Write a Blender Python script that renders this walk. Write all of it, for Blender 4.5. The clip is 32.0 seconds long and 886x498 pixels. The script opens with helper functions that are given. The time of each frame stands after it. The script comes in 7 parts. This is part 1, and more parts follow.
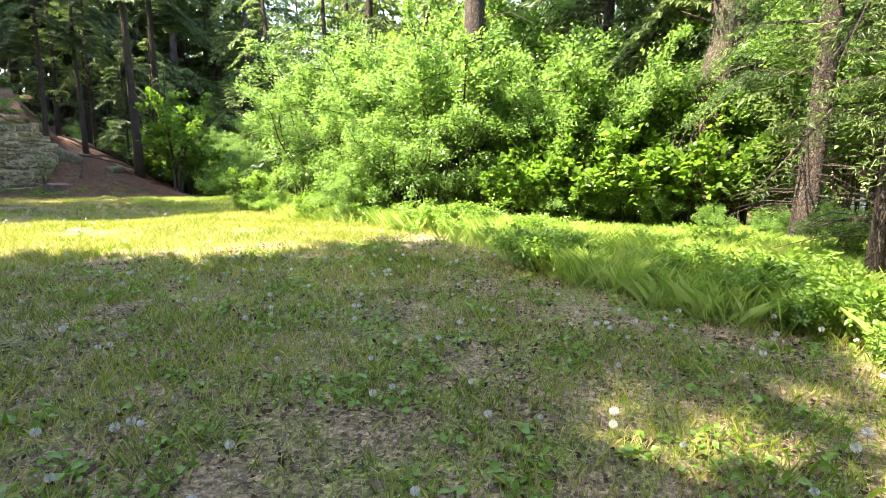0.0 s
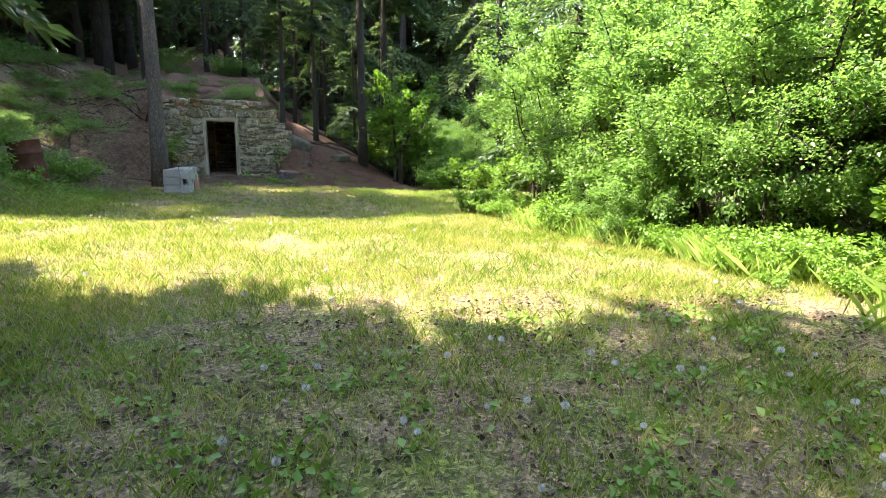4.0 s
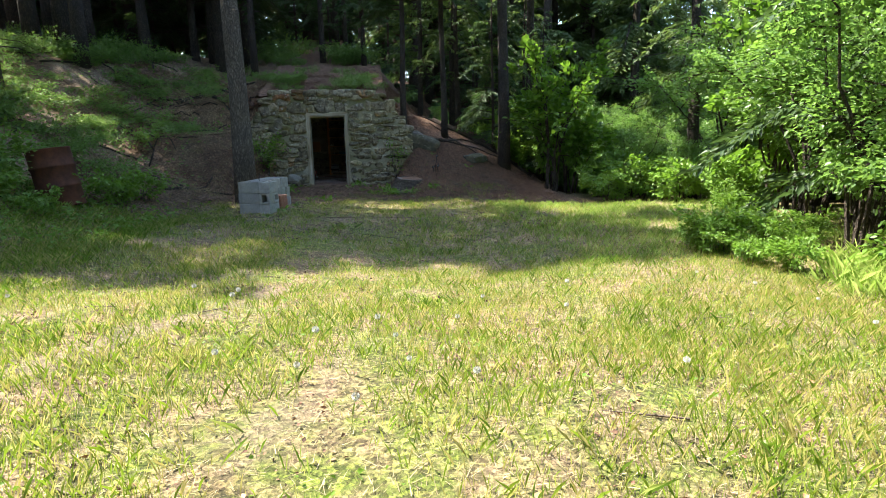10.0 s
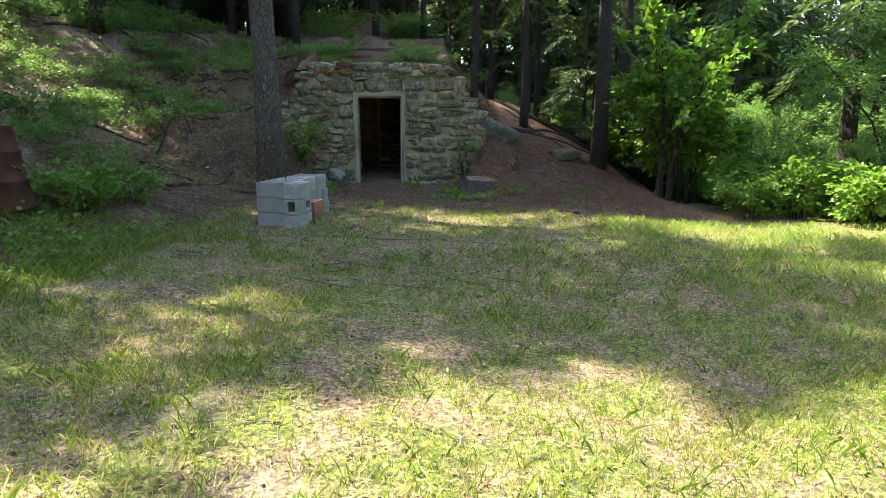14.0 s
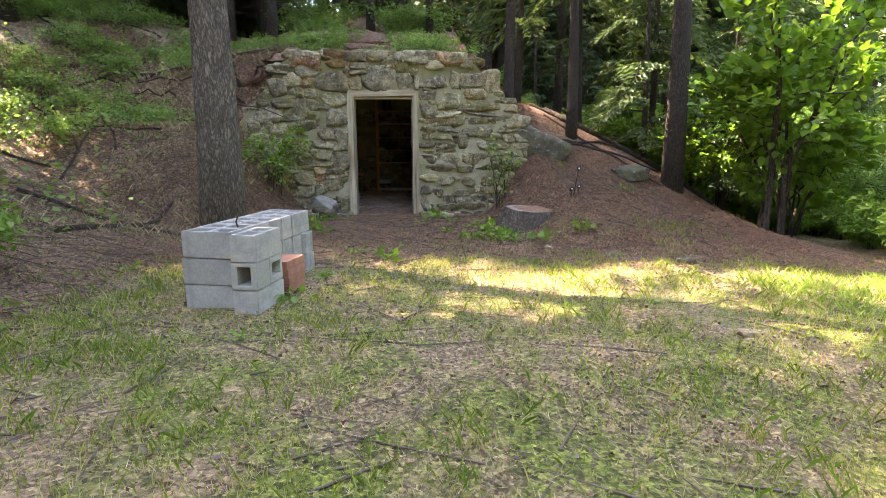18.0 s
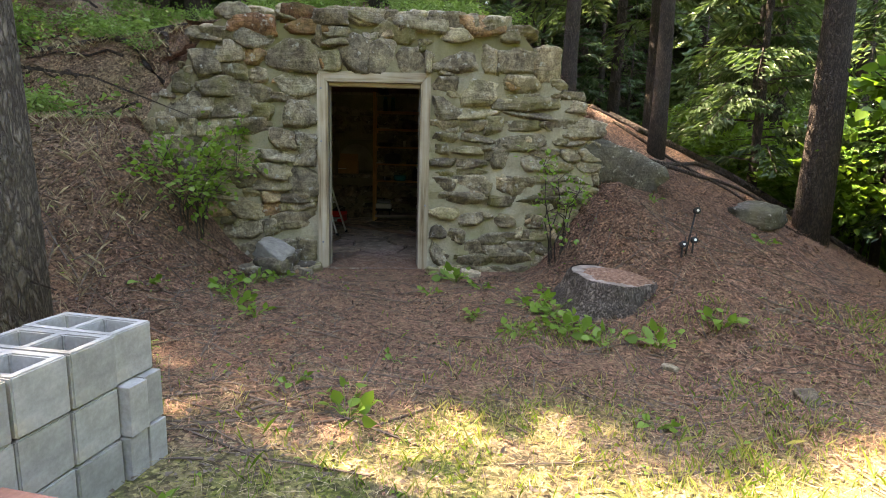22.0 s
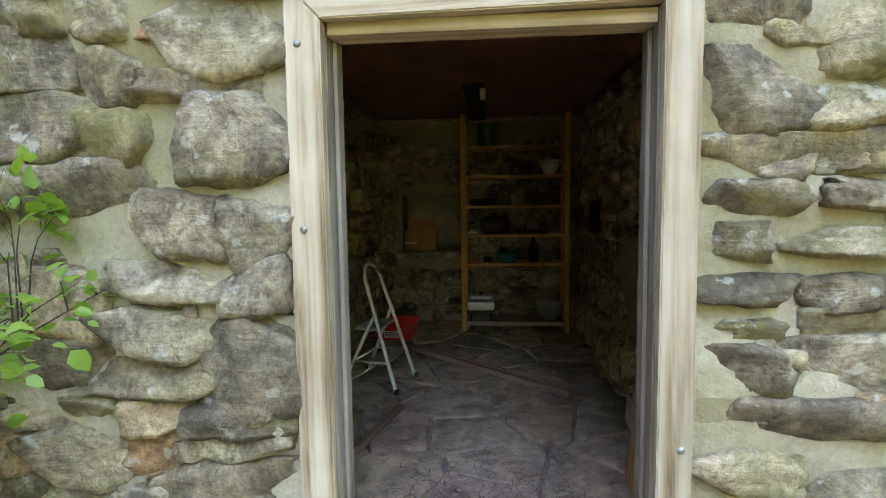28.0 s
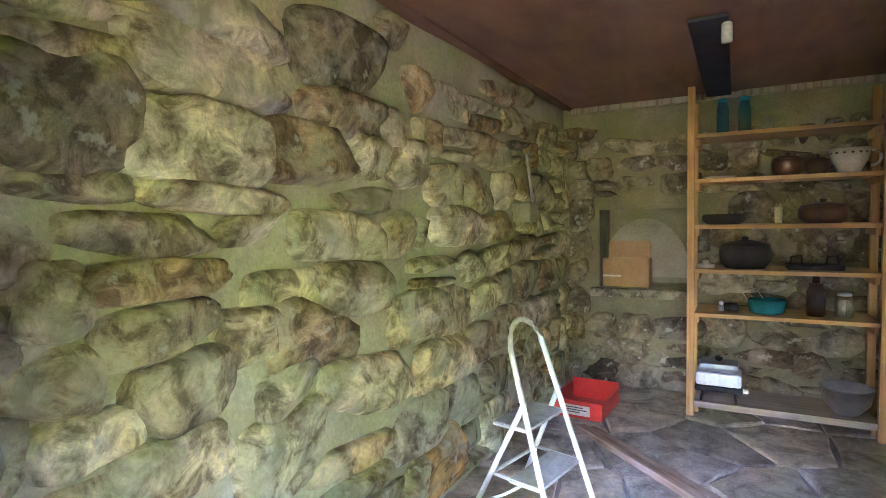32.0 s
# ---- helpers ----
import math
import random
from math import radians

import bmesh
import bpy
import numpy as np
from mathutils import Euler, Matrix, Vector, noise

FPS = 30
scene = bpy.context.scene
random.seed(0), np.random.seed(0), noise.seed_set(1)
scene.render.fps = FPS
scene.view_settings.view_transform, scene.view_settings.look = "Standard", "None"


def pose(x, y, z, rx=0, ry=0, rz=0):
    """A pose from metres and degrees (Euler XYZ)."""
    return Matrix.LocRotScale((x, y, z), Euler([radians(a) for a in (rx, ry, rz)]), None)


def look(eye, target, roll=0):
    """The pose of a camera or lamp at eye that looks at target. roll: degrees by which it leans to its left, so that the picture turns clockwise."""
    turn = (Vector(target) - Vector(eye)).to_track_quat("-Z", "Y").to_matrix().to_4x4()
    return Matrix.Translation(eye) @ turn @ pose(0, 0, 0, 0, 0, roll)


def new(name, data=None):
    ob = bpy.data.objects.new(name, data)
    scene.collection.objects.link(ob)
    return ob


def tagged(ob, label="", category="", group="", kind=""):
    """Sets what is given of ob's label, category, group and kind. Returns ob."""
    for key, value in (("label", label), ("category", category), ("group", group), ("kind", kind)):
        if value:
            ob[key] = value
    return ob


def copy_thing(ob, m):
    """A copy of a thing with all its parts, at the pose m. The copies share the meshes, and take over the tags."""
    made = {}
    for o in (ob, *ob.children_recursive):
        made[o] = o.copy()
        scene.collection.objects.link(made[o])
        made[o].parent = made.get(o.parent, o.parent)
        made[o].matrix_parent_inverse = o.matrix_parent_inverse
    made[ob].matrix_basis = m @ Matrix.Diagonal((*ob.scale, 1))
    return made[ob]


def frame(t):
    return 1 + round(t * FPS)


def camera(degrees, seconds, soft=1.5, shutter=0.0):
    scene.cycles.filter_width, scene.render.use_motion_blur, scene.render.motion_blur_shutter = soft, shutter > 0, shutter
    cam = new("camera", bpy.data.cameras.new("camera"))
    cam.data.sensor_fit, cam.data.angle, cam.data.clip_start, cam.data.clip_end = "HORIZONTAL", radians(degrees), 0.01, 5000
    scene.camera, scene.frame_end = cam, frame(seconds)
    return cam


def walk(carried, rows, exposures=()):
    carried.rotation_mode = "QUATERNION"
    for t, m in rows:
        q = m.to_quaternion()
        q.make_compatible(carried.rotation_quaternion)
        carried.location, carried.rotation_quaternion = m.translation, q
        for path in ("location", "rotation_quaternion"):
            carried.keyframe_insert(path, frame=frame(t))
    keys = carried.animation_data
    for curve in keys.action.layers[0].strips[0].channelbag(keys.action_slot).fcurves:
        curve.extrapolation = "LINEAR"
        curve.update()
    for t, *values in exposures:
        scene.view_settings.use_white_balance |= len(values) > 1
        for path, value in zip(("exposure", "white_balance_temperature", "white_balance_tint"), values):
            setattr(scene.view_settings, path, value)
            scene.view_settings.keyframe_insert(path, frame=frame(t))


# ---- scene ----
cam = camera(78.3, 32.0, soft=0.9)
PATH = [
    (0, (-0.692, -22.753, 1.341), (0.632, -21.296, 0.99), 0.6),
    (0.5, (-0.567, -22.363, 1.346), (0.48, -20.701, 0.968), 1.9),
    (1, (-0.368, -21.982, 1.319), (0.529, -20.236, 0.935), 2.4),
    (1.5, (-0.245, -21.573, 1.347), (0.565, -19.781, 0.982), 2.0),
    (2, (-0.115, -21.151, 1.325), (0.651, -19.339, 0.965), 1.8),
    (2.5, (-0.001, -20.709, 1.311), (0.722, -18.883, 0.936), 1.3),
    (3, (0.079, -20.25, 1.338), (0.785, -18.419, 0.953), 1.1),
    (3.5, (0.163, -19.811, 1.335), (0.876, -17.984, 0.944), 1.4),
    (5.5, (0.415, -18.168, 1.287), (1.118, -16.343, 0.872), -0.8),
    (6, (0.493, -17.807, 1.301), (1.175, -15.974, 0.884), -1.3),
    (6.5, (0.513, -17.422, 1.333), (1.165, -15.577, 0.921), -1.9),
    (7, (0.63, -17.025, 1.303), (1.246, -15.167, 0.895), -2.1),
    (7.5, (0.704, -16.652, 1.302), (1.312, -14.79, 0.898), -2.0),
    (8, (0.81, -16.231, 1.258), (1.422, -14.368, 0.861), -1.7),
    (8.5, (0.925, -15.854, 1.233), (1.511, -13.976, 0.87), -2.0),
    (9, (0.996, -15.429, 1.207), (1.492, -13.524, 0.854), -2.0),
    (9.5, (1.056, -15.022, 1.187), (1.424, -13.092, 0.809), -1.4),
    (10, (1.061, -14.617, 1.188), (1.313, -12.675, 0.782), -1.1),
    (10.5, (1.067, -14.257, 1.161), (1.252, -12.312, 0.735), -1.0),
    (11, (1.012, -13.91, 1.182), (1.165, -11.963, 0.752), -1.1),
    (11.5, (0.901, -13.514, 1.186), (1.041, -11.565, 0.757), -1.0),
    (12, (0.894, -13.148, 1.197), (1.011, -11.202, 0.75), -0.8),
    (12.5, (0.832, -12.742, 1.195), (0.943, -10.802, 0.725), -0.3),
    (13, (0.839, -12.347, 1.17), (0.935, -10.409, 0.686), 0.2),
    (13.5, (0.775, -11.951, 1.184), (0.87, -10.012, 0.705), 0.2),
    (14, (0.745, -11.541, 1.165), (0.845, -9.593, 0.724), 0.3),
    (14.5, (0.662, -11.091, 1.16), (0.755, -9.137, 0.744), 0.3),
    (16.5, (0.42, -9.575, 1.086), (0.569, -7.618, 0.699), -0.5),
    (17, (0.334, -9.227, 1.106), (0.481, -7.271, 0.717), -0.6),
    (17.5, (0.305, -8.821, 1.041), (0.462, -6.865, 0.655), -0.5),
    (18, (0.279, -8.401, 1.046), (0.426, -6.442, 0.669), -0.2),
    (18.5, (0.31, -7.994, 1.04), (0.447, -6.033, 0.67), 0.6),
    (19, (0.334, -7.578, 1.032), (0.471, -5.619, 0.657), 1.5),
    (19.5, (0.348, -7.181, 1.037), (0.477, -5.222, 0.657), 2.2),
    (20, (0.373, -6.789, 1.066), (0.501, -4.831, 0.68), 2.3),
    (20.5, (0.387, -6.399, 1.043), (0.481, -4.437, 0.666), 1.9),
    (21, (0.395, -6.047, 1.105), (0.49, -4.09, 0.703), 1.7),
    (21.5, (0.402, -5.704, 1.106), (0.514, -3.741, 0.735), 1.5),
    (22, (0.395, -5.302, 1.101), (0.51, -3.334, 0.762), 1.6),
    (22.5, (0.383, -4.949, 1.104), (0.471, -2.974, 0.801), 1.1),
    (23, (0.405, -4.625, 1.121), (0.446, -2.643, 0.855), 0.6),
    (23.5, (0.435, -4.293, 1.109), (0.456, -2.309, 0.854), 0.7),
    (24, (0.436, -4.009, 1.11), (0.444, -2.024, 0.865), 1.0),
    (24.5, (0.394, -3.693, 1.13), (0.386, -1.706, 0.901), 1.1),
    (25, (0.393, -3.351, 1.147), (0.351, -1.361, 0.956), 1.1),
    (25.5, (0.341, -3.008, 1.16), (0.266, -1.015, 1.008), 1.0),
    (26, (0.322, -2.681, 1.194), (0.225, -0.688, 1.057), 1.1),
    (26.5, (0.328, -2.406, 1.226), (0.193, -0.414, 1.104), 1.3),
    (28.5, (-0.026, -1.207, 1.275), (-0.207, 0.767, 1.056), -1.2),
    (29, (-0.028, -0.967, 1.25), (-0.173, 1.0, 0.99), -0.9),
    (29.5, (-0.045, -0.673, 1.215), (-0.145, 1.306, 0.943), -1.0),
    (30, (-0.039, -0.441, 1.243), (-0.156, 1.535, 0.955), -1.2),
    (30.5, (-0.027, -0.285, 1.236), (-0.264, 1.683, 0.969), -1.1),
    (31, (0.025, -0.121, 1.266), (-0.453, 1.81, 1.056), -0.6),
    (31.5, (0.044, -0.053, 1.29), (-0.727, 1.786, 1.132), -0.9),
    (32, (0.01, -0.035, 1.297), (-0.938, 1.722, 1.182), -1.2),
]
walk(cam, [(t, look(eye, target, roll)) for t, eye, target, roll in PATH], [(0, 3.4, 7300, 17), (3, 3.3, 7000, 15), (6, 2.65, 6800, 11), (9, 2.45, 6600, 10), (13, 2.62, 6600, 11), (16, 3.35, 7500, 18), (18, 3.9, 8200, 24), (20, 3.8, 8400, 23), (22, 3.85, 8600, 21), (23, 4.62, 8600, 19), (24, 4.75, 8700, 19), (25, 5.0, 8800, 18), (26.5, 5.1, 8300, 22), (28.5, 5.35, 8300, 22), (29, 5.75, 8300, 23), (29.5, 6.2, 8300, 23), (30, 6.9, 8700, 26), (31, 8.6, 6500, 26), (32, 8.7, 6000, 41)])

# ---- world, sun ----
SUN_EL, SUN_FROM = radians(53), Vector((-0.84, 0.37))
world = bpy.data.worlds.new("sky")
scene.world = world
world.use_nodes = True
wn = world.node_tree.nodes
sky = wn.new("ShaderNodeTexSky")
sky.sky_type, sky.sun_disc = "NISHITA", False
sky.sun_elevation = SUN_EL
sky.sun_rotation = math.atan2(SUN_FROM.x, SUN_FROM.y)
wn["Background"].inputs["Strength"].default_value = 0.15
world.node_tree.links.new(sky.outputs[0], wn["Background"].inputs["Color"])
sun = new("sun", bpy.data.lights.new("sun", "SUN"))
sun.data.energy, sun.data.angle, sun.data.color = 3.5, radians(0.53), (1.0, 0.94, 0.82)
sun_way = Vector((SUN_FROM.x * math.cos(SUN_EL), SUN_FROM.y * math.cos(SUN_EL), math.sin(SUN_EL))).normalized()
sun.matrix_world = look(sun_way * 60, (0, 0, 0))


# ---- materials ----
def material(name, rough=0.85, metal=0.0):
    m = bpy.data.materials.new(name)
    m.use_nodes = True
    b = m.node_tree.nodes["Principled BSDF"]
    b.inputs["Roughness"].default_value = rough
    b.inputs["Metallic"].default_value = metal
    return m, m.node_tree.nodes, m.node_tree.links, b


def noise_tex(n, l, scale, detail=6.0, rough=0.6, vec=None, distort=0.0):
    t = n.new("ShaderNodeTexNoise")
    t.inputs["Scale"].default_value, t.inputs["Detail"].default_value = scale, detail
    t.inputs["Roughness"].default_value, t.inputs["Distortion"].default_value = rough, distort
    if vec is not None:
        l.new(vec, t.inputs["Vector"])
    return t.outputs["Fac"]


def ramp(n, l, fac, stops):
    r = n.new("ShaderNodeValToRGB")
    e = r.color_ramp.elements
    while len(e) < len(stops):
        e.new(0.5)
    for k, (p, c) in zip(e, stops):
        k.position, k.color = p, (*c, 1)
    l.new(fac, r.inputs["Fac"])
    return r.outputs["Color"]


def mix(n, l, fac, a, b, kind="MIX"):
    m = n.new("ShaderNodeMix")
    m.data_type, m.blend_type = "RGBA", kind
    for sock, v in ((m.inputs[0], fac), (m.inputs[6], a), (m.inputs[7], b)):
        if hasattr(v, "is_linked"):
            l.new(v, sock)
        elif isinstance(v, (int, float)):
            sock.default_value = v
        else:
            sock.default_value = (*v, 1)
    return m.outputs[2]


def bump(n, l, b, height, strength=0.4, dist=0.02):
    k = n.new("ShaderNodeBump")
    k.inputs["Strength"].default_value, k.inputs["Distance"].default_value = strength, dist
    l.new(height, k.inputs["Height"])
    l.new(k.outputs[0], b.inputs["Normal"])


def coords(n, l, kind="Object", stretch=(1, 1, 1)):
    c = n.new("ShaderNodeTexCoord")
    m = n.new("ShaderNodeMapping")
    m.inputs["Scale"].default_value = stretch
    l.new(c.outputs[kind], m.inputs["Vector"])
    return m.outputs[0]


def vary(n, l, col, amount=0.35, source="object"):
    """Lightness that differs from piece to piece."""
    if source == "object":
        r = n.new("ShaderNodeObjectInfo").outputs["Random"]
    else:
        r = n.new("ShaderNodeNewGeometry").outputs["Random Per Island"]
    h = n.new("ShaderNodeHueSaturation")
    k = n.new("ShaderNodeMapRange")
    k.inputs["To Min"].default_value, k.inputs["To Max"].default_value = 1 - amount, 1 + amount
    l.new(r, k.inputs["Value"])
    l.new(k.outputs[0], h.inputs["Value"])
    l.new(col, h.inputs["Color"])
    return h.outputs[0]


def plain_mat(name, stops, scale=8.0, rough=0.85, metal=0.0, bump_s=0.3, bump_d=0.01, stretch=(1, 1, 1), var=0.0, source="object", fine=60.0, kind="Object", detail=6.0):
    m, n, l, b = material(name, rough, metal)
    v = coords(n, l, kind, stretch)
    f = noise_tex(n, l, scale, detail, 0.62, v)
    c = ramp(n, l, f, stops)
    g = noise_tex(n, l, fine, 4, 0.6, v)
    c = mix(n, l, 0.35, c, ramp(n, l, g, [(0.3, (0.35, 0.35, 0.35)), (0.7, (1, 1, 1))]), "MULTIPLY")
    if var:
        c = vary(n, l, c, var, source)
    l.new(c, b.inputs["Base Color"])
    if bump_s:
        bump(n, l, b, mix(n, l, 0.5, f, g), bump_s, bump_d)
    return m


def leaf_mat(name, dark, light, lets=0.5, source="island", gloss=0.45):
    m, n, l, b = material(name, gloss)
    r = n.new("ShaderNodeNewGeometry").outputs["Random Per Island"]
    v = coords(n, l, "Object")
    f = noise_tex(n, l, 0.7, 3, 0.5, v)
    c = mix(n, l, f, ramp(n, l, r, [(0.0, dark), (1.0, light)]), ramp(n, l, r, [(0.0, light), (1.0, dark)]))
    l.new(c, b.inputs["Base Color"])
    t = n.new("ShaderNodeBsdfTranslucent")
    l.new(mix(n, l, 0.6, c, (light[0] * 1.4, light[1] * 1.5, light[2] * 0.85)), t.inputs["Color"])
    s = n.new("ShaderNodeMixShader")
    s.inputs[0].default_value = lets
    l.new(b.outputs[0], s.inputs[1])
    l.new(t.outputs[0], s.inputs[2])
    l.new(s.outputs[0], n["Material Output"].inputs["Surface"])
    return m


M = {}
M["block"] = plain_mat("concrete_block", [(0.3, (0.31, 0.30, 0.27)), (0.52, (0.45, 0.44, 0.405)), (0.72, (0.50, 0.445, 0.35))], 5, 0.95, 0, 0.5, 0.006, var=0.18)
M["rust"] = plain_mat("rusty_steel", [(0.3, (0.06, 0.022, 0.014)), (0.7, (0.17, 0.06, 0.03))], 6, 0.85, 0.2, 0.3, 0.003)
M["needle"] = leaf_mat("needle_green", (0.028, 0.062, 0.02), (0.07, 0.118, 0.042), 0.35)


def ground_material():
    m, n, l, b = material("meadow_ground", 0.95)
    v = coords(n, l, "Object")
    mid = noise_tex(n, l, 2.2, 6, 0.65, v)
    fine = noise_tex(n, l, 45, 4, 0.7, v)
    soil = ramp(n, l, fine, [(0.25, (0.09, 0.062, 0.037)), (0.5, (0.26, 0.19, 0.115)), (0.8, (0.46, 0.37, 0.23))])
    turf = ramp(n, l, fine, [(0.25, (0.05, 0.08, 0.012)), (0.55, (0.15, 0.19, 0.03)), (0.8, (0.36, 0.34, 0.13))])
    duff = mix(n, l, ramp(n, l, noise_tex(n, l, 1.3, 6, 0.7, v), [(0.38, (0, 0, 0)), (0.62, (1, 1, 1))]), ramp(n, l, fine, [(0.3, (0.035, 0.017, 0.011)), (0.5, (0.14, 0.072, 0.044)), (0.7, (0.32, 0.19, 0.12))]), ramp(n, l, fine, [(0.3, (0.05, 0.029, 0.02)), (0.5, (0.20, 0.118, 0.08)), (0.7, (0.42, 0.28, 0.19))]))
    c = mix(n, l, ramp(n, l, mid, [(0.42, (0, 0, 0)), (0.60, (1, 1, 1))]), turf, soil)
    att = n.new("ShaderNodeAttribute")
    att.attribute_name = "duff"
    sep = n.new("ShaderNodeSeparateXYZ")
    l.new(v, sep.inputs[0])
    bank = n.new("ShaderNodeMapRange")
    bank.inputs["From Min"].default_value, bank.inputs["From Max"].default_value = -1.5, -2.8
    l.new(sep.outputs[0], bank.inputs["Value"])
    dry = ramp(n, l, fine, [(0.28, (0.10, 0.066, 0.044)), (0.5, (0.30, 0.215, 0.145)), (0.72, (0.52, 0.41, 0.28))])
    part_dry = n.new("ShaderNodeMath")
    part_dry.operation = "MULTIPLY"
    l.new(bank.outputs[0], part_dry.inputs[0])
    l.new(ramp(n, l, noise_tex(n, l, 0.9, 6, 0.7, v), [(0.36, (0, 0, 0)), (0.58, (1, 1, 1))]), part_dry.inputs[1])
    duff = mix(n, l, part_dry.outputs[0], duff, dry)
    c = mix(n, l, att.outputs["Fac"], c, duff)
    # chips, crumbs and pressed bits, each its own tone
    chip = n.new("ShaderNodeTexVoronoi")
    chip.inputs["Scale"].default_value = 52.0
    warp = n.new("ShaderNodeVectorMath")
    warp.operation, warp.inputs[1].default_value = "MULTIPLY_ADD", (0.03, 0.03, 0.03)
    wn2 = n.new("ShaderNodeTexNoise")
    wn2.inputs["Scale"].default_value = 30.0
    l.new(v, wn2.inputs["Vector"])
    l.new(wn2.outputs["Color"], warp.inputs[0])
    l.new(v, warp.inputs[2])
    l.new(warp.outputs[0], chip.inputs["Vector"])
    tone = n.new("ShaderNodeSeparateColor")
    l.new(chip.outputs["Color"], tone.inputs[0])
    c = mix(n, l, 0.9, c, ramp(n, l, tone.outputs[0], [(0.0, (0.30, 0.26, 0.22)), (0.35, (0.72, 0.70, 0.66)), (0.7, (1.1, 1.08, 1.02)), (1.0, (1.75, 1.66, 1.5))]), "MULTIPLY")
    sand = ramp(n, l, fine, [(0.3, (0.13, 0.09, 0.065)), (0.5, (0.27, 0.20, 0.15)), (0.75, (0.42, 0.33, 0.25))])
    wear = n.new("ShaderNodeAttribute")
    wear.attribute_name = "bare"
    c = mix(n, l, wear.outputs["Fac"], c, sand)
    clod = noise_tex(n, l, 7, 7, 0.72, v)
    c = mix(n, l, 0.8, c, ramp(n, l, clod, [(0.34, (0.42, 0.38, 0.34)), (0.5, (0.95, 0.95, 0.93)), (0.68, (1.25, 1.22, 1.12))]), "MULTIPLY")
    l.new(c, b.inputs["Base Color"])
    bump(n, l, b, mix(n, l, 0.5, fine, noise_tex(n, l, 14, 6, 0.7, v)), 1.0, 0.05)
    return m


M["ground"] = ground_material()


# ---- mesh helpers ----
def mesh_ob(name, verts, faces, mat, parent=None, smooth=False, label=""):
    me = bpy.data.meshes.new(name)
    me.from_pydata(verts, [], faces)
    me.materials.append(mat)
    if smooth:
        me.shade_smooth()
    ob = new(name, me)
    if parent is not None:
        ob.parent = parent
    if label:
        ob["label"] = label
    return ob


def part(name, bm, mat, parent=None, label="", smooth=False):
    me = bpy.data.meshes.new(name)
    bm.normal_update()
    bm.to_mesh(me)
    bm.free()
    me.materials.append(mat)
    if smooth:
        me.shade_smooth()
    ob = new(name, me)
    if parent is not None:
        ob.parent = parent
    if label:
        ob["label"] = label
    return ob


def box(bm, x0, x1, y0, y1, z0, z1, bevel=0.0, m=None):
    d = Matrix.Translation(((x0 + x1) / 2, (y0 + y1) / 2, (z0 + z1) / 2)) @ Matrix.Diagonal((x1 - x0, y1 - y0, z1 - z0, 1))
    g = bmesh.ops.create_cube(bm, size=1, matrix=(m @ d) if m is not None else d)
    if bevel:
        es = list({e for v in g["verts"] for e in v.link_edges})
        bmesh.ops.bevel(bm, geom=es, offset=bevel, segments=2, affect="EDGES", profile=0.6)
    return bm


def boxed(x0, x1, y0, y1, z0, z1, bevel=0.0, m=None):
    return box(bmesh.new(), x0, x1, y0, y1, z0, z1, bevel, m)


def tube(pts, radii, sides=8, cap=True):
    """Verts and faces of a tapered tube along points."""
    verts, faces = [], []
    pts = [Vector(p) for p in pts]
    for i, p in enumerate(pts):
        d = (pts[min(i + 1, len(pts) - 1)] - pts[max(i - 1, 0)]).normalized()
        side = d.orthogonal().normalized() if abs(d.z) < 0.9 else (Vector((1, 0, 0)) - d * d.x).normalized()
        up = d.cross(side)
        for k in range(sides):
            a = 2 * math.pi * k / sides
            verts.append(p + (side * math.cos(a) + up * math.sin(a)) * radii[i])
    for i in range(len(pts) - 1):
        for k in range(sides):
            a, b2 = i * sides + k, i * sides + (k + 1) % sides
            faces.append((a, b2, b2 + sides, a + sides))
    if cap:
        faces.append(tuple(reversed(range(sides))))
        faces.append(tuple(range((len(pts) - 1) * sides, len(pts) * sides)))
    return verts, faces


def join(*pairs):
    V, F = [], []
    for v, f in pairs:
        o = len(V)
        V += list(v)
        F += [tuple(i + o for i in q) for q in f]
    return V, F


def lathe(profile, sides=24):
    """Verts and faces from (radius, z) pairs, closed at the ends."""
    V = [(r * math.cos(2 * math.pi * k / sides), r * math.sin(2 * math.pi * k / sides), z) for r, z in profile for k in range(sides)]
    F = [(i * sides + k, i * sides + (k + 1) % sides, (i + 1) * sides + (k + 1) % sides, (i + 1) * sides + k) for i in range(len(profile) - 1) for k in range(sides)]
    F.append(tuple(reversed(range(sides))))
    F.append(tuple(range((len(profile) - 1) * sides, len(profile) * sides)))
    return V, F


# ---- the lie of the land ----
SPOTS = [(0, 0, 0.0), (-1.2, -4.5, -0.1), (-2.2, -8.2, 0.0), (-0.7, -8.3, -0.13), (2.1, -8.0, -0.33), (3.7, -11.1, -0.13), (5.4, -11.1, -0.22), (6.4, -8.4, -0.2),
         (1.9, -13.3, 0.06), (1.0, -19, 0.06), (4, -17, 0.04), (-1.7, -11.7, 0.05), (5, -1.2, -0.4), (2, -3.5, -0.18), (0, -24, 0.05), (10, -16, -0.3), (9, 2, -0.7), (-6, -16, 0.15)]


def smooth_step(a, b, v):
    k = min(1.0, max(0.0, (v - a) / (b - a)))
    return k * k * (3 - 2 * k)


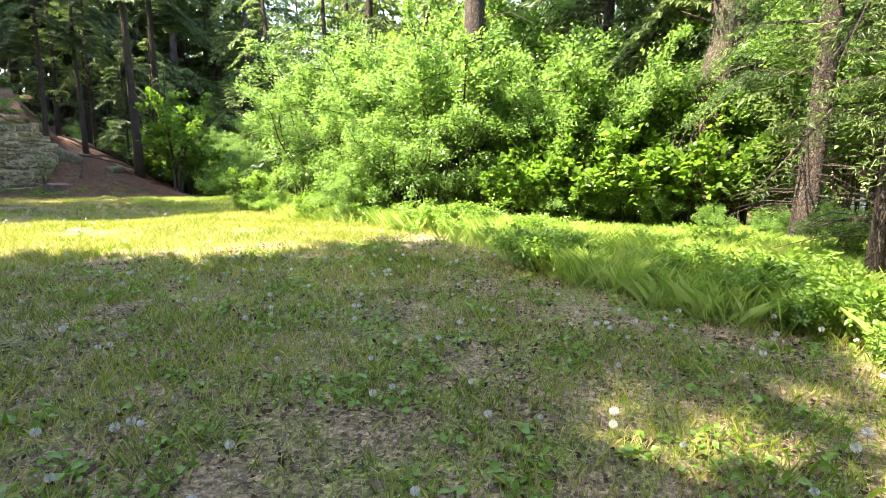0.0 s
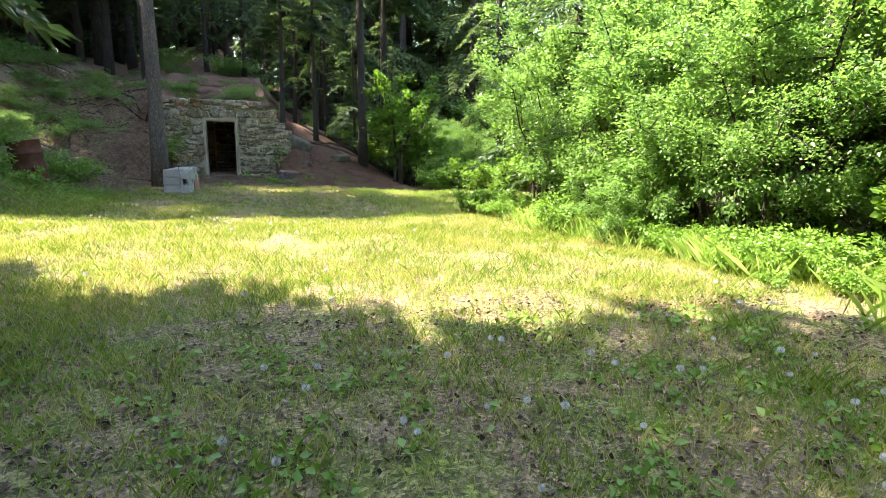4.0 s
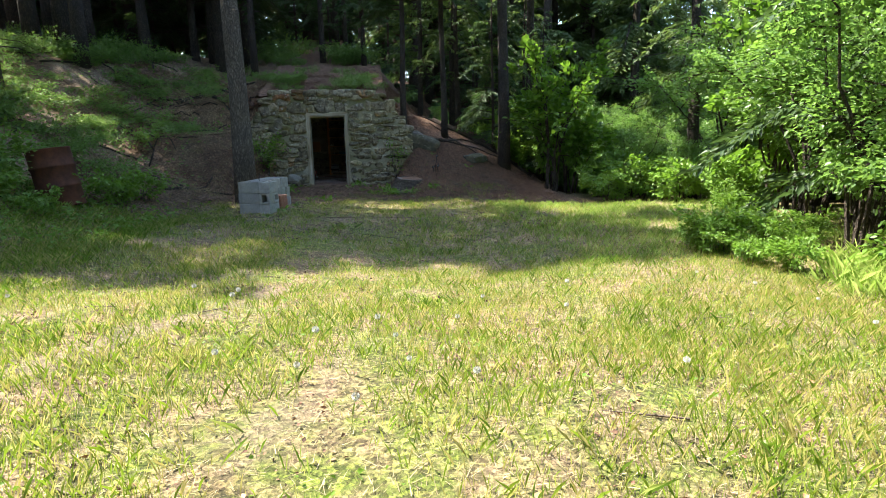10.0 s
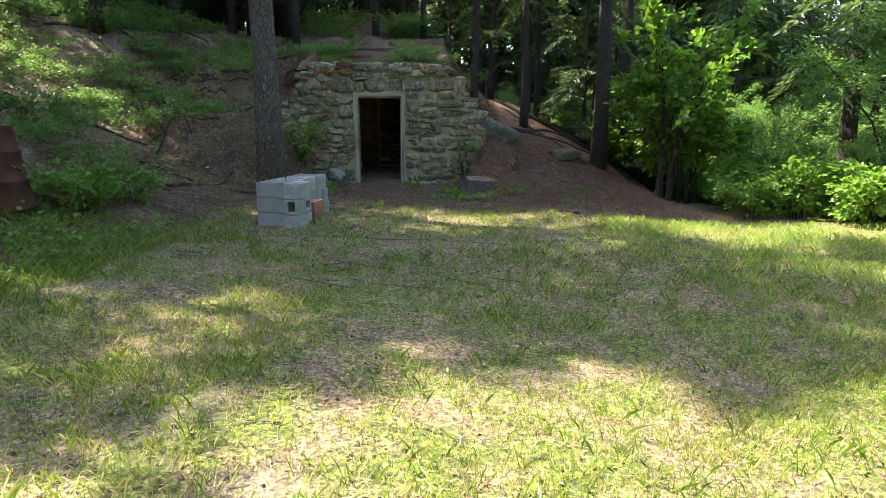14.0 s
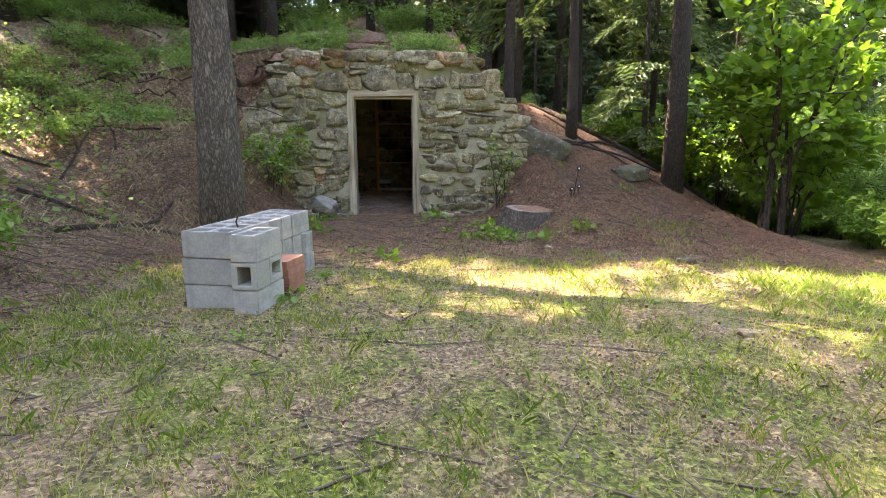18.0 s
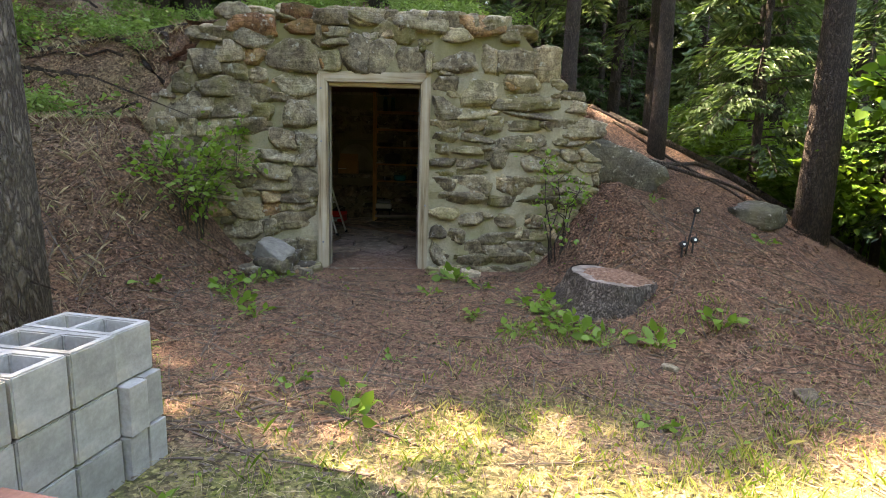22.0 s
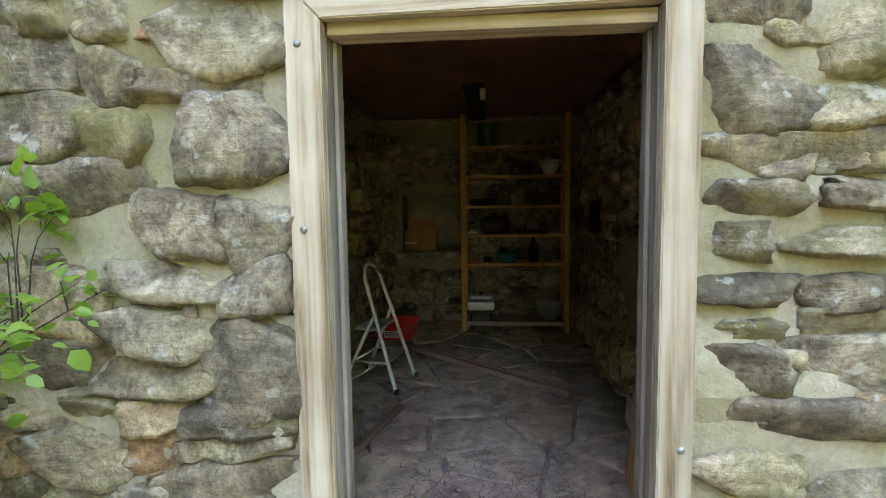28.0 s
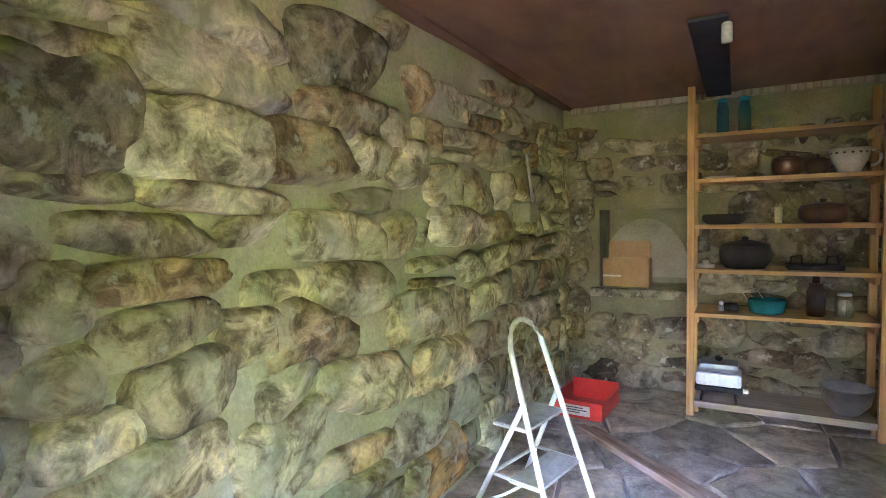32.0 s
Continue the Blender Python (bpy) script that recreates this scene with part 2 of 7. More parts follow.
def land(x, y):
    w = s = 0.0
    for a, b, z in SPOTS:
        k = 1 / ((x - a) ** 2 + (y - b) ** 2 + 0.6) ** 1.6
        w += k
        s += k * z
    base = s / w
    d1 = -1.7 + 0.10 * y - x if y < 0 else -1.7 - x + 0.9 * y
    d2 = y + 8.6 - 0.25 * (x + 4)
    d = min(d1, d2)
    hill = 0.0
    if d > 0:
        hill = 0.22 * d + 0.055 * d * d if d < 3.0 else 0.66 + 0.495 + 0.52 * (d - 3.0)
        if hill > 3.6:
            hill = 3.6 + 2.2 * (1 - math.exp(-(hill - 3.6) / 4.0))
    berm = 0.0
    if y > -3.0:
        toe = 2.4 + 0.6 * smooth_step(2.6, 4.2, x)
        out = max(0.0, x - 1.9 - 0.45 * max(0.0, y - 0.3))
        crest = max(0.0, 1.93 - 0.27 * out - 0.04 * out * out)
        right = smooth_step(1.45, 2.45 + 0.45 * smooth_step(-0.2, -1.2, y), x) * crest * (0.8 * min(1.0, max(0.0, (y + toe) / 4.0)) + 0.2 * smooth_step(-toe, 1.6, y))
        left = smooth_step(-0.95, -2.3, x) * 1.4 * smooth_step(-2.4, 0.1, y)
        top = max(0.0, 2.3 - max(0.0, abs(x - 0.1) - 1.3) * (0.62 if x > 0 else 0.13 * smooth_step(0.27, 1.5, y) + 0.4 * smooth_step(1.5, 0.27, y)))
        wide = 0.05 if -2.1 < x < 1.95 else 1.6
        rise = 0.30 * min(12.0, max(0.0, y - 0.5)) * (1 - smooth_step(1.2, 4.5, x)) * smooth_step(-9, -2.2, x)
        over = (top + rise) * smooth_step(0.27, 0.27 + wide, y) * (1 - smooth_step(5.5, 12, y) * smooth_step(0, 3, x))
        berm = max(right * (1 - smooth_step(4.5, 11, y)), left, over)
    z = base + max(hill, berm)
    fall = smooth_step(9, 30, x)
    return z - 1.5 * fall


def duff_at(x, y):
    """How much of the ground is bare needle litter, 0 to 1."""
    n0 = noise.noise(Vector((x * 0.9, y * 0.9, 3.0)))
    k = smooth_step(-3.6, -2.2, y + 0.5 * n0) * smooth_step(-3.0, -1.6, y + 4.0 - abs(x) * 0.1) * (1 - smooth_step(5.5, 8, x))
    left = smooth_step(0.0, 0.7, (-1.45 + 0.10 * y - x) + 0.4 * n0) * smooth_step(-7.4, -6.2, y + n0)
    return max(k, left)



TRACKS = [((-0.85, -11.85), (-0.12, -10.8), 0.11, 0.6), ((-0.10, -10.75), (0.18, -9.6), 0.10, 0.5), ((0.55, -12.6), (1.0, -11.5), 0.08, 0.4), ((-0.75, -9.6), (-0.2, -9.15), 0.12, 0.4), ((1.40, -8.68), (1.66, -8.6), 0.12, 0.4), ((2.2, -3.5), (2.7, -5.6), 0.16, 0.3)]


def bare_at(x, y):
    """How much the turf is worn down to sandy soil, 0 to 1."""
    wob = 0.16 * noise.noise(Vector((x * 2.7, y * 2.7, 8.0))) + 0.08 * noise.noise(Vector((x * 8.0, y * 8.0, 2.0)))
    k = 0.0
    for (ax, ay), (bx, by), w, amount in TRACKS:
        dx, dy = bx - ax, by - ay
        t = min(1.0, max(0.0, ((x - ax) * dx + (y - ay) * dy) / (dx * dx + dy * dy)))
        d = math.hypot(x - ax - dx * t, y - ay - dy * t) + wob
        k = max(k, amount * (1 - smooth_step(w * 0.5, w * 1.5, d)))
    return k


def stone_material(name, warm, moss=0.5, pale=1.0, grit=0.8, brown=0.0, tint=(1, 1, 1), stain=0.0, smear=0.0, relief=0.06):
    """Field stone: each piece its own grey or tan, lichen and green moss in patches."""
    m, n, l, b = material(name, 0.92)
    v = coords(n, l, "Object")
    info = n.new("ShaderNodeObjectInfo").outputs["Random"]
    off = n.new("ShaderNodeVectorMath")
    off.operation = "ADD"
    sc = n.new("ShaderNodeVectorMath")
    sc.operation = "SCALE"
    geo = n.new("ShaderNodeNewGeometry").outputs["Position"]
    l.new(geo, off.inputs[0])
    comb = n.new("ShaderNodeCombineXYZ")
    mul = n.new("ShaderNodeMath")
    mul.operation, mul.inputs[1].default_value = "MULTIPLY", 37.0
    l.new(info, mul.inputs[0])
    l.new(mul.outputs[0], comb.inputs[0])
    l.new(comb.outputs[0], off.inputs[1])
    p = off.outputs[0]
    if brown:
        base = ramp(n, l, info, [(0.0, (0.10 * pale, 0.088 * pale, 0.07 * pale)), (0.2, (0.32 * pale, 0.275 * pale, 0.195 * pale)), (0.4, (0.19 * pale, 0.13 * pale, 0.08 * pale) if brown > 0.7 else (0.19 * pale, 0.165 * pale, 0.12 * pale)), (0.58, (0.37 * pale, 0.335 * pale, 0.26 * pale)),
                                 (0.76, (0.19 * pale, 0.165 * pale, 0.125 * pale)), (0.92, (0.41 * pale, 0.365 * pale, 0.26 * pale)), (1.0, warm)])
    else:
        base = ramp(n, l, info, [(0.0, (0.15 * pale, 0.145 * pale, 0.125 * pale)), (0.22, (0.33 * pale, 0.31 * pale, 0.25 * pale)), (0.42, (0.21 * pale, 0.20 * pale, 0.175 * pale)), (0.6, (0.28 * pale, 0.255 * pale, 0.185 * pale)),
                                 (0.78, (0.42 * pale, 0.39 * pale, 0.30 * pale)), (0.93, (0.25 * pale, 0.235 * pale, 0.20 * pale)), (1.0, warm)])
    cloud = noise_tex(n, l, 6.0, 9, 0.68, p, 0.5)
    grain = noise_tex(n, l, 48, 8, 0.75, p)
    c = mix(n, l, 1.0, base, ramp(n, l, cloud, [(0.30, (0.28, 0.26, 0.24)), (0.48, (0.85, 0.84, 0.80)), (0.70, (1.5, 1.46, 1.32))]), "MULTIPLY")
    c = mix(n, l, grit, c, ramp(n, l, grain, [(0.32, (0.35, 0.34, 0.33)), (0.5, (0.95, 0.95, 0.93)), (0.68, (1.35, 1.34, 1.28))]), "MULTIPLY")
    c = mix(n, l, 1.0, c, tint, "MULTIPLY")
    if stain:
        c = mix(n, l, stain, c, ramp(n, l, noise_tex(n, l, 11.0, 8, 0.7, p, 0.8), [(0.40, (0.24, 0.19, 0.14)), (0.50, (0.75, 0.70, 0.62)), (0.58, (1.12, 1.1, 1.05))]), "MULTIPLY")
    green = noise_tex(n, l, 1.6, 6, 0.65, p)
    c = mix(n, l, ramp(n, l, green, [(0.5, (0, 0, 0)), (0.64, (moss, moss, moss))]), c, (0.21, 0.20, 0.055))
    vor = noise_tex(n, l, 14, 5, 0.6, p)
    c = mix(n, l, ramp(n, l, vor, [(0.60, (0, 0, 0)), (0.66, (0.6, 0.6, 0.6))]), c, (0.50, 0.49, 0.41))
    vo = n.new("ShaderNodeTexVoronoi")
    vo.feature, vo.inputs["Scale"].default_value = "DISTANCE_TO_EDGE", 7.0
    wob = n.new("ShaderNodeVectorMath")
    wob.operation = "MULTIPLY_ADD"
    wob.inputs[1].default_value = (0.25, 0.25, 0.25)
    nc = n.new("ShaderNodeTexNoise")
    nc.inputs["Scale"].default_value = 9.0
    l.new(p, nc.inputs["Vector"])
    l.new(nc.outputs["Color"], wob.inputs[0])
    l.new(p, wob.inputs[2])
    l.new(wob.outputs[0], vo.inputs["Vector"])
    crack = ramp(n, l, vo.outputs["Distance"], [(0.0, (0.2, 0.2, 0.2)), (0.018, (1, 1, 1))])
    c = mix(n, l, ramp(n, l, green, [(0.34, (0.12, 0.12, 0.12)), (0.42, (0, 0, 0))]), c, crack, "MULTIPLY")
    if smear:      # mortar and limewash left on the rims and faces
        rim = noise_tex(n, l, 4.2, 7, 0.62, p, 0.7)
        lime = ramp(n, l, cloud, [(0.3, (0.34, 0.315, 0.20)), (0.7, (0.56, 0.53, 0.37))])
        c = mix(n, l, ramp(n, l, rim, [(0.50, (0, 0, 0)), (0.57, (smear, smear, smear))]), c, lime)
    l.new(c, b.inputs["Base Color"])
    strata = n.new("ShaderNodeTexNoise")
    mp = n.new("ShaderNodeMapping")
    mp.inputs["Scale"].default_value = (3, 3, 22)
    l.new(p, mp.inputs["Vector"])
    l.new(mp.outputs[0], strata.inputs["Vector"])
    strata.inputs["Scale"].default_value = 1.6
    h = mix(n, l, 0.45, cloud, mix(n, l, 0.5, grain, strata.outputs["Fac"]))
    h = mix(n, l, 0.04, h, crack)
    bump(n, l, b, h, 1.0, relief)
    return m


def mortar_material(name, a, bcol, moss=0.5, wet=None):
    m, n, l, b = material(name, 0.96)
    v = coords(n, l, "Object")
    f, g = noise_tex(n, l, 3.0, 6, 0.62, v), noise_tex(n, l, 60, 4, 0.7, v)
    c = ramp(n, l, f, [(0.3, a), (0.7, bcol)])
    c = mix(n, l, 0.5, c, ramp(n, l, g, [(0.3, (0.5, 0.5, 0.48)), (0.7, (1.1, 1.1, 1.08))]), "MULTIPLY")
    c = mix(n, l, ramp(n, l, noise_tex(n, l, 0.9, 5, 0.6, v), [(0.48, (0, 0, 0)), (0.66, (moss, moss, moss))]), c, (0.20, 0.20, 0.065))
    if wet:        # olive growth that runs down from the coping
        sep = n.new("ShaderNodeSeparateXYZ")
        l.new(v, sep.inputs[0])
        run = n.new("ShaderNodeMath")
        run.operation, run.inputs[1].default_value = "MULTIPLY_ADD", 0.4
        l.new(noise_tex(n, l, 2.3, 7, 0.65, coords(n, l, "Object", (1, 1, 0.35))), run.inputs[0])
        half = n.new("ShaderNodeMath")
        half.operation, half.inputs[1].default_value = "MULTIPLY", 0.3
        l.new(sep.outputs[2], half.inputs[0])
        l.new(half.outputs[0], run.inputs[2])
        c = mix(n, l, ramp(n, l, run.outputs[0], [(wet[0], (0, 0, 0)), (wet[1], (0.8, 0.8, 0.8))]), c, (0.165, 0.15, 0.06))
    l.new(c, b.inputs["Base Color"])
    bump(n, l, b, mix(n, l, 0.35, noise_tex(n, l, 14, 6, 0.65, v), g), 0.6, 0.02)
    return m


def bark_material(name, dark, light, size=30.0):
    m, n, l, b = material(name, 0.95)
    v = coords(n, l, "Object", (1, 1, 0.34))
    f = noise_tex(n, l, 34, 8, 0.75, v, 0.4)
    g = noise_tex(n, l, 3, 4, 0.6, coords(n, l, "Object"))
    vo = n.new("ShaderNodeTexVoronoi")
    vo.feature, vo.inputs["Scale"].default_value = "DISTANCE_TO_EDGE", size
    mv = n.new("ShaderNodeVectorMath")
    mv.operation, mv.inputs[1].default_value = "MULTIPLY_ADD", (0.11, 0.11, 0.11)
    nz = n.new("ShaderNodeTexNoise")
    nz.inputs["Scale"].default_value = 22.0
    nz.inputs["Detail"].default_value = 5.0
    l.new(v, nz.inputs["Vector"])
    l.new(nz.outputs["Color"], mv.inputs[0])
    l.new(v, mv.inputs[2])
    l.new(mv.outputs[0], vo.inputs["Vector"])
    furrow = ramp(n, l, vo.outputs["Distance"], [(0.0, (0, 0, 0)), (0.30, (1, 1, 1))])
    c = ramp(n, l, f, [(0.32, tuple((2 * p + q) / 3 for p, q in zip(dark, light))), (0.5, tuple(0.85 * q for q in light)), (0.68, tuple(q * 1.3 for q in light))])
    c = mix(n, l, 0.8, c, mix(n, l, furrow, dark, c))
    c = mix(n, l, 0.6, c, ramp(n, l, g, [(0.3, (0.55, 0.52, 0.48)), (0.7, (1.15, 1.12, 1.05))]), "MULTIPLY")
    l.new(c, b.inputs["Base Color"])
    bump(n, l, b, mix(n, l, 0.45, furrow, f), 1.0, 0.05)
    return m


def plank_material(name, stops, rough=0.75, axis=(14, 14, 0.7), fine=3.0):
    m, n, l, b = material(name, rough)
    v = coords(n, l, "Object", axis)
    info = n.new("ShaderNodeObjectInfo").outputs["Random"]
    off = n.new("ShaderNodeVectorMath")
    off.operation = "ADD"
    comb = n.new("ShaderNodeCombineXYZ")
    mul = n.new("ShaderNodeMath")
    mul.operation, mul.inputs[1].default_value = "MULTIPLY", 50.0
    l.new(info, mul.inputs[0])
    for k in range(3):
        l.new(mul.outputs[0], comb.inputs[k])
    l.new(v, off.inputs[0])
    l.new(comb.outputs[0], off.inputs[1])
    f = noise_tex(n, l, fine, 7, 0.6, off.outputs[0], 0.4)
    g = noise_tex(n, l, 2.5, 5, 0.6, coords(n, l, "Object"))
    c = ramp(n, l, f, stops)
    c = mix(n, l, 0.55, c, ramp(n, l, g, [(0.3, (0.5, 0.47, 0.42)), (0.65, (1.1, 1.1, 1.1))]), "MULTIPLY")
    c = vary(n, l, c, 0.22)
    l.new(c, b.inputs["Base Color"])
    bump(n, l, b, f, 0.5, 0.006)
    return m


M["red_stone"] = stone_material("reddish_field_stone", (0.36, 0.19, 0.09), 0.4, 1.0, 0.85, 0.5, tint=(1.25, 0.78, 0.62), stain=0.6)
M["facade_stone"] = stone_material("facade_stone", (0.36, 0.19, 0.09), 0.55, 1.22, 0.85, 0.5, stain=0.6)
M["slab_face"] = plain_mat("smooth_grey_slab", [(0.3, (0.19, 0.18, 0.15)), (0.7, (0.32, 0.305, 0.26))], 6, 0.9, 0, 0.8, 0.02)
# Darker than room_stone, the rear wall's weaker light put into its colour.
M["shaded_back_stone"] = stone_material("shaded_back_wall_stone", (0.34, 0.2, 0.09), 0.12, 0.85, 0.5, 1.0, stain=0.6, smear=0.35, relief=0.035)
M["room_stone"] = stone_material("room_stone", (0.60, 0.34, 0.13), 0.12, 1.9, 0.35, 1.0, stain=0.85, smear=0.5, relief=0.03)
M["plaster"] = plain_mat("smooth_wall_plaster", [(0.3, (0.25, 0.225, 0.15)), (0.7, (0.42, 0.385, 0.275))], 3, 0.95, 0, 0.7, 0.02)
M["flag"] = stone_material("flag_stone", (0.46, 0.38, 0.34), 0.0, 1.3, 0.4, 0.0, (1.12, 0.95, 0.98))
M["boulder"] = stone_material("boulder_stone", (0.16, 0.155, 0.14), 0.2, 0.5)
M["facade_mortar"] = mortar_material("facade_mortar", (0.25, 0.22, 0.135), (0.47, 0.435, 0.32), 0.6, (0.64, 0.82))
# Room mortar made darker: shelf shadow and weak rear light put into the colour.
M["shaded_back_mortar"] = mortar_material("shaded_back_wall_mortar", (0.17, 0.155, 0.085), (0.33, 0.30, 0.185), 0.35)
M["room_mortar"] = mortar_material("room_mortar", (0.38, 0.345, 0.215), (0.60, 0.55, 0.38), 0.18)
M["earth"] = plain_mat("packed_earth", [(0.3, (0.20, 0.165, 0.15)), (0.7, (0.33, 0.28, 0.26))], 6, 0.95, 0, 0.6, 0.02)
M["bark"] = bark_material("fir_bark", (0.065, 0.05, 0.04), (0.33, 0.285, 0.24))
M["dark_bark"] = bark_material("forest_bark", (0.03, 0.022, 0.016), (0.13, 0.10, 0.08))
M["stump_bark"] = bark_material("stump_bark", (0.04, 0.032, 0.027), (0.25, 0.215, 0.18), 34.0)
M["snag_bark"] = bark_material("dead_wood", (0.035, 0.024, 0.018), (0.19, 0.145, 0.11))
M["frame_wood"] = plank_material("weathered_frame_wood", [(0.30, (0.11, 0.075, 0.04)), (0.40, (0.28, 0.215, 0.13)), (0.52, (0.41, 0.35, 0.245)), (0.75, (0.50, 0.455, 0.36))], 0.8, (11, 11, 0.45), 2.6)
M["frame_head"] = plank_material("weathered_head_wood", [(0.30, (0.11, 0.075, 0.04)), (0.40, (0.28, 0.215, 0.13)), (0.52, (0.41, 0.35, 0.245)), (0.75, (0.50, 0.455, 0.36))], 0.8, (0.45, 11, 11), 2.6)
# Greyer, darker copy of the frame wood: doorway shade put into the colour.
M["shaded_jamb_wood"] = plank_material("grey_jamb_wood", [(0.28, (0.08, 0.065, 0.05)), (0.42, (0.18, 0.155, 0.12)), (0.7, (0.28, 0.255, 0.21))], 0.85, (11, 11, 0.45), 2.6)
M["shelf_wood"] = plank_material("shelf_pine", [(0.3, (0.44, 0.21, 0.06)), (0.7, (0.68, 0.40, 0.15))], 0.6)
M["shelf_board"] = plank_material("shelf_pine_board", [(0.3, (0.44, 0.22, 0.07)), (0.7, (0.68, 0.42, 0.17))], 0.6, (0.7, 14, 14))
M["low_board"] = plank_material("dusty_board", [(0.3, (0.26, 0.20, 0.16)), (0.7, (0.42, 0.34, 0.29))], 0.8, (0.7, 14, 14))
M["door_wood"] = plank_material("door_plank", [(0.3, (0.15, 0.07, 0.025)), (0.52, (0.34, 0.17, 0.065)), (0.72, (0.46, 0.27, 0.12))], 0.6)
M["old_board"] = plank_material("old_floor_board", [(0.3, (0.16, 0.09, 0.06)), (0.7, (0.36, 0.24, 0.18))], 0.7, (0.8, 14, 14))
M["ceiling_wood"] = plank_material("ceiling_ply", [(0.3, (0.16, 0.075, 0.04)), (0.7, (0.27, 0.14, 0.08))], 0.75, (2.5, 0.6, 1), 2.0)
M["black_board"] = plain_mat("blackened_board", [(0.3, (0.012, 0.012, 0.014)), (0.7, (0.04, 0.04, 0.045))], 8, 0.6, 0, 0.2, 0.003)
M["brick_red"] = plain_mat("clay_tile", [(0.3, (0.34, 0.14, 0.09)), (0.7, (0.50, 0.24, 0.16))], 9, 0.9, 0, 0.3, 0.004, var=0.15)
M["sawn_wood"] = plain_mat("grey_sawn_wood", [(0.3, (0.11, 0.09, 0.075)), (0.5, (0.22, 0.19, 0.16)), (0.7, (0.36, 0.32, 0.28))], 9, 0.9, 0, 0.6, 0.01, fine=120)
M["stump_top"] = plain_mat("needle_strewn_wood", [(0.34, (0.09, 0.045, 0.027)), (0.56, (0.25, 0.14, 0.085)), (0.74, (0.42, 0.33, 0.26))], 40, 0.9, 0, 1.0, 0.02, fine=90)
M["steel_white"] = plain_mat("chipped_white_enamel", [(0.35, (0.60, 0.60, 0.55)), (0.6, (0.80, 0.80, 0.75)), (0.8, (0.45, 0.33, 0.22))], 12, 0.45, 0, 0.1, 0.001)
M["step_wood"] = plain_mat("worn_grey_tread", [(0.3, (0.34, 0.32, 0.28)), (0.7, (0.55, 0.52, 0.47))], 14, 0.8, 0, 0.2, 0.002)
M["black_rubber"] = plain_mat("black_rubber", [(0.3, (0.012, 0.012, 0.012)), (0.7, (0.03, 0.03, 0.03))], 30, 0.7, 0, 0.1, 0.001)
M["iron"] = plain_mat("black_iron", [(0.3, (0.015, 0.014, 0.013)), (0.7, (0.05, 0.045, 0.04))], 20, 0.5, 0.6, 0.2, 0.001)
M["red_plastic"] = plain_mat("red_plastic", [(0.3, (0.62, 0.025, 0.015)), (0.7, (0.78, 0.05, 0.03))], 4, 0.4, 0, 0.05, 0.001)
M["paper"] = plain_mat("white_label", [(0.3, (0.62, 0.60, 0.56)), (0.7, (0.78, 0.77, 0.74))], 14, 0.8, 0, 0.0)
M["print"] = plain_mat("dark_print", [(0.3, (0.10, 0.09, 0.09)), (0.7, (0.18, 0.17, 0.17))], 20, 0.8, 0, 0.0)
M["card"] = plain_mat("corrugated_card", [(0.3, (0.40, 0.23, 0.10)), (0.7, (0.52, 0.32, 0.15))], 5, 0.85, 0, 0.1, 0.002)
M["white_enamel"] = plain_mat("white_enamel", [(0.3, (0.74, 0.74, 0.72)), (0.7, (0.84, 0.84, 0.82))], 5, 0.25, 0, 0.0)
M["grey_lid"] = plain_mat("grey_lid", [(0.3, (0.22, 0.23, 0.24)), (0.7, (0.34, 0.35, 0.36))], 6, 0.35, 0.5, 0.0)
M["chrome"] = plain_mat("brushed_steel", [(0.3, (0.46, 0.47, 0.49)), (0.7, (0.62, 0.63, 0.65))], 10, 0.28, 0.88, 0.0)
M["teal"] = plain_mat("teal_enamel", [(0.3, (0.01, 0.16, 0.20)), (0.7, (0.02, 0.25, 0.30))], 6, 0.25, 0, 0.0)
M["brown_ware"] = plain_mat("brown_glazed_ware", [(0.3, (0.045, 0.020, 0.012)), (0.7, (0.11, 0.05, 0.03))], 8, 0.35, 0, 0.05, 0.001)
M["cast_iron"] = plain_mat("sooty_cast_iron", [(0.3, (0.014, 0.012, 0.011)), (0.7, (0.045, 0.038, 0.034))], 9, 0.7, 0.2, 0.1, 0.001)
M["cream_ware"] = plain_mat("cream_stoneware", [(0.3, (0.60, 0.55, 0.42)), (0.7, (0.74, 0.70, 0.58))], 6, 0.35, 0, 0.0)
M["twig"] = plain_mat("dead_twig", [(0.3, (0.07, 0.05, 0.036)), (0.7, (0.22, 0.17, 0.13))], 9, 0.9, 0, 0.3, 0.003)


def glass_material(name, colour, rough=0.05):
    m, n, l, b = material(name, rough)
    b.inputs["Base Color"].default_value = (*colour, 1)
    b.inputs["Transmission Weight"].default_value = 0.85
    b.inputs["IOR"].default_value = 1.45
    return m


M["clear_glass"] = glass_material("clear_glass", (0.82, 0.88, 0.85))
M["teal_glass"] = glass_material("teal_glass", (0.01, 0.24, 0.32))
M["dark_glass"] = glass_material("dark_brown_glass", (0.10, 0.04, 0.02))


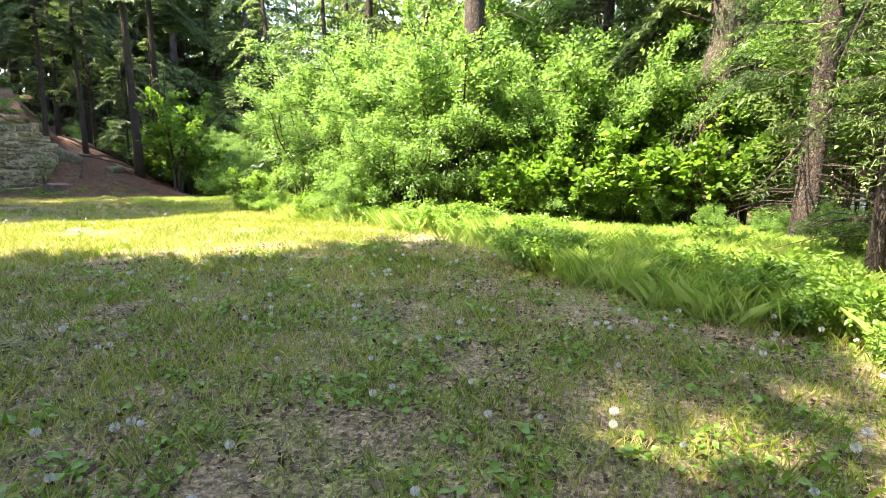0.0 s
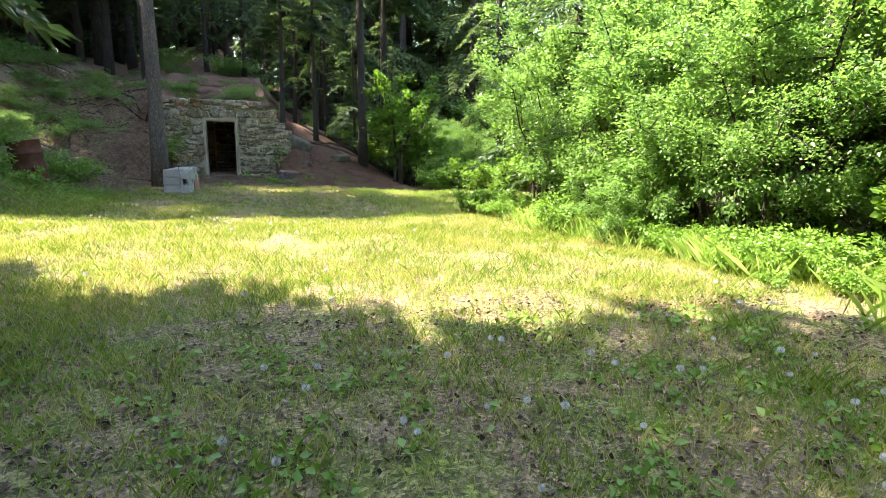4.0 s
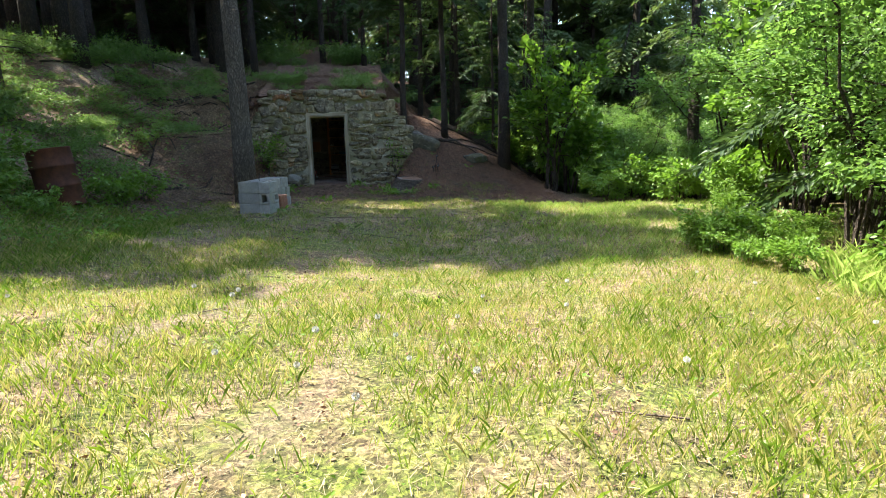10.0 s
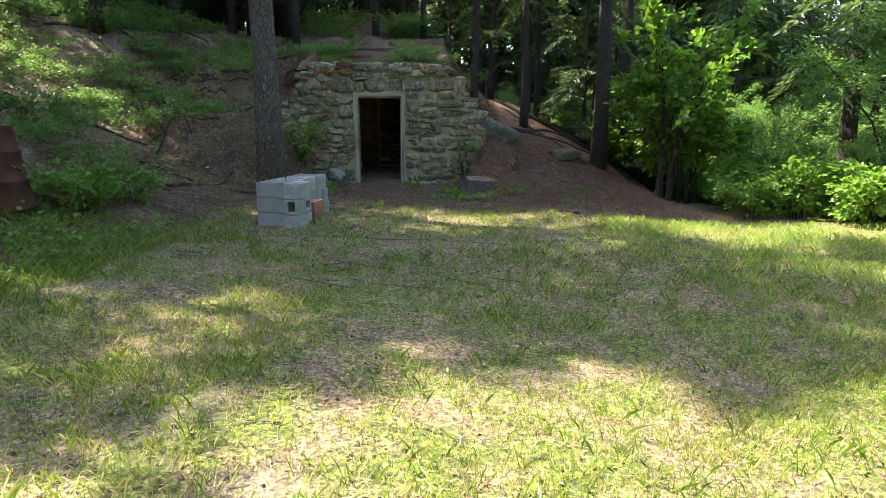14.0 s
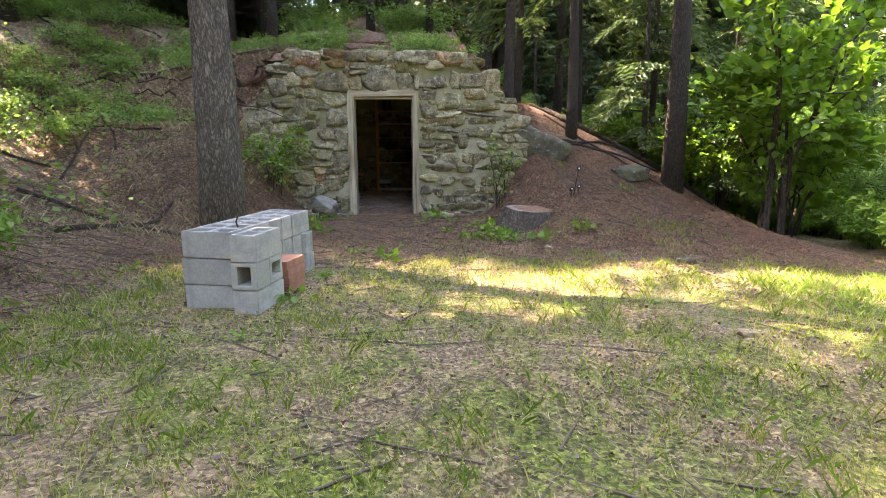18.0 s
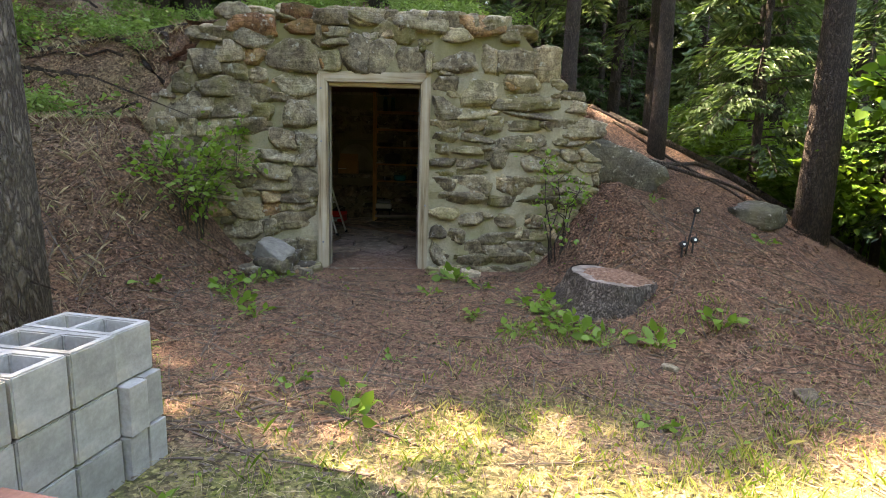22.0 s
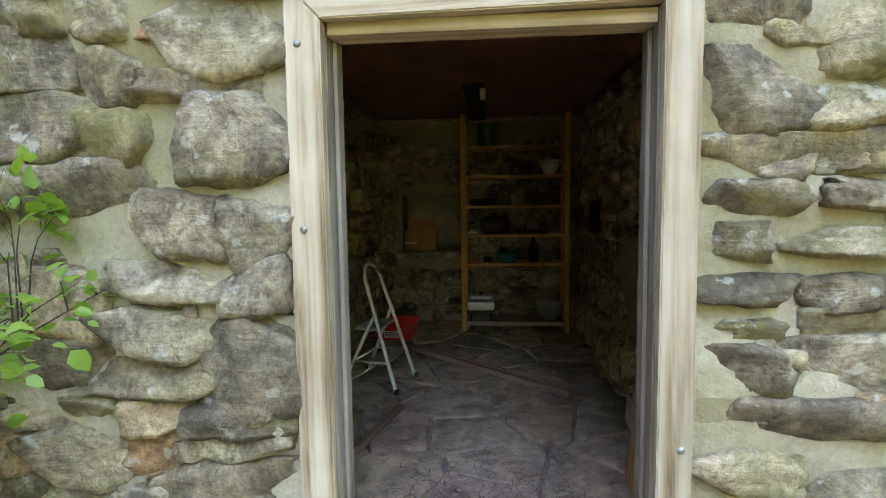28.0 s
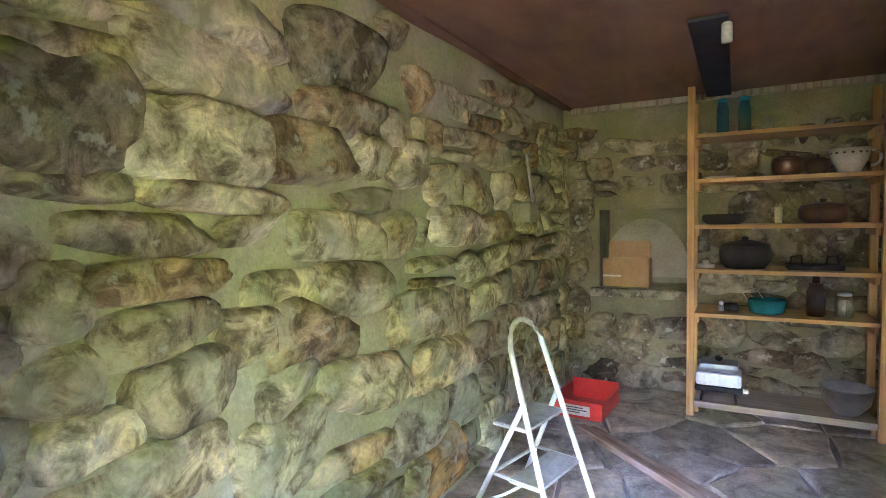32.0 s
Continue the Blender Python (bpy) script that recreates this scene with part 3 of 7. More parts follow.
def grass_material(name, a, b2, dry):
    m, n, l, b = material(name, 0.6)
    r = n.new("ShaderNodeNewGeometry").outputs["Random Per Island"]
    v = coords(n, l, "Object")
    f = noise_tex(n, l, 0.8, 4, 0.6, v)
    add = n.new("ShaderNodeMath")
    add.operation = "MULTIPLY_ADD"
    add.inputs[1].default_value = 0.55
    l.new(r, add.inputs[0])
    k = n.new("ShaderNodeMath")
    k.operation, k.inputs[1].default_value = "MULTIPLY", 0.75
    l.new(f, k.inputs[0])
    l.new(k.outputs[0], add.inputs[2])
    c = ramp(n, l, add.outputs[0], [(0.25, a), (0.62, b2), (0.80, dry)])
    l.new(c, b.inputs["Base Color"])
    t = n.new("ShaderNodeBsdfTranslucent")
    l.new(c, t.inputs["Color"])
    s = n.new("ShaderNodeMixShader")
    s.inputs[0].default_value = 0.5
    l.new(b.outputs[0], s.inputs[1])
    l.new(t.outputs[0], s.inputs[2])
    l.new(s.outputs[0], n["Material Output"].inputs["Surface"])
    return m


M["grass"] = grass_material("meadow_grass", (0.10, 0.20, 0.010), (0.25, 0.36, 0.03), (0.50, 0.44, 0.15))
M["clump_grass"] = grass_material("clump_grass", (0.07, 0.15, 0.012), (0.17, 0.29, 0.028), (0.40, 0.40, 0.12))
M["tall_grass"] = grass_material("tall_green_grass", (0.15, 0.28, 0.028), (0.29, 0.44, 0.07), (0.42, 0.52, 0.14))
M["litter"] = plain_mat("fallen_needles", [(0.3, (0.09, 0.042, 0.026)), (0.7, (0.38, 0.215, 0.135))], 30, 0.9, 0, 0.0, var=0.75, source="island")
M["straw"] = plain_mat("dry_straw", [(0.3, (0.20, 0.145, 0.075)), (0.7, (0.50, 0.42, 0.24))], 30, 0.9, 0, 0.0, var=0.45, source="island")
M["brown_leaf"] = plain_mat("rotting_leaf", [(0.3, (0.055, 0.035, 0.022)), (0.55, (0.17, 0.115, 0.07)), (0.75, (0.42, 0.33, 0.22))], 3, 0.9, 0, 0.0, var=0.8, source="island")
M["bush_leaf"] = leaf_mat("bush_leaf", (0.05, 0.125, 0.025), (0.21, 0.345, 0.095), 0.5, gloss=0.3)
M["maple_leaf"] = leaf_mat("maple_leaf", (0.07, 0.155, 0.017), (0.15, 0.265, 0.038), 0.55)
M["herb_leaf"] = leaf_mat("herb_leaf", (0.09, 0.19, 0.022), (0.18, 0.31, 0.045), 0.4)
M["under_leaf"] = leaf_mat("undergrowth_leaf", (0.09, 0.17, 0.03), (0.20, 0.32, 0.085), 0.45)
M["seed_head"] = plain_mat("seed_head", [(0.3, (0.36, 0.36, 0.31)), (0.7, (0.58, 0.58, 0.53))], 40, 0.9, 0, 0.0)


# ---- ground: one sheet ----
def grid_lines(lo, hi, fine_lo, fine_hi, step):
    out, v = [], fine_lo
    while v < fine_hi:
        out.append(v)
        v += step
    s = step
    while v < hi:
        out.append(v)
        s *= 1.22
        v += s
    out.append(hi)
    v, s = fine_lo, step
    while v > lo:
        s *= 1.22
        v -= s
        out.insert(0, max(v, lo))
    return out


def surface(x, y):
    r = noise.noise(Vector((x * 1.7, y * 1.7, 0))) * 0.03 + noise.noise(Vector((x * 0.5, y * 0.5, 5))) * 0.04
    fade = smooth_step(0.3, 1.6, math.hypot(x, y + 0.2))
    return land(x, y) + r * (0.25 + 0.75 * fade)


def build_ground():
    xs, ys = grid_lines(-400, 400, -8, 9, 0.13), grid_lines(-400, 400, -24, 5, 0.13)
    V, duff, worn = [], [], []
    for y in ys:
        for x in xs:
            V.append((x, y, surface(x, y)))
            duff.append(duff_at(x, y))
            worn.append(bare_at(x, y))
    w = len(xs)
    F = []
    for j in range(len(ys) - 1):
        for i in range(w - 1):
            x, y = (xs[i] + xs[i + 1]) / 2, (ys[j] + ys[j + 1]) / 2
            if -1.6 < x < 1.4 and -0.12 < y < 4.6:      # the cellar's own floor and roof lie here
                continue
            F.append((j * w + i, j * w + i + 1, (j + 1) * w + i + 1, (j + 1) * w + i))
    g = mesh_ob("ground", V, F, M["ground"], smooth=True)
    a = g.data.attributes.new("duff", "FLOAT", "POINT")
    a.data.foreach_set("value", duff)
    a = g.data.attributes.new("bare", "FLOAT", "POINT")
    a.data.foreach_set("value", worn)
    tagged(g, "mown meadow turf with bare soil and reddish needle litter", "ground", kind="structure")


build_ground()
# earth over the cellar's roof
bm = bmesh.new()
rows = []
for j in range(24):
    y = 0.16 + j * 0.2
    rows.append([bm.verts.new((-1.75 + i * 0.15, y, 2.28 + 0.10 * noise.noise(Vector((i * 0.3, j * 0.3, 2))) + 0.30 * max(0.0, y - 0.5))) for i in range(23)])
for j in range(23):
    for i in range(22):
        bm.faces.new((rows[j][i], rows[j][i + 1], rows[j + 1][i + 1], rows[j + 1][i]))
roof_earth = part("earth_roof", bm, M["ground"], smooth=True)
a = roof_earth.data.attributes.new("duff", "FLOAT", "POINT")
a.data.foreach_set("value", [1.0] * len(roof_earth.data.vertices))
tagged(roof_earth, "earth mound with needle litter over the cellar roof", "ground", kind="structure")

# ---- stones: a few rounded shapes that the walls share ----


def stone_mesh(k, n=7, soft=False):
    """A weathered field stone within a unit cube: squarish, broken along a few planes."""
    bm = bmesh.new()
    bmesh.ops.create_cube(bm, size=1)
    bmesh.ops.subdivide_edges(bm, edges=bm.edges[:], cuts=n - 1, use_grid_fill=True)
    r = random.Random(k)
    s = Vector((r.uniform(-50, 50), r.uniform(-50, 50), r.uniform(-50, 50)))
    power = r.uniform(3.0, 6.5) if soft else r.uniform(7.0, 16.0)
    cut = []
    for _ in range(3 if soft else 6):
        a = r.uniform(0, 2 * math.pi)
        cut.append((Vector((math.cos(a), r.uniform(-0.7, 0.1), math.sin(a))).normalized(), r.uniform(0.44, 0.62)))
    cut.append((Vector((r.uniform(-0.45, 0.45), -1, r.uniform(-0.45, 0.45))).normalized(), r.uniform(0.38, 0.46)))
    for v in bm.verts:
        p = v.co
        q = (abs(2 * p.x) ** power + abs(2 * p.y) ** power + abs(2 * p.z) ** power) ** (1 / power)
        p = p / max(q, 1e-6)
        p = p * (1 + (0.12 if soft else 0.08) * noise.noise(p * 2.2 + s))
        for d, c in cut:
            e = p.dot(d) - c
            if e > 0:
                p = p - d * e * 0.95
        rough = 0.4 if soft else 1.0
        p = p * (1 + 0.11 * rough * noise.noise(p * 5.0 + s) + 0.07 * rough * noise.noise(p * 11.0 + s))
        v.co = p
    me = bpy.data.meshes.new("stone")
    bm.to_mesh(me)
    bm.free()
    me.shade_smooth()
    return me


STONES = {}


def stone_pool(mat, count=28):
    if mat not in STONES:
        pool = []
        for k in range(count):
            me = stone_mesh(k + 100 * len(STONES), soft=mat in ("room_stone", "shaded_back_stone"))
            me.materials.append(M[mat])
            pool.append(me)
        STONES[mat] = pool
    return STONES[mat]


def lay_stone(parent, mat, frame_m, u, w, width, height, depth, proud, r, name="stone", label="", fill=(1.27, 1.32)):
    """One stone in a wall whose plane is frame_m: u along, w up, depth into the wall."""
    if parent is fac and w - height * 0.5 < 1.82:
        reach = width * fill[0] * 0.47
        over = u + reach - DL if u < 0 else DR - (u - reach)
        if over > 0:
            u += over * (-0.5 if u < 0 else 0.5)
            width = max(0.05, width - over / fill[0])
    ob = new(name, r.choice(stone_pool(mat)))
    flip = r.choice((1, -1))
    ob.matrix_world = frame_m @ Matrix.Translation((u, depth / 2 - proud, w)) @ Euler((r.uniform(-.06, .06), r.uniform(-.09, .09), r.uniform(-.06, .06))).to_matrix().to_4x4() @ Matrix.Diagonal((width * flip * fill[0], depth, height * fill[1], 1))
    ob.parent = parent
    if label:
        ob["label"] = label
    return ob


def lay_wall(parent, mat, frame_m, u0, u1, w0, w1, inside, r, sizes=((0.10, 0.23), (0.14, 0.44)), gap=0.018, proud=(0.04, 0.10), taken=(), fill=(1.27, 1.32)):
    """Wavy, uneven courses of field stones; inside(u, w, half width, half height) says where the wall is."""
    w, s = w0, r.uniform(0, 90)
    while w < w1:
        h = r.uniform(*sizes[0])
        u = u0
        while u < u1 - 0.05:
            width = min(max(r.uniform(*sizes[1]), h * 0.8), h * 3.2)
            if u == u0:
                width *= r.uniform(0.5, 1.0)
            if u1 - u - width < 0.07:
                width = u1 - u
            cells = [(u + width / 2, w + h / 2, width, h)]
            k = r.random()
            if k < 0.25 and h > 0.15:
                c = r.uniform(0.35, 0.65)
                cells = [(u + width / 2, w + h * c / 2, width, h * c), (u + width / 2, w + h * (1 + c) / 2, width, h * (1 - c))]
            elif k < 0.36 and width > 0.24:
                c = r.uniform(0.3, 0.7)
                cells = [(u + width * c / 2, w + h / 2, width * c, h), (u + width * (1 + c) / 2, w + h / 2, width * (1 - c), h)]
            for cu, cw, ww, hh in cells:
                cw += 0.045 * noise.noise(Vector((cu * 1.3, w * 0.4, s)))
                hit = any(abs(cu - a) < ww * 0.2 + c * 0.42 and abs(cw - b) < hh * 0.2 + d * 0.42 for a, b, c, d in taken)
                if inside(cu, cw, ww / 2, hh / 2) and not hit:
                    g = gap * r.uniform(0.3, 1.8)
                    lay_stone(parent, mat, frame_m, cu, cw, max(ww - g, 0.05), max((hh - g) * r.uniform(0.88, 1.08), 0.045), 0.22, r.uniform(*proud), r, fill=fill)
            u += width
        w += h


# ---- the stone front ----
DL, DR, DT = -0.50, 0.545, 1.835     # outer edges of the door casing
fac = tagged(new("wall_facade"), "mortared field stone front of a root cellar, mossy grey", "wall", kind="structure")


def top_edge(x):
    if x < -1.4:
        return 2.28 - (-1.4 - x) * 1.3
    if x > 1.3:
        return 2.36 - (x - 1.3) * 1.15
    return 2.32


def solid(verts_xz, y0, y1):
    n = len(verts_xz)
    V = [(x, y0, z) for x, z in verts_xz] + [(x, y1, z) for x, z in verts_xz]
    F = [tuple(range(n)), tuple(reversed(range(n, 2 * n)))] + [(i, i + n, (i + 1) % n + n, (i + 1) % n) for i in range(n)]
    return V, F


def bed(name, x0, x1, z0):
    """Mortar with a wavy face, up to the wall's ragged top."""
    bm = bmesh.new()
    nu, nw = max(3, int((x1 - x0) / 0.07)), 34
    g = {}
    for i in range(nu + 1):
        x = x0 + (x1 - x0) * i / nu
        top = min(top_edge(x) - 0.04, 2.26)
        for j in range(nw + 1):
            z = z0 + (top - z0) * j / nw
            g[i, j] = bm.verts.new((x, -0.036 + 0.03 * noise.noise(Vector((x * 3.1, z * 3.1, 1.0))) + 0.014 * noise.noise(Vector((x * 11, z * 11, 4.0))), z))
    fs = [bm.faces.new((g[i, j], g[i + 1, j], g[i + 1, j + 1], g[i, j + 1])) for i in range(nu) for j in range(nw)]
    ext = bmesh.ops.extrude_face_region(bm, geom=fs)
    for v in [e for e in ext["geom"] if isinstance(e, bmesh.types.BMVert)]:
        v.co.y = 0.16
    bmesh.ops.recalc_face_normals(bm, faces=bm.faces)
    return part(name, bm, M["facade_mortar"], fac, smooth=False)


bed("mortar_bed", -2.05, -0.492, -0.3)
bed("mortar_bed", 0.49, 2.15, -0.3)
bed("mortar_bed", -0.491, 0.489, 1.79)
FRONT = Matrix.Identity(4)
FRONT.translation = (0, -0.05, 0)
# large stones that mark the front: along, up, width, height
HIGH_LEFT = [(-0.72, 1.95, 0.39, 0.24), (-0.39, 1.93, 0.18, 0.16), (-0.14, 1.99, 0.28, 0.27), (0.09, 1.98, 0.19, 0.25), (0.35, 1.95, 0.26, 0.19), (0.22, 2.19, 0.39, 0.15), (-0.59, 2.22, 0.32, 0.11), (-1.35, 2.13, 0.3, 0.14),
             (-1.05, 2.09, 0.28, 0.14), (-1.06, 1.94, 0.18, 0.12), (-1.28, 1.98, 0.2, 0.16), (-1.51, 1.87, 0.23, 0.19), (-1.28, 1.8, 0.25, 0.12), (-1.05, 1.78, 0.18, 0.11), (-0.69, 1.72, 0.35, 0.19), (-1.35, 1.68, 0.38, 0.16),
             (-1.02, 1.64, 0.18, 0.15)]
LOW_LEFT = [(-1.7, 1.69, 0.17, 0.15), (-1.69, 1.48, 0.51, 0.2), (-1.27, 1.5, 0.33, 0.16), (-0.64, 1.44, 0.28, 0.2), (-0.72, 1.58, 0.38, 0.07), (-1.02, 1.44, 0.19, 0.15), (-0.82, 1.22, 0.22, 0.17), (-0.6, 1.19, 0.18, 0.18),
            (-0.61, 1.04, 0.24, 0.13), (-0.89, 1.05, 0.29, 0.09), (-0.92, 0.91, 0.3, 0.12), (-0.92, 0.78, 0.31, 0.09), (-0.63, 0.82, 0.24, 0.23), (-1.28, 1.02, 0.39, 0.18), (-1.19, 0.85, 0.2, 0.15), (-0.71, 0.45, 0.45, 0.13),
            (-0.69, 0.6, 0.34, 0.12)]
HIGH_RIGHT = [(0.77, 1.96, 0.39, 0.15), (1.08, 1.98, 0.13, 0.21), (1.39, 1.99, 0.39, 0.17), (1.64, 1.97, 0.21, 0.26), (0.69, 1.74, 0.25, 0.13), (0.98, 1.7, 0.29, 0.22), (0.69, 1.53, 0.28, 0.18), (1.02, 1.51, 0.35, 0.13),
              (1.38, 1.76, 0.33, 0.16), (1.46, 1.62, 0.51, 0.12), (1.46, 1.51, 0.49, 0.08), (1.86, 1.59, 0.28, 0.1), (1.9, 1.68, 0.21, 0.08), (0.81, 1.39, 0.46, 0.11), (1.38, 1.4, 0.38, 0.09), (1.78, 1.4, 0.33, 0.12),
              (1.42, 1.24, 0.41, 0.15), (0.69, 1.26, 0.22, 0.09), (1.0, 1.27, 0.28, 0.07), (0.91, 1.15, 0.25, 0.07)]
LOW_RIGHT = [(0.66, 1.15, 0.12, 0.09), (1.23, 1.08, 0.15, 0.15), (0.68, 1.03, 0.23, 0.07), (0.93, 1.03, 0.22, 0.08), (0.67, 0.92, 0.24, 0.06), (0.96, 0.95, 0.25, 0.07), (0.68, 0.83, 0.19, 0.11), (0.95, 0.83, 0.32, 0.15),
             (1.25, 0.82, 0.2, 0.14), (1.49, 0.83, 0.22, 0.17), (0.84, 0.69, 0.46, 0.11), (1.26, 0.68, 0.22, 0.09), (0.69, 0.54, 0.29, 0.1), (0.97, 0.5, 0.2, 0.12), (1.28, 0.49, 0.2, 0.11), (1.56, 0.49, 0.22, 0.12),
             (0.65, 0.36, 0.14, 0.11), (0.83, 0.32, 0.19, 0.13), (1.25, 0.31, 0.31, 0.1), (0.65, 0.16, 0.16, 0.23), (1.21, 0.19, 0.28, 0.12)]
SEEN = HIGH_LEFT + LOW_LEFT + HIGH_RIGHT + LOW_RIGHT
CREST = [(-0.62, 2.32, 0.30, 0.13), (0.45, 2.30, 0.40, 0.16), (-0.1, 2.31, 0.34, 0.14), (1.0, 2.28, 0.36, 0.15), (-1.1, 2.2, 0.36, 0.14)]
MARKS = SEEN + CREST
rf = random.Random(11)
for i, (u, w, a, b) in enumerate(MARKS):
    lay_stone(fac, "red_stone" if i in (6, len(SEEN), len(SEEN) + 4) else "facade_stone", FRONT, u, w, a, b, 0.26, rf.uniform(0.030, 0.058) if u < 0.5 else rf.uniform(0.018, 0.038), rf, fill=(1.30, 1.34) if u < 0.5 or w > 1.3 else (1.27, 1.30))


def in_front(u, w, hu, hw):
    return w + hw < top_edge(u) + 0.05 and -2.12 < u - hu * 0.6 and u + hu * 0.6 < 2.2 and w > land(u, -0.35) - 0.15


lay_wall(fac, "facade_stone", FRONT, -2.1, -0.53, -0.05, 2.4, in_front, rf, ((0.11, 0.24), (0.16, 0.46)), taken=MARKS, proud=(0.015, 0.05), fill=(1.30, 1.32))
lay_wall(fac, "facade_stone", FRONT, 0.555, 2.2, -0.05, 2.5, in_front, rf, ((0.09, 0.19), (0.12, 0.40)), taken=MARKS, proud=(0.010, 0.035), fill=(1.26, 1.28))
lay_wall(fac, "facade_stone", FRONT, -0.53, 0.555, 1.865, 2.4, in_front, rf, ((0.12, 0.22), (0.15, 0.4)), taken=MARKS)
for k in range(170):      # small packing stones in the wide joints
    u, w = rf.uniform(-1.9, 1.95), rf.uniform(0.0, 2.2)
    a, b = rf.uniform(0.05, 0.13), rf.uniform(0.035, 0.075)
    if in_front(u, w, a, b) and not (DL - 0.1 < u < DR + 0.1 and w < DT + 0.06):
        lay_stone(fac, "facade_stone", FRONT, u, w, a, b, 0.14, rf.uniform(0.010, 0.026), rf)
for x in np.arange(-1.5, 1.5, 0.24):     # uneven coping along the top
    lay_stone(fac, "facade_stone", FRONT, float(x), top_edge(x) + rf.uniform(-0.03, 0.02), rf.uniform(0.16, 0.34), rf.uniform(0.08, 0.15), 0.3, 0.03, rf)

# ---- door frame ----
fr = tagged(new("door_frame"), "pale weathered wooden door frame with mitred casing boards", "door frame", kind="structure")


def slab(pts, y0, y1, bev=0.004):
    V, F = solid(pts, y0, y1)
    bm = bmesh.new()
    vs = [bm.verts.new(v) for v in V]
    for f in F:
        bm.faces.new([vs[i] for i in f])
    bmesh.ops.recalc_face_normals(bm, faces=bm.faces)
    bmesh.ops.bevel(bm, geom=bm.edges[:], offset=bev, segments=2, affect="EDGES")
    return bm


part("casing_board", slab([(DL, -0.02), (DL + 0.095, -0.02), (DL + 0.095, DT - 0.095), (DL, DT)], -0.075, -0.03), M["frame_wood"], fr)
part("casing_board", slab([(DR - 0.09, -0.02), (DR, -0.02), (DR, DT + 0.01), (DR - 0.09, DT - 0.085)], -0.075, -0.03), M["frame_wood"], fr)
part("casing_head", slab([(DL + 0.002, DT), (DL + 0.096, DT - 0.094), (DR - 0.091, DT - 0.084), (DR - 0.002, DT + 0.01)], -0.073, -0.03), M["frame_head"], fr)
part("jamb", boxed(DL + 0.055, DL + 0.099, -0.03, 0.08, -0.02, DT - 0.1, 0.004), M["shaded_jamb_wood"], fr, "grey weathered jamb plank, coloured as in shade")
part("jamb", boxed(DR - 0.094, DR - 0.055, -0.03, 0.08, -0.02, DT - 0.09, 0.004), M["shaded_jamb_wood"], fr, "grey weathered jamb plank, coloured as in shade")
part("jamb_head", boxed(DL + 0.1, DR - 0.095, -0.03, 0.06, DT - 0.125, DT - 0.088, 0.004), M["frame_head"], fr)
part("door_stop", boxed(DL + 0.1, DL + 0.112, 0.02, 0.075, 0, DT - 0.126, 0.003), M["shaded_jamb_wood"], fr)
part("door_stop", boxed(DR - 0.107, DR - 0.095, 0.02, 0.075, 0, DT - 0.126, 0.003), M["shaded_jamb_wood"], fr)
for x, z in ((DL + 0.035, 1.20), (DL + 0.035, 1.68), (DL + 0.045, 0.25), (DR - 0.03, 0.62)):
    v, f = lathe([(0.010, 0), (0.010, 0.003), (0.006, 0.006), (0.001, 0.007)], 10)
    bolt = mesh_ob("bolt", v, f, M["grey_lid"], fr, True, "dull steel bolt head")
    bolt.matrix_world = pose(x, -0.075, z, 90)

# ---- inside: walls, floor, ceiling ----
WX0, WX1, WY, CZ = -1.17, 0.93, 4.15, 2.10
west = tagged(new("wall_west"), "interior wall of rounded field stones in greenish mortar", "wall", kind="structure")
east = tagged(new("wall_east"), "interior wall of small field stones in dark mortar", "wall", kind="structure")
back = tagged(new("wall_back"), "rear stone wall with a deep plastered niche", "wall", kind="structure")
inner = tagged(new("wall_front_inside"), "inner face of the stone front wall", "wall", kind="structure")


def rough_wall(name, parent, m, u0, u1, w0, w1, thick, hole=None):
    """A mortar bed with a wavy face."""
    bm = bmesh.new()
    nu, nw = max(2, int((u1 - u0) / 0.12)), max(2, int((w1 - w0) / 0.12))
    g = {}
    for i in range(nu + 1):
        for j in range(nw + 1):
            u, w = u0 + (u1 - u0) * i / nu, w0 + (w1 - w0) * j / nw
            g[i, j] = bm.verts.new((u, 0.022 * noise.noise(Vector((u * 2.5, w * 2.5, len(name) + u0))), w))
    fs = [bm.faces.new((g[i, j], g[i + 1, j], g[i + 1, j + 1], g[i, j + 1])) for i in range(nu) for j in range(nw)]
    ext = bmesh.ops.extrude_face_region(bm, geom=fs)
    for v in [e for e in ext["geom"] if isinstance(e, bmesh.types.BMVert)]:
        v.co.y = thick
    bmesh.ops.recalc_face_normals(bm, faces=bm.faces)
    ob = part(name, bm, M["shaded_back_mortar" if parent is back else "room_mortar"], parent, smooth=False)
    ob.matrix_world = m
    return ob


WEST = Matrix.Translation((WX0, 0.16, 0)) @ Matrix.Rotation(radians(90), 4, "Z")       # u runs along +y, depth to -x
EAST = Matrix.Translation((WX1, 4.4, 0)) @ Matrix.Rotation(radians(-90), 4, "Z")      # u runs along -y, depth to +x
BACK = Matrix.Translation((0, WY, 0))
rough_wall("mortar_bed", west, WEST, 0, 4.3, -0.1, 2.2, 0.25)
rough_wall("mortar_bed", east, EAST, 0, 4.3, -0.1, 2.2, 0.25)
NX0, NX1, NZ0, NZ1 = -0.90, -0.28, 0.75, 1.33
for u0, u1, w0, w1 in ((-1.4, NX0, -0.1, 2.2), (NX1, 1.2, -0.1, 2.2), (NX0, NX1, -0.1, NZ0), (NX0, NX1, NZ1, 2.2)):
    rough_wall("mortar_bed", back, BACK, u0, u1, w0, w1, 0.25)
part("niche_back", boxed(NX0 - 0.05, NX1 + 0.05, WY + 0.38, WY + 0.45, NZ0 - 0.05, NZ1 + 0.05), M["shaded_back_mortar"], back)
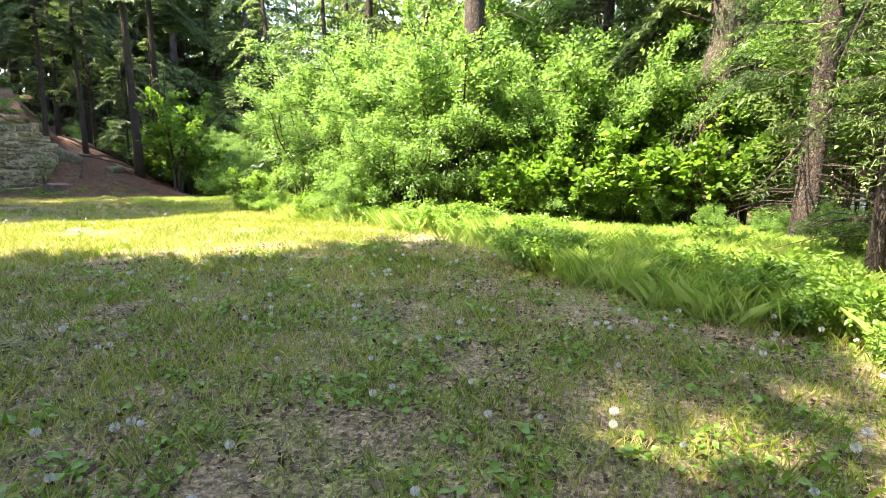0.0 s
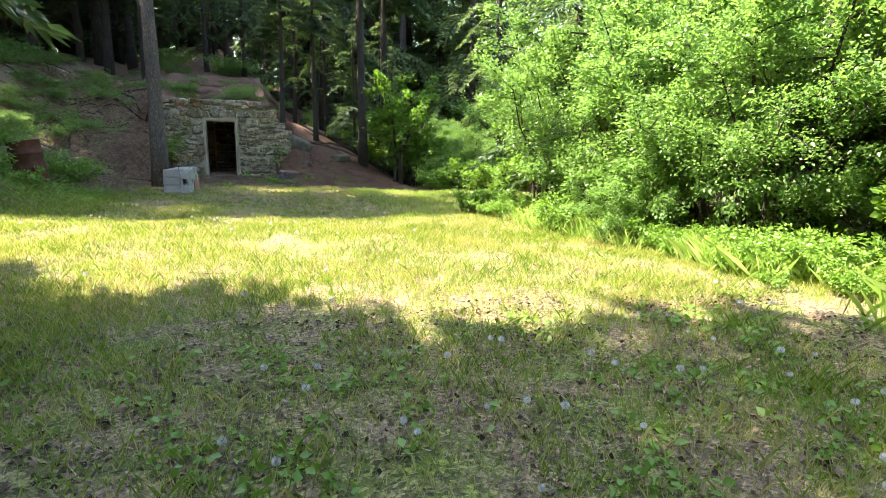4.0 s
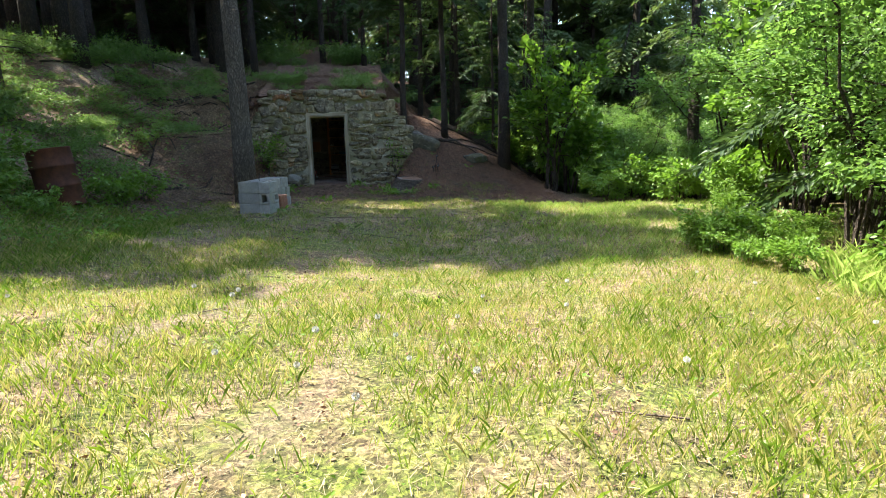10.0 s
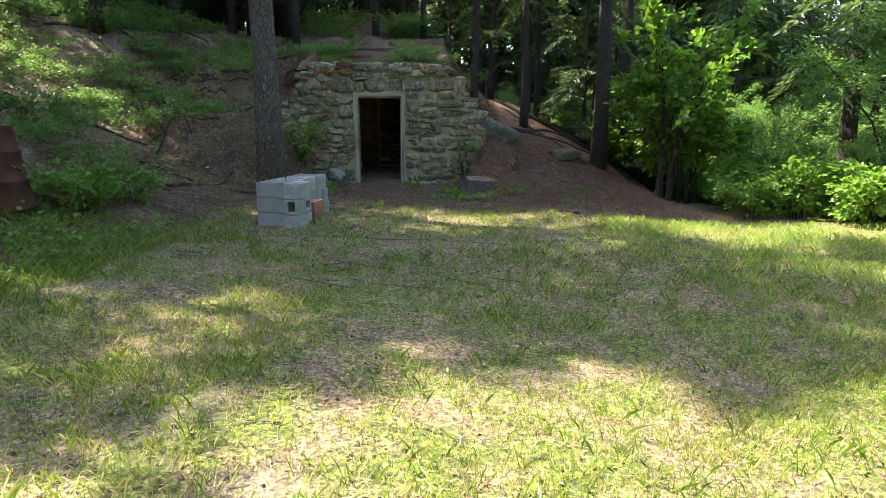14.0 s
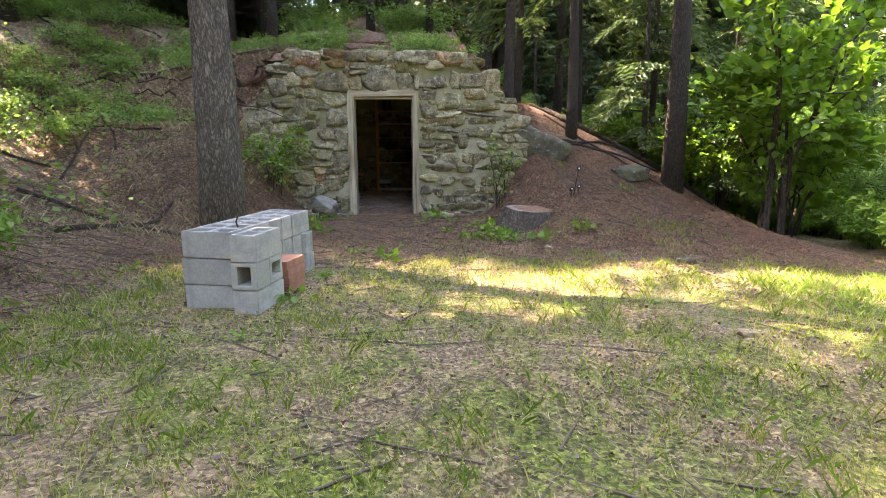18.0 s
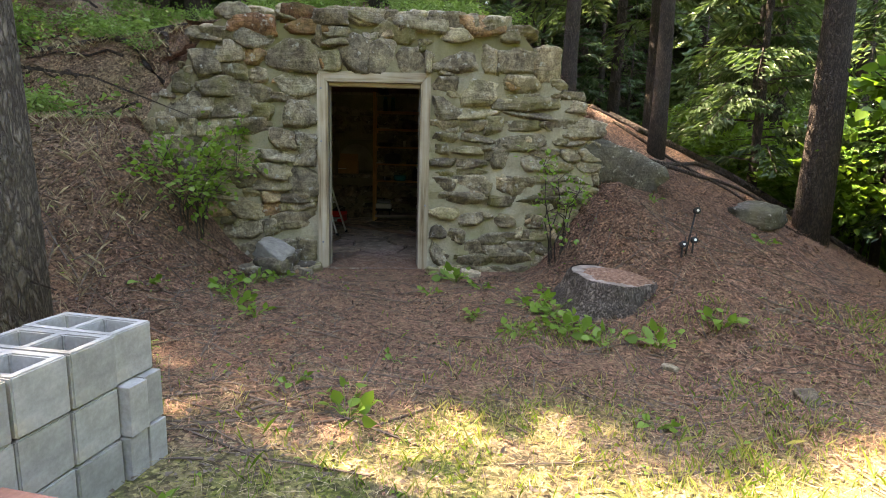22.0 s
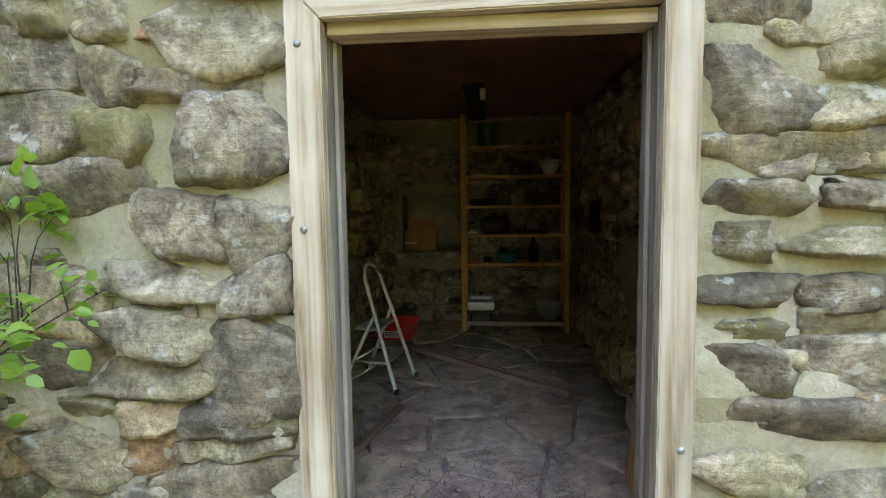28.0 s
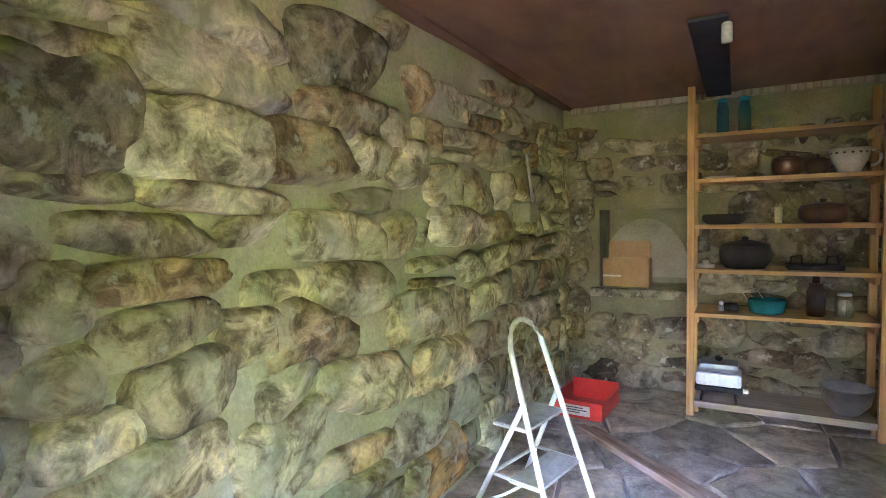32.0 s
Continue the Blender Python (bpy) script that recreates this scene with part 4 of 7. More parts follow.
part("niche_side", boxed(NX0 - 0.05, NX0, WY + 0.25, WY + 0.38, NZ0, NZ1), M["shaded_back_mortar"], back)
part("niche_side", boxed(NX1, NX1 + 0.05, WY + 0.25, WY + 0.38, NZ0, NZ1), M["shaded_back_mortar"], back)
part("niche_floor", boxed(NX0, NX1, WY + 0.25, WY + 0.38, NZ0 - 0.05, NZ0), M["shaded_back_mortar"], back)
part("niche_top", boxed(NX0, NX1, WY + 0.25, WY + 0.38, NZ1, NZ1 + 0.05), M["shaded_back_mortar"], back)
v, f = solid([(-0.62 + 0.335 * math.cos(a), 0.80 + 0.46 * math.sin(a)) for a in [math.pi * k / 16 for k in range(17)]], WY + 0.33, WY + 0.379)
mesh_ob("arched_stone", v, f, M["plaster"], back)
part("niche_sill", boxed(NX0 - 0.06, NX1 + 0.04, WY - 0.06, WY + 0.25, NZ0 - 0.07, NZ0 - 0.003, 0.012), M["room_stone"], back)
part("wall_plate", boxed(-1.1, 0.9, WY - 0.05, WY - 0.003, CZ - 0.045, CZ - 0.004, 0.006), M["frame_wood"], back, "pale painted timber under the ceiling")
ri = random.Random(23)
sizes = ((0.12, 0.30), (0.17, 0.46))
# the stones that stand out along the west wall: along, up, width, height
BIG_A = [(0.41, 1.52, 0.26, 0.22), (0.79, 1.69, 0.43, 0.17), (0.72, 1.49, 0.36, 0.18), (1.12, 1.51, 0.42, 0.17), (1.3, 1.85, 0.44, 0.22), (0.42, 1.38, 0.29, 0.06), (0.76, 1.36, 0.39, 0.07), (0.57, 1.27, 0.33, 0.1),
         (0.84, 1.27, 0.19, 0.08), (1.68, 1.52, 0.24, 0.17), (1.42, 1.52, 0.2, 0.14), (0.6, 1.17, 0.29, 0.08), (0.59, 1.05, 0.26, 0.11), (0.83, 0.99, 0.17, 0.13), (1.04, 0.95, 0.22, 0.2)]
BIG_B = [(1.32, 1.06, 0.34, 0.16), (0.64, 0.9, 0.24, 0.15), (0.36, 0.98, 0.18, 0.13), (0.42, 0.86, 0.2, 0.1), (1.77, 0.89, 0.4, 0.2), (1.41, 0.7, 0.46, 0.19), (1.96, 0.65, 0.44, 0.19), (0.99, 0.8, 0.2, 0.12), (1.96, 0.18, 0.36, 0.26),
         (0.97, 0.62, 0.3, 0.2), (0.62, 0.73, 0.28, 0.14), (0.82, 1.82, 0.34, 0.11), (0.37, 1.15, 0.12, 0.13), (2.08, 1.26, 0.36, 0.17), (1.2, 1.25, 0.3, 0.15)]
lay_wall(west, "room_stone", WEST, 0.0, 4.05, 0.0, 2.1, lambda u, w, a, b: w + b < 2.14 and u - a > -0.08 and u + a < 4.1, ri, sizes, 0.03, (0.035, 0.075), taken=BIG_A + BIG_B, fill=(1.2, 1.2))
for u, w, a, b in BIG_A + BIG_B:
    lay_stone(west, "room_stone", WEST, u, w, a, b, 0.24, ri.uniform(0.05, 0.09), ri, fill=(1.26, 1.26))
SLAB = (4.4 - 1.74, 0.73, 0.84, 0.56)
lay_wall(east, "room_stone", EAST, 0.35, 4.2, 0.0, 2.1, lambda u, w, a, b: w + b < 2.14 and u + a < 4.25, ri, ((0.08, 0.2), (0.1, 0.3)), 0.022, (0.02, 0.06), taken=[SLAB])
lay_stone(east, "plaster", EAST, SLAB[0], SLAB[1], SLAB[2], SLAB[3], 0.3, 0.05, ri, "plastered_slab", "large smooth grey slab in the wall")
lay_wall(back, "shaded_back_stone", BACK, -1.15, 0.95, 0.0, 2.05, lambda u, w, a, b: w + b < 2.06 and not (NX0 < u + a and u - a < NX1 and NZ0 - 0.1 < w + b and w - b < NZ1), ri, ((0.11, 0.25), (0.15, 0.38)), 0.018, (0.02, 0.05), fill=(1.3, 1.33))
for k in range(7):      # footing stones that jut out along the east wall
    lay_stone(east, "room_stone", EAST, 0.5 + k * 0.42, 0.10 + 0.05 * (k % 3), 0.42, 0.26, 0.3, 0.13, ri, "footing_stone")
for x0, x1 in ((-1.4, -0.56), (0.53, 1.2)):
    part("mortar_bed", boxed(x0, x1, 0.161, 0.172, -0.1, 2.2), M["room_mortar"], inner)
part("mortar_bed", boxed(-0.5, 0.53, 0.161, 0.172, 1.79, 2.2), M["room_mortar"], inner)
ceil = part("ceiling", boxed(-1.45, 1.2, 0.165, 4.6, CZ, CZ + 0.03), M["ceiling_wood"])
bm = bmesh.new()
for x in (-1.11, 0.0, 0.9):
    box(bm, x - 0.02, x + 0.02, 0.17, 4.14, CZ - 0.012, CZ - 0.001)
bm2 = bmesh.new()
bm2.from_mesh(ceil.data)
tmp = bpy.data.meshes.new("strips")
bm.to_mesh(tmp)
bm2.from_mesh(tmp)
bm2.to_mesh(ceil.data)
bm.free(), bm2.free()
tagged(ceil, "low ceiling of reddish brown plywood with narrow strips", "ceiling", kind="structure")
fl = tagged(part("floor", boxed(-1.45, 1.2, -0.11, 4.6, -0.25, -0.03), M["earth"]), "cellar floor of irregular grey flagstones", "floor", kind="structure")


def clip(poly, p, d):
    """The part of a polygon on the side of p that d points away from."""
    out = []
    for a, b in zip(poly, poly[1:] + poly[:1]):
        sa, sb = (a - p).dot(d), (b - p).dot(d)
        if sa <= 0:
            out.append(a)
        if sa * sb < 0:
            out.append(a + (b - a) * (sa / (sa - sb)))
    return out


def lay_flags():
    r = random.Random(5)
    seeds = [Vector((-1.15 + 0.42 * (i + 0.5) + r.uniform(-.17, .17), -0.05 + 0.46 * (j + 0.5) + r.uniform(-.19, .19))) for i in range(5) for j in range(9)]
    for s in seeds:
        poly = [Vector(q) for q in ((-1.2, -0.10), (0.98, -0.10), (0.98, 4.2), (-1.2, 4.2))]
        for o in seeds:
            if o is not s:
                d = o - s
                poly = clip(poly, s + d * 0.5 - d.normalized() * 0.008, d)
                if len(poly) < 3:
                    break
        if len(poly) < 3:
            continue
        # break the straight sides a little
        ring = []
        for a, b in zip(poly, poly[1:] + poly[:1]):
            ring.append(a)
            if (b - a).length > 0.16:
                mid = (a + b) / 2
                ring.append(mid + (s - mid).normalized() * r.uniform(0.0, 0.02))
        bm = bmesh.new()
        h = r.uniform(-0.008, 0.008)
        low = [bm.verts.new((p.x, p.y, -0.05)) for p in ring]
        edge = [bm.verts.new((p.x, p.y, h - 0.008)) for p in ring]
        top = [bm.verts.new((*(p + (s - p) * 0.05), h)) for p in ring]
        n = len(ring)
        for i in range(n):
            bm.faces.new((low[i], low[(i + 1) % n], edge[(i + 1) % n], edge[i]))
            bm.faces.new((edge[i], edge[(i + 1) % n], top[(i + 1) % n], top[i]))
        bm.faces.new(top)
        part("flagstone", bm, M["flag"], fl)


lay_flags()


# ---- things inside ----
def rod(name, pts, r, mat, parent, sides=10, label=""):
    v, f = tube(pts, [r] * len(pts), sides)
    return mesh_ob(name, v, f, mat, parent, True, label)


def turned(name, profile, mat, at, label="", category="", parent=None, sides=24):
    v, f = lathe(profile, sides)
    ob = mesh_ob(name, v, f, mat, parent, True)
    ob.matrix_world = Matrix.Translation(at)
    if label:
        tagged(ob, label, category)
    return ob


# shelf unit
SX0, SX1, SY0, SY1 = -0.24, 0.735, 3.715, 4.05
LEVELS = [0.085, 0.655, 0.93, 1.205, 1.49, 1.765]
shelf = tagged(new("shelf_unit"), "tall open pine shelf unit with six boards against the stone wall", "shelf")
for x in (SX0, SX1):
    for y, top in ((SY0, 2.07), (SY1, 2.02)):
        part("post", boxed(x - 0.021, x + 0.021, y - 0.021, y + 0.021, -0.002, top, 0.003), M["shelf_wood"], shelf)
for i, z in enumerate(LEVELS):
    th = 0.012 if i else 0.02
    part("board", boxed(SX0 + 0.023, SX1 - 0.023, SY0 - 0.02, SY1 + 0.02, z - th, z + th, 0.003), M["shelf_board"] if i else M["low_board"], shelf, "" if i else "dusty pale bottom board")
    for x in (SX0 + 0.035, SX1 - 0.035):
        part("cleat", boxed(x - 0.012, x + 0.012, SY0 + 0.022, SY1 - 0.022, z - th - 0.045, z - th - 0.001, 0.002), M["shelf_wood"], shelf)


def shelf_z(i):
    return LEVELS[i] + 0.013


def jar(at, r, h, mat, label, lid=None):
    j = tagged(new("jar"), label, "jar")
    j.location = at
    v, f = lathe([(r * 0.85, 0), (r, h * 0.05), (r, h * 0.72), (r * 0.8, h * 0.82), (r * 0.72, h * 0.86), (r * 0.72, h * 0.97)], 20)
    mesh_ob("body", v, f, M[mat], j, True)
    if lid:
        v, f = lathe([(r * 0.78, h * 0.90), (r * 0.80, h * 0.91), (r * 0.80, h), (r * 0.7, h * 1.01)], 20)
        mesh_ob("lid", v, f, M[lid], j, True)
    return j


jar((-0.07, 3.84, shelf_z(5)), 0.035, 0.22, "teal_glass", "tall teal glass jar with a lid on the top shelf", "teal")
jar((0.05, 3.84, shelf_z(5)), 0.035, 0.22, "teal_glass", "tall teal glass jar with a lid on the top shelf", "teal")
jar((0.17, 3.86, shelf_z(5)), 0.035, 0.10, "clear_glass", "small clear glass jar on the top shelf")
turned("saucer", [(0.05, 0), (0.09, 0.012), (0.092, 0.016), (0.05, 0.006), (0.001, 0.005)], M["cream_ware"], (-0.08, 3.84, shelf_z(4)), "cream stoneware saucer lying on a pine shelf", "saucer")


def pot(at, r, h, mat, label, name="cooking_pot", knob=True, category="pot"):
    p = tagged(new(name), label, category)
    p.location = at
    v, f = lathe([(r * 0.75, 0), (r * 0.98, h * 0.25), (r, h * 0.6), (r * 0.93, h * 0.75)], 24)
    mesh_ob("body", v, f, M[mat], p, True)
    if knob:
        v, f = lathe([(r * 0.96, h * 0.75), (r * 0.9, h * 0.82), (r * 0.4, h * 0.95), (r * 0.12, h * 0.97), (r * 0.14, h * 1.08), (r * 0.02, h * 1.1)], 24)
        mesh_ob("lid", v, f, M[mat], p, True)
    return p


pot((0.28, 3.86, shelf_z(4)), 0.085, 0.13, "brown_ware", "dark brown glazed bean pot with a lid", "bean_pot")
pot((0.43, 3.87, shelf_z(4)), 0.065, 0.11, "brown_ware", "small brown glazed pot with a lid", "bean_pot")
cup = tagged(new("cup"), "large cream stoneware cup with a dotted band", "cup")
cup.location = (0.58, 3.85, shelf_z(4))
v, f = lathe([(0.05, 0), (0.055, 0.01), (0.085, 0.07), (0.105, 0.14), (0.10, 0.14), (0.08, 0.07), (0.045, 0.015), (0.001, 0.012)], 26)
mesh_ob("bowl", v, f, M["cream_ware"], cup, True)
rod("handle", [(0.10 + 0.045 * math.sin(a), 0, 0.085 + 0.045 * math.cos(a)) for a in [math.pi * k / 8 for k in range(9)]], 0.009, M["cream_ware"], cup)
for k in range(16):
    a = 2 * math.pi * k / 16
    v, f = lathe([(0.001, -0.002), (0.009, 0), (0.001, 0.002)], 6)
    o = mesh_ob("painted_dot", v, f, M["brown_ware"], cup)
    o.matrix_local = Matrix.Rotation(a, 4, "Z") @ Matrix.Translation((0.0985, 0, 0.115)) @ Matrix.Rotation(radians(76), 4, "Y")
pot((-0.06, 3.85, shelf_z(3)), 0.125, 0.085, "cast_iron", "wide dark casserole without a lid on the shelf", "casserole", False)
pot((0.46, 3.86, shelf_z(3)), 0.125, 0.13, "brown_ware", "brown glazed casserole with a domed lid", "casserole")
turned("ladle_holder", [(0.02, 0), (0.022, 0.10), (0.001, 0.10)], M["cream_ware"], (0.24, 3.92, shelf_z(3)), "pale upright stoneware tube on a shelf", "holder", sides=12)
pot((0.06, 3.86, shelf_z(2)), 0.145, 0.18, "cast_iron", "sooty black cast iron roasting pot", "roasting_pot")
turned("candle_dish", [(0.05, 0), (0.055, 0.02), (0.02, 0.025), (0.02, 0.045), (0.001, 0.05)], M["cream_ware"], (-0.16, 3.83, shelf_z(2)), "small tan candle dish on a shelf", "dish")
pan = tagged(new("baking_pan"), "flat dark baking pan with raised handles", "pan")
pan.location = (0.42, 3.85, shelf_z(2))
part("tray", boxed(-0.14, 0.14, -0.09, 0.09, 0, 0.03, 0.008), M["cast_iron"], pan)
for k in (-0.09, 0.09):
    rod("handle", [(k - 0.03, 0, 0.028), (k - 0.025, 0, 0.075), (k + 0.025, 0, 0.085), (k + 0.03, 0, 0.028)], 0.006, M["cast_iron"], pan, 6)
shaker = tagged(new("pepper_mill"), "small steel and black pepper mill", "mill")
shaker.location = (-0.07, 3.82, shelf_z(1))
v, f = lathe([(0.016, 0), (0.016, 0.03), (0.010, 0.04)], 14)
mesh_ob("body", v, f, M["chrome"], shaker, True)
v, f = lathe([(0.010, 0.04), (0.016, 0.05), (0.012, 0.062), (0.001, 0.066)], 14)
mesh_ob("top", v, f, M["white_enamel"], shaker, True)
turned("low_tin", [(0.04, 0), (0.042, 0.045), (0.038, 0.045), (0.037, 0.006), (0.001, 0.005)], M["cast_iron"], (-0.015, 3.86, shelf_z(1)), "low dark tin beside a pepper mill", "tin")
tb = tagged(new("enamel_bowl"), "teal enamel bowl with two handles", "bowl")
tb.location = (0.18, 3.84, shelf_z(1))
v, f = lathe([(0.08, 0), (0.095, 0.01), (0.105, 0.085), (0.099, 0.085), (0.088, 0.014), (0.001, 0.010)], 26)
mesh_ob("body", v, f, M["teal"], tb, True)
rod("handle", [(-0.10, 0.0, 0.07), (-0.13, 0, 0.12), (-0.06, 0, 0.15), (-0.02, 0, 0.09)], 0.005, M["cream_ware"], tb, 6, "pale coiled string handle")
jar((0.43, 3.83, shelf_z(1)), 0.05, 0.20, "dark_glass", "dark brown glass flagon on a pine shelf")
turned("bottle_neck", [(0.02, 0), (0.018, 0.03), (0.022, 0.035), (0.001, 0.04)], M["dark_glass"], (0.43, 3.83, shelf_z(1) + 0.198), "dark glass bottle stopper", "stopper", sides=12)
jar((0.57, 3.84, shelf_z(1)), 0.045, 0.14, "clear_glass", "clear ribbed glass storage jar", "chrome")
# electric frying pan on little legs
fry = tagged(new("electric_skillet"), "white electric skillet with a grey lid on black legs", "skillet")
fry.location = (-0.08, 3.80, LEVELS[0] + 0.021)
part("base", boxed(-0.135, 0.135, -0.10, 0.10, 0.065, 0.10, 0.012), M["black_rubber"], fry)
part("pan", boxed(-0.13, 0.13, -0.10, 0.10, 0.101, 0.185, 0.022), M["white_enamel"], fry, "white enamel pan")
lid = part("lid", boxed(-0.115, 0.115, -0.09, 0.09, 0.186, 0.245, 0.03), M["grey_lid"], fry, "dark grey domed lid")
v, f = lathe([(0.012, 0.245), (0.025, 0.262), (0.02, 0.27), (0.001, 0.272)], 12)
mesh_ob("knob", v, f, M["black_rubber"], lid)
for x in (-0.10, 0.10):
    for y in (-0.07, 0.07):
        rod("leg", [(x * 0.9, y, 0.066), (x, y * 1.1, 0.0)], 0.007, M["black_rubber"], fry, 8)
rod("control_plug", [(0.13, -0.05, 0.08), (0.165, -0.06, 0.08)], 0.014, M["white_enamel"], fry)
turned("mixing_bowl", [(0.05, 0), (0.06, 0.004), (0.115, 0.07), (0.128, 0.16), (0.133, 0.162), (0.133, 0.156), (0.11, 0.068), (0.055, 0.008), (0.001, 0.007)], M["chrome"], (0.585, 3.81, LEVELS[0] + 0.021), "polished steel mixing bowl on the bottom board", "bowl", sides=36)

# cardboard box in the niche
cb = tagged(new("cardboard_box"), "open brown cardboard box with a raised flap, in the niche", "box")
cb.location = (-0.72, WY + 0.13, NZ0)
for nm, q in (("front", (-0.165, 0.165, -0.09, -0.086, 0, 0.21)), ("back", (-0.165, 0.165, 0.086, 0.09, 0, 0.21)), ("side", (-0.165, -0.161, -0.085, 0.085, 0, 0.21)), ("side", (0.161, 0.165, -0.085, 0.085, 0, 0.21)),
              ("bottom", (-0.16, 0.16, -0.085, 0.085, 0.001, 0.005))):
    part(nm, boxed(*q), M["card"], cb)
fl2 = part("flap", boxed(-0.155, 0.155, -0.002, 0.002, 0, 0.13), M["card"], cb)
fl2.matrix_local = pose(0, 0.088, 0.21, -14)
part("tape", boxed(-0.163, -0.03, -0.0925, -0.0905, 0.075, 0.088), M["paper"], cb, "white tape strip")

# red plastic tray with a paper label
rt = tagged(new("storage_tray"), "red plastic storage tray with a white paper label", "tray")
rt.matrix_world = pose(-0.86, 3.55, 0.004, 0, 0, -4)
w, d, h = 0.16, 0.20, 0.115
for nm, q in (("front", (-w, w, -d, -d + 0.005, 0, h)), ("back", (-w, w, d - 0.005, d, 0, h + 0.03)), ("side", (-w, -w + 0.005, -d + 0.006, d - 0.006, 0, h)), ("side", (w - 0.005, w, -d + 0.006, d - 0.006, 0, h)), ("bottom", (-w + 0.006, w - 0.006, -d + 0.006, d - 0.006, 0, 0.006))):
    part(nm, boxed(*q, 0.0015), M["red_plastic"], rt)
for q in ((-w - 0.012, -w - 0.001, -d, d, h - 0.012, h), (w + 0.001, w + 0.012, -d, d, h - 0.012, h), (-w, w, -d - 0.012, -d - 0.001, h - 0.012, h)):
    part("rim", boxed(*q, 0.002), M["red_plastic"], rt)
lb = part("label", boxed(-0.085, 0.085, -d - 0.004, -d - 0.001, 0.02, 0.085), M["paper"], rt, "white paper label with dark print")
for z, x1 in ((0.07, 0.04), (0.055, 0.065), (0.040, 0.02)):
    part("print_bar", boxed(-0.075, x1, -d - 0.0062, -d - 0.0045, z - 0.003, z + 0.003), M["print"], lb)


# two-step ladder
def step_ladder():
    st = tagged(new("step_ladder"), "small folding two-step ladder of chipped white tube", "ladder")
    f1, f2, r1, top = Vector((-0.60, 1.965, 0)), Vector((-0.525, 2.33, 0)), Vector((-1.0, 2.07, 0)), 0.845
    r2 = Vector((-0.90, 2.44, 0))
    # hoop: up one front leg, over and down the other; it leans back over the steps
    back = Vector((-0.26, 0.055, 0))
    side = f2 - f1
    pts = [f1 + back * (z / top) + side * 0.0 + Vector((0, 0, z)) + side * (0.18 * z / top) for z in (0.012, 0.25, 0.5, 0.70)]
    a0, b0 = pts[-1], f2 + back * (0.70 / top) - side * (0.18 * 0.70 / top) + Vector((0, 0, 0.70))
    arc = []
    for k in range(1, 10):
        t = math.pi * k / 10
        m = (a0 + b0) / 2 + (a0 - b0) / 2 * math.cos(t)
        arc.append(m + Vector((0, 0, 1)) * (0.145 * math.sin(t)) + back * (0.145 * math.sin(t) / top))
    down = [f2 + back * (z / top) - side * (0.18 * z / top) + Vector((0, 0, z)) for z in (0.70, 0.5, 0.25, 0.012)]
    rod("front_hoop", pts + arc + down, 0.0125, M["steel_white"], st, 10)

    def on(p, q, z):
        return p + (q - p) * (z / q.z) if q.z else p
    ta, tb2 = pts[2] + Vector((0, 0, 0.03)), down[1] + Vector((0, 0, 0.03))
    rod("rear_leg", [r1 + Vector((0, 0, 0.012)), ta], 0.0115, M["steel_white"], st)
    rod("rear_leg", [r2 + Vector((0, 0, 0.012)), tb2], 0.0115, M["steel_white"], st)
    for p in (f1, f2, r1, r2):
        v, f = lathe([(0.014, 0), (0.017, 0.004), (0.016, 0.035), (0.013, 0.037)], 12)
        o = mesh_ob("rubber_foot", v, f, M["black_rubber"], st, True, "black rubber foot")
        o.location = p
    for z, dep in ((0.21, 0.15), (0.43, 0.17)):
        a = f1 + back * (z / top) + side * (0.18 * z / top) + Vector((0, 0, z))
        b = f2 + back * (z / top) - side * (0.18 * z / top) + Vector((0, 0, z))
        n0 = (Vector((b.y - a.y, a.x - b.x, 0))).normalized()
        if n0.x > 0:
            n0 = -n0
        V, F = [], []
        for h in (-0.012, 0.0):
            for p in (a, b, b + n0 * dep, a + n0 * dep):
                V.append(p + Vector((0, 0, h)))
        F = [(3, 2, 1, 0), (4, 5, 6, 7), (0, 1, 5, 4), (1, 2, 6, 5), (2, 3, 7, 6), (3, 0, 4, 7)]
        mesh_ob("tread", V, F, M["step_wood"], st, False, "worn grey tread")
        for p in (a, b):
            rod("tread_rim", [p - Vector((0, 0, 0.012)), p + n0 * dep - Vector((0, 0, 0.012))], 0.007, M["steel_white"], st, 8)
    z = 0.2
    rod("stretcher", [r1 + (ta - r1) * 0.38, r2 + (tb2 - r2) * 0.38], 0.008, M["steel_white"], st, 8)
    rod("stretcher", [r1 + (ta - r1) * 0.38, pts[0] + (pts[1] - pts[0]) * 0.8], 0.008, M["steel_white"], st, 8)
    rod("stretcher", [r2 + (tb2 - r2) * 0.38, down[3] + (down[2] - down[3]) * 0.8], 0.008, M["steel_white"], st, 8)
    rod("curved_brace", [r1 + (ta - r1) * 0.08, r1 + Vector((0.14, 0.02, 0.10)), r1 + Vector((0.28, 0.05, 0.19))], 0.007, M["steel_white"], st, 8)


step_ladder()


def floor_board(a, b, width, thick, mat, label):
    a, b = Vector(a), Vector(b)
    d = b - a
    bm = boxed(0, d.length, -width / 2, width / 2, 0, thick, 0.004)
    o = part("loose_board", bm, M[mat])
    o.matrix_world = pose(a.x, a.y, 0.010, 0, -math.degrees(math.atan2(b.z - a.z, d.length)), math.degrees(math.atan2(d.y, d.x)))
    tagged(o, label, "board")


floor_board((-0.80, 3.16, 0), (0.53, 1.96, 0), 0.05, 0.035, "old_board", "long reddish wooden batten lying on the flagstones")
floor_board((-0.74, 3.20, 0), (0.12, 2.46, 0), 0.03, 0.02, "old_board", "thin dark wooden lath lying beside a batten")
floor_board((-0.53, 1.70, 0), (-0.66, 1.12, 0), 0.04, 0.03, "old_board", "short brown wooden stick lying on the flagstones")

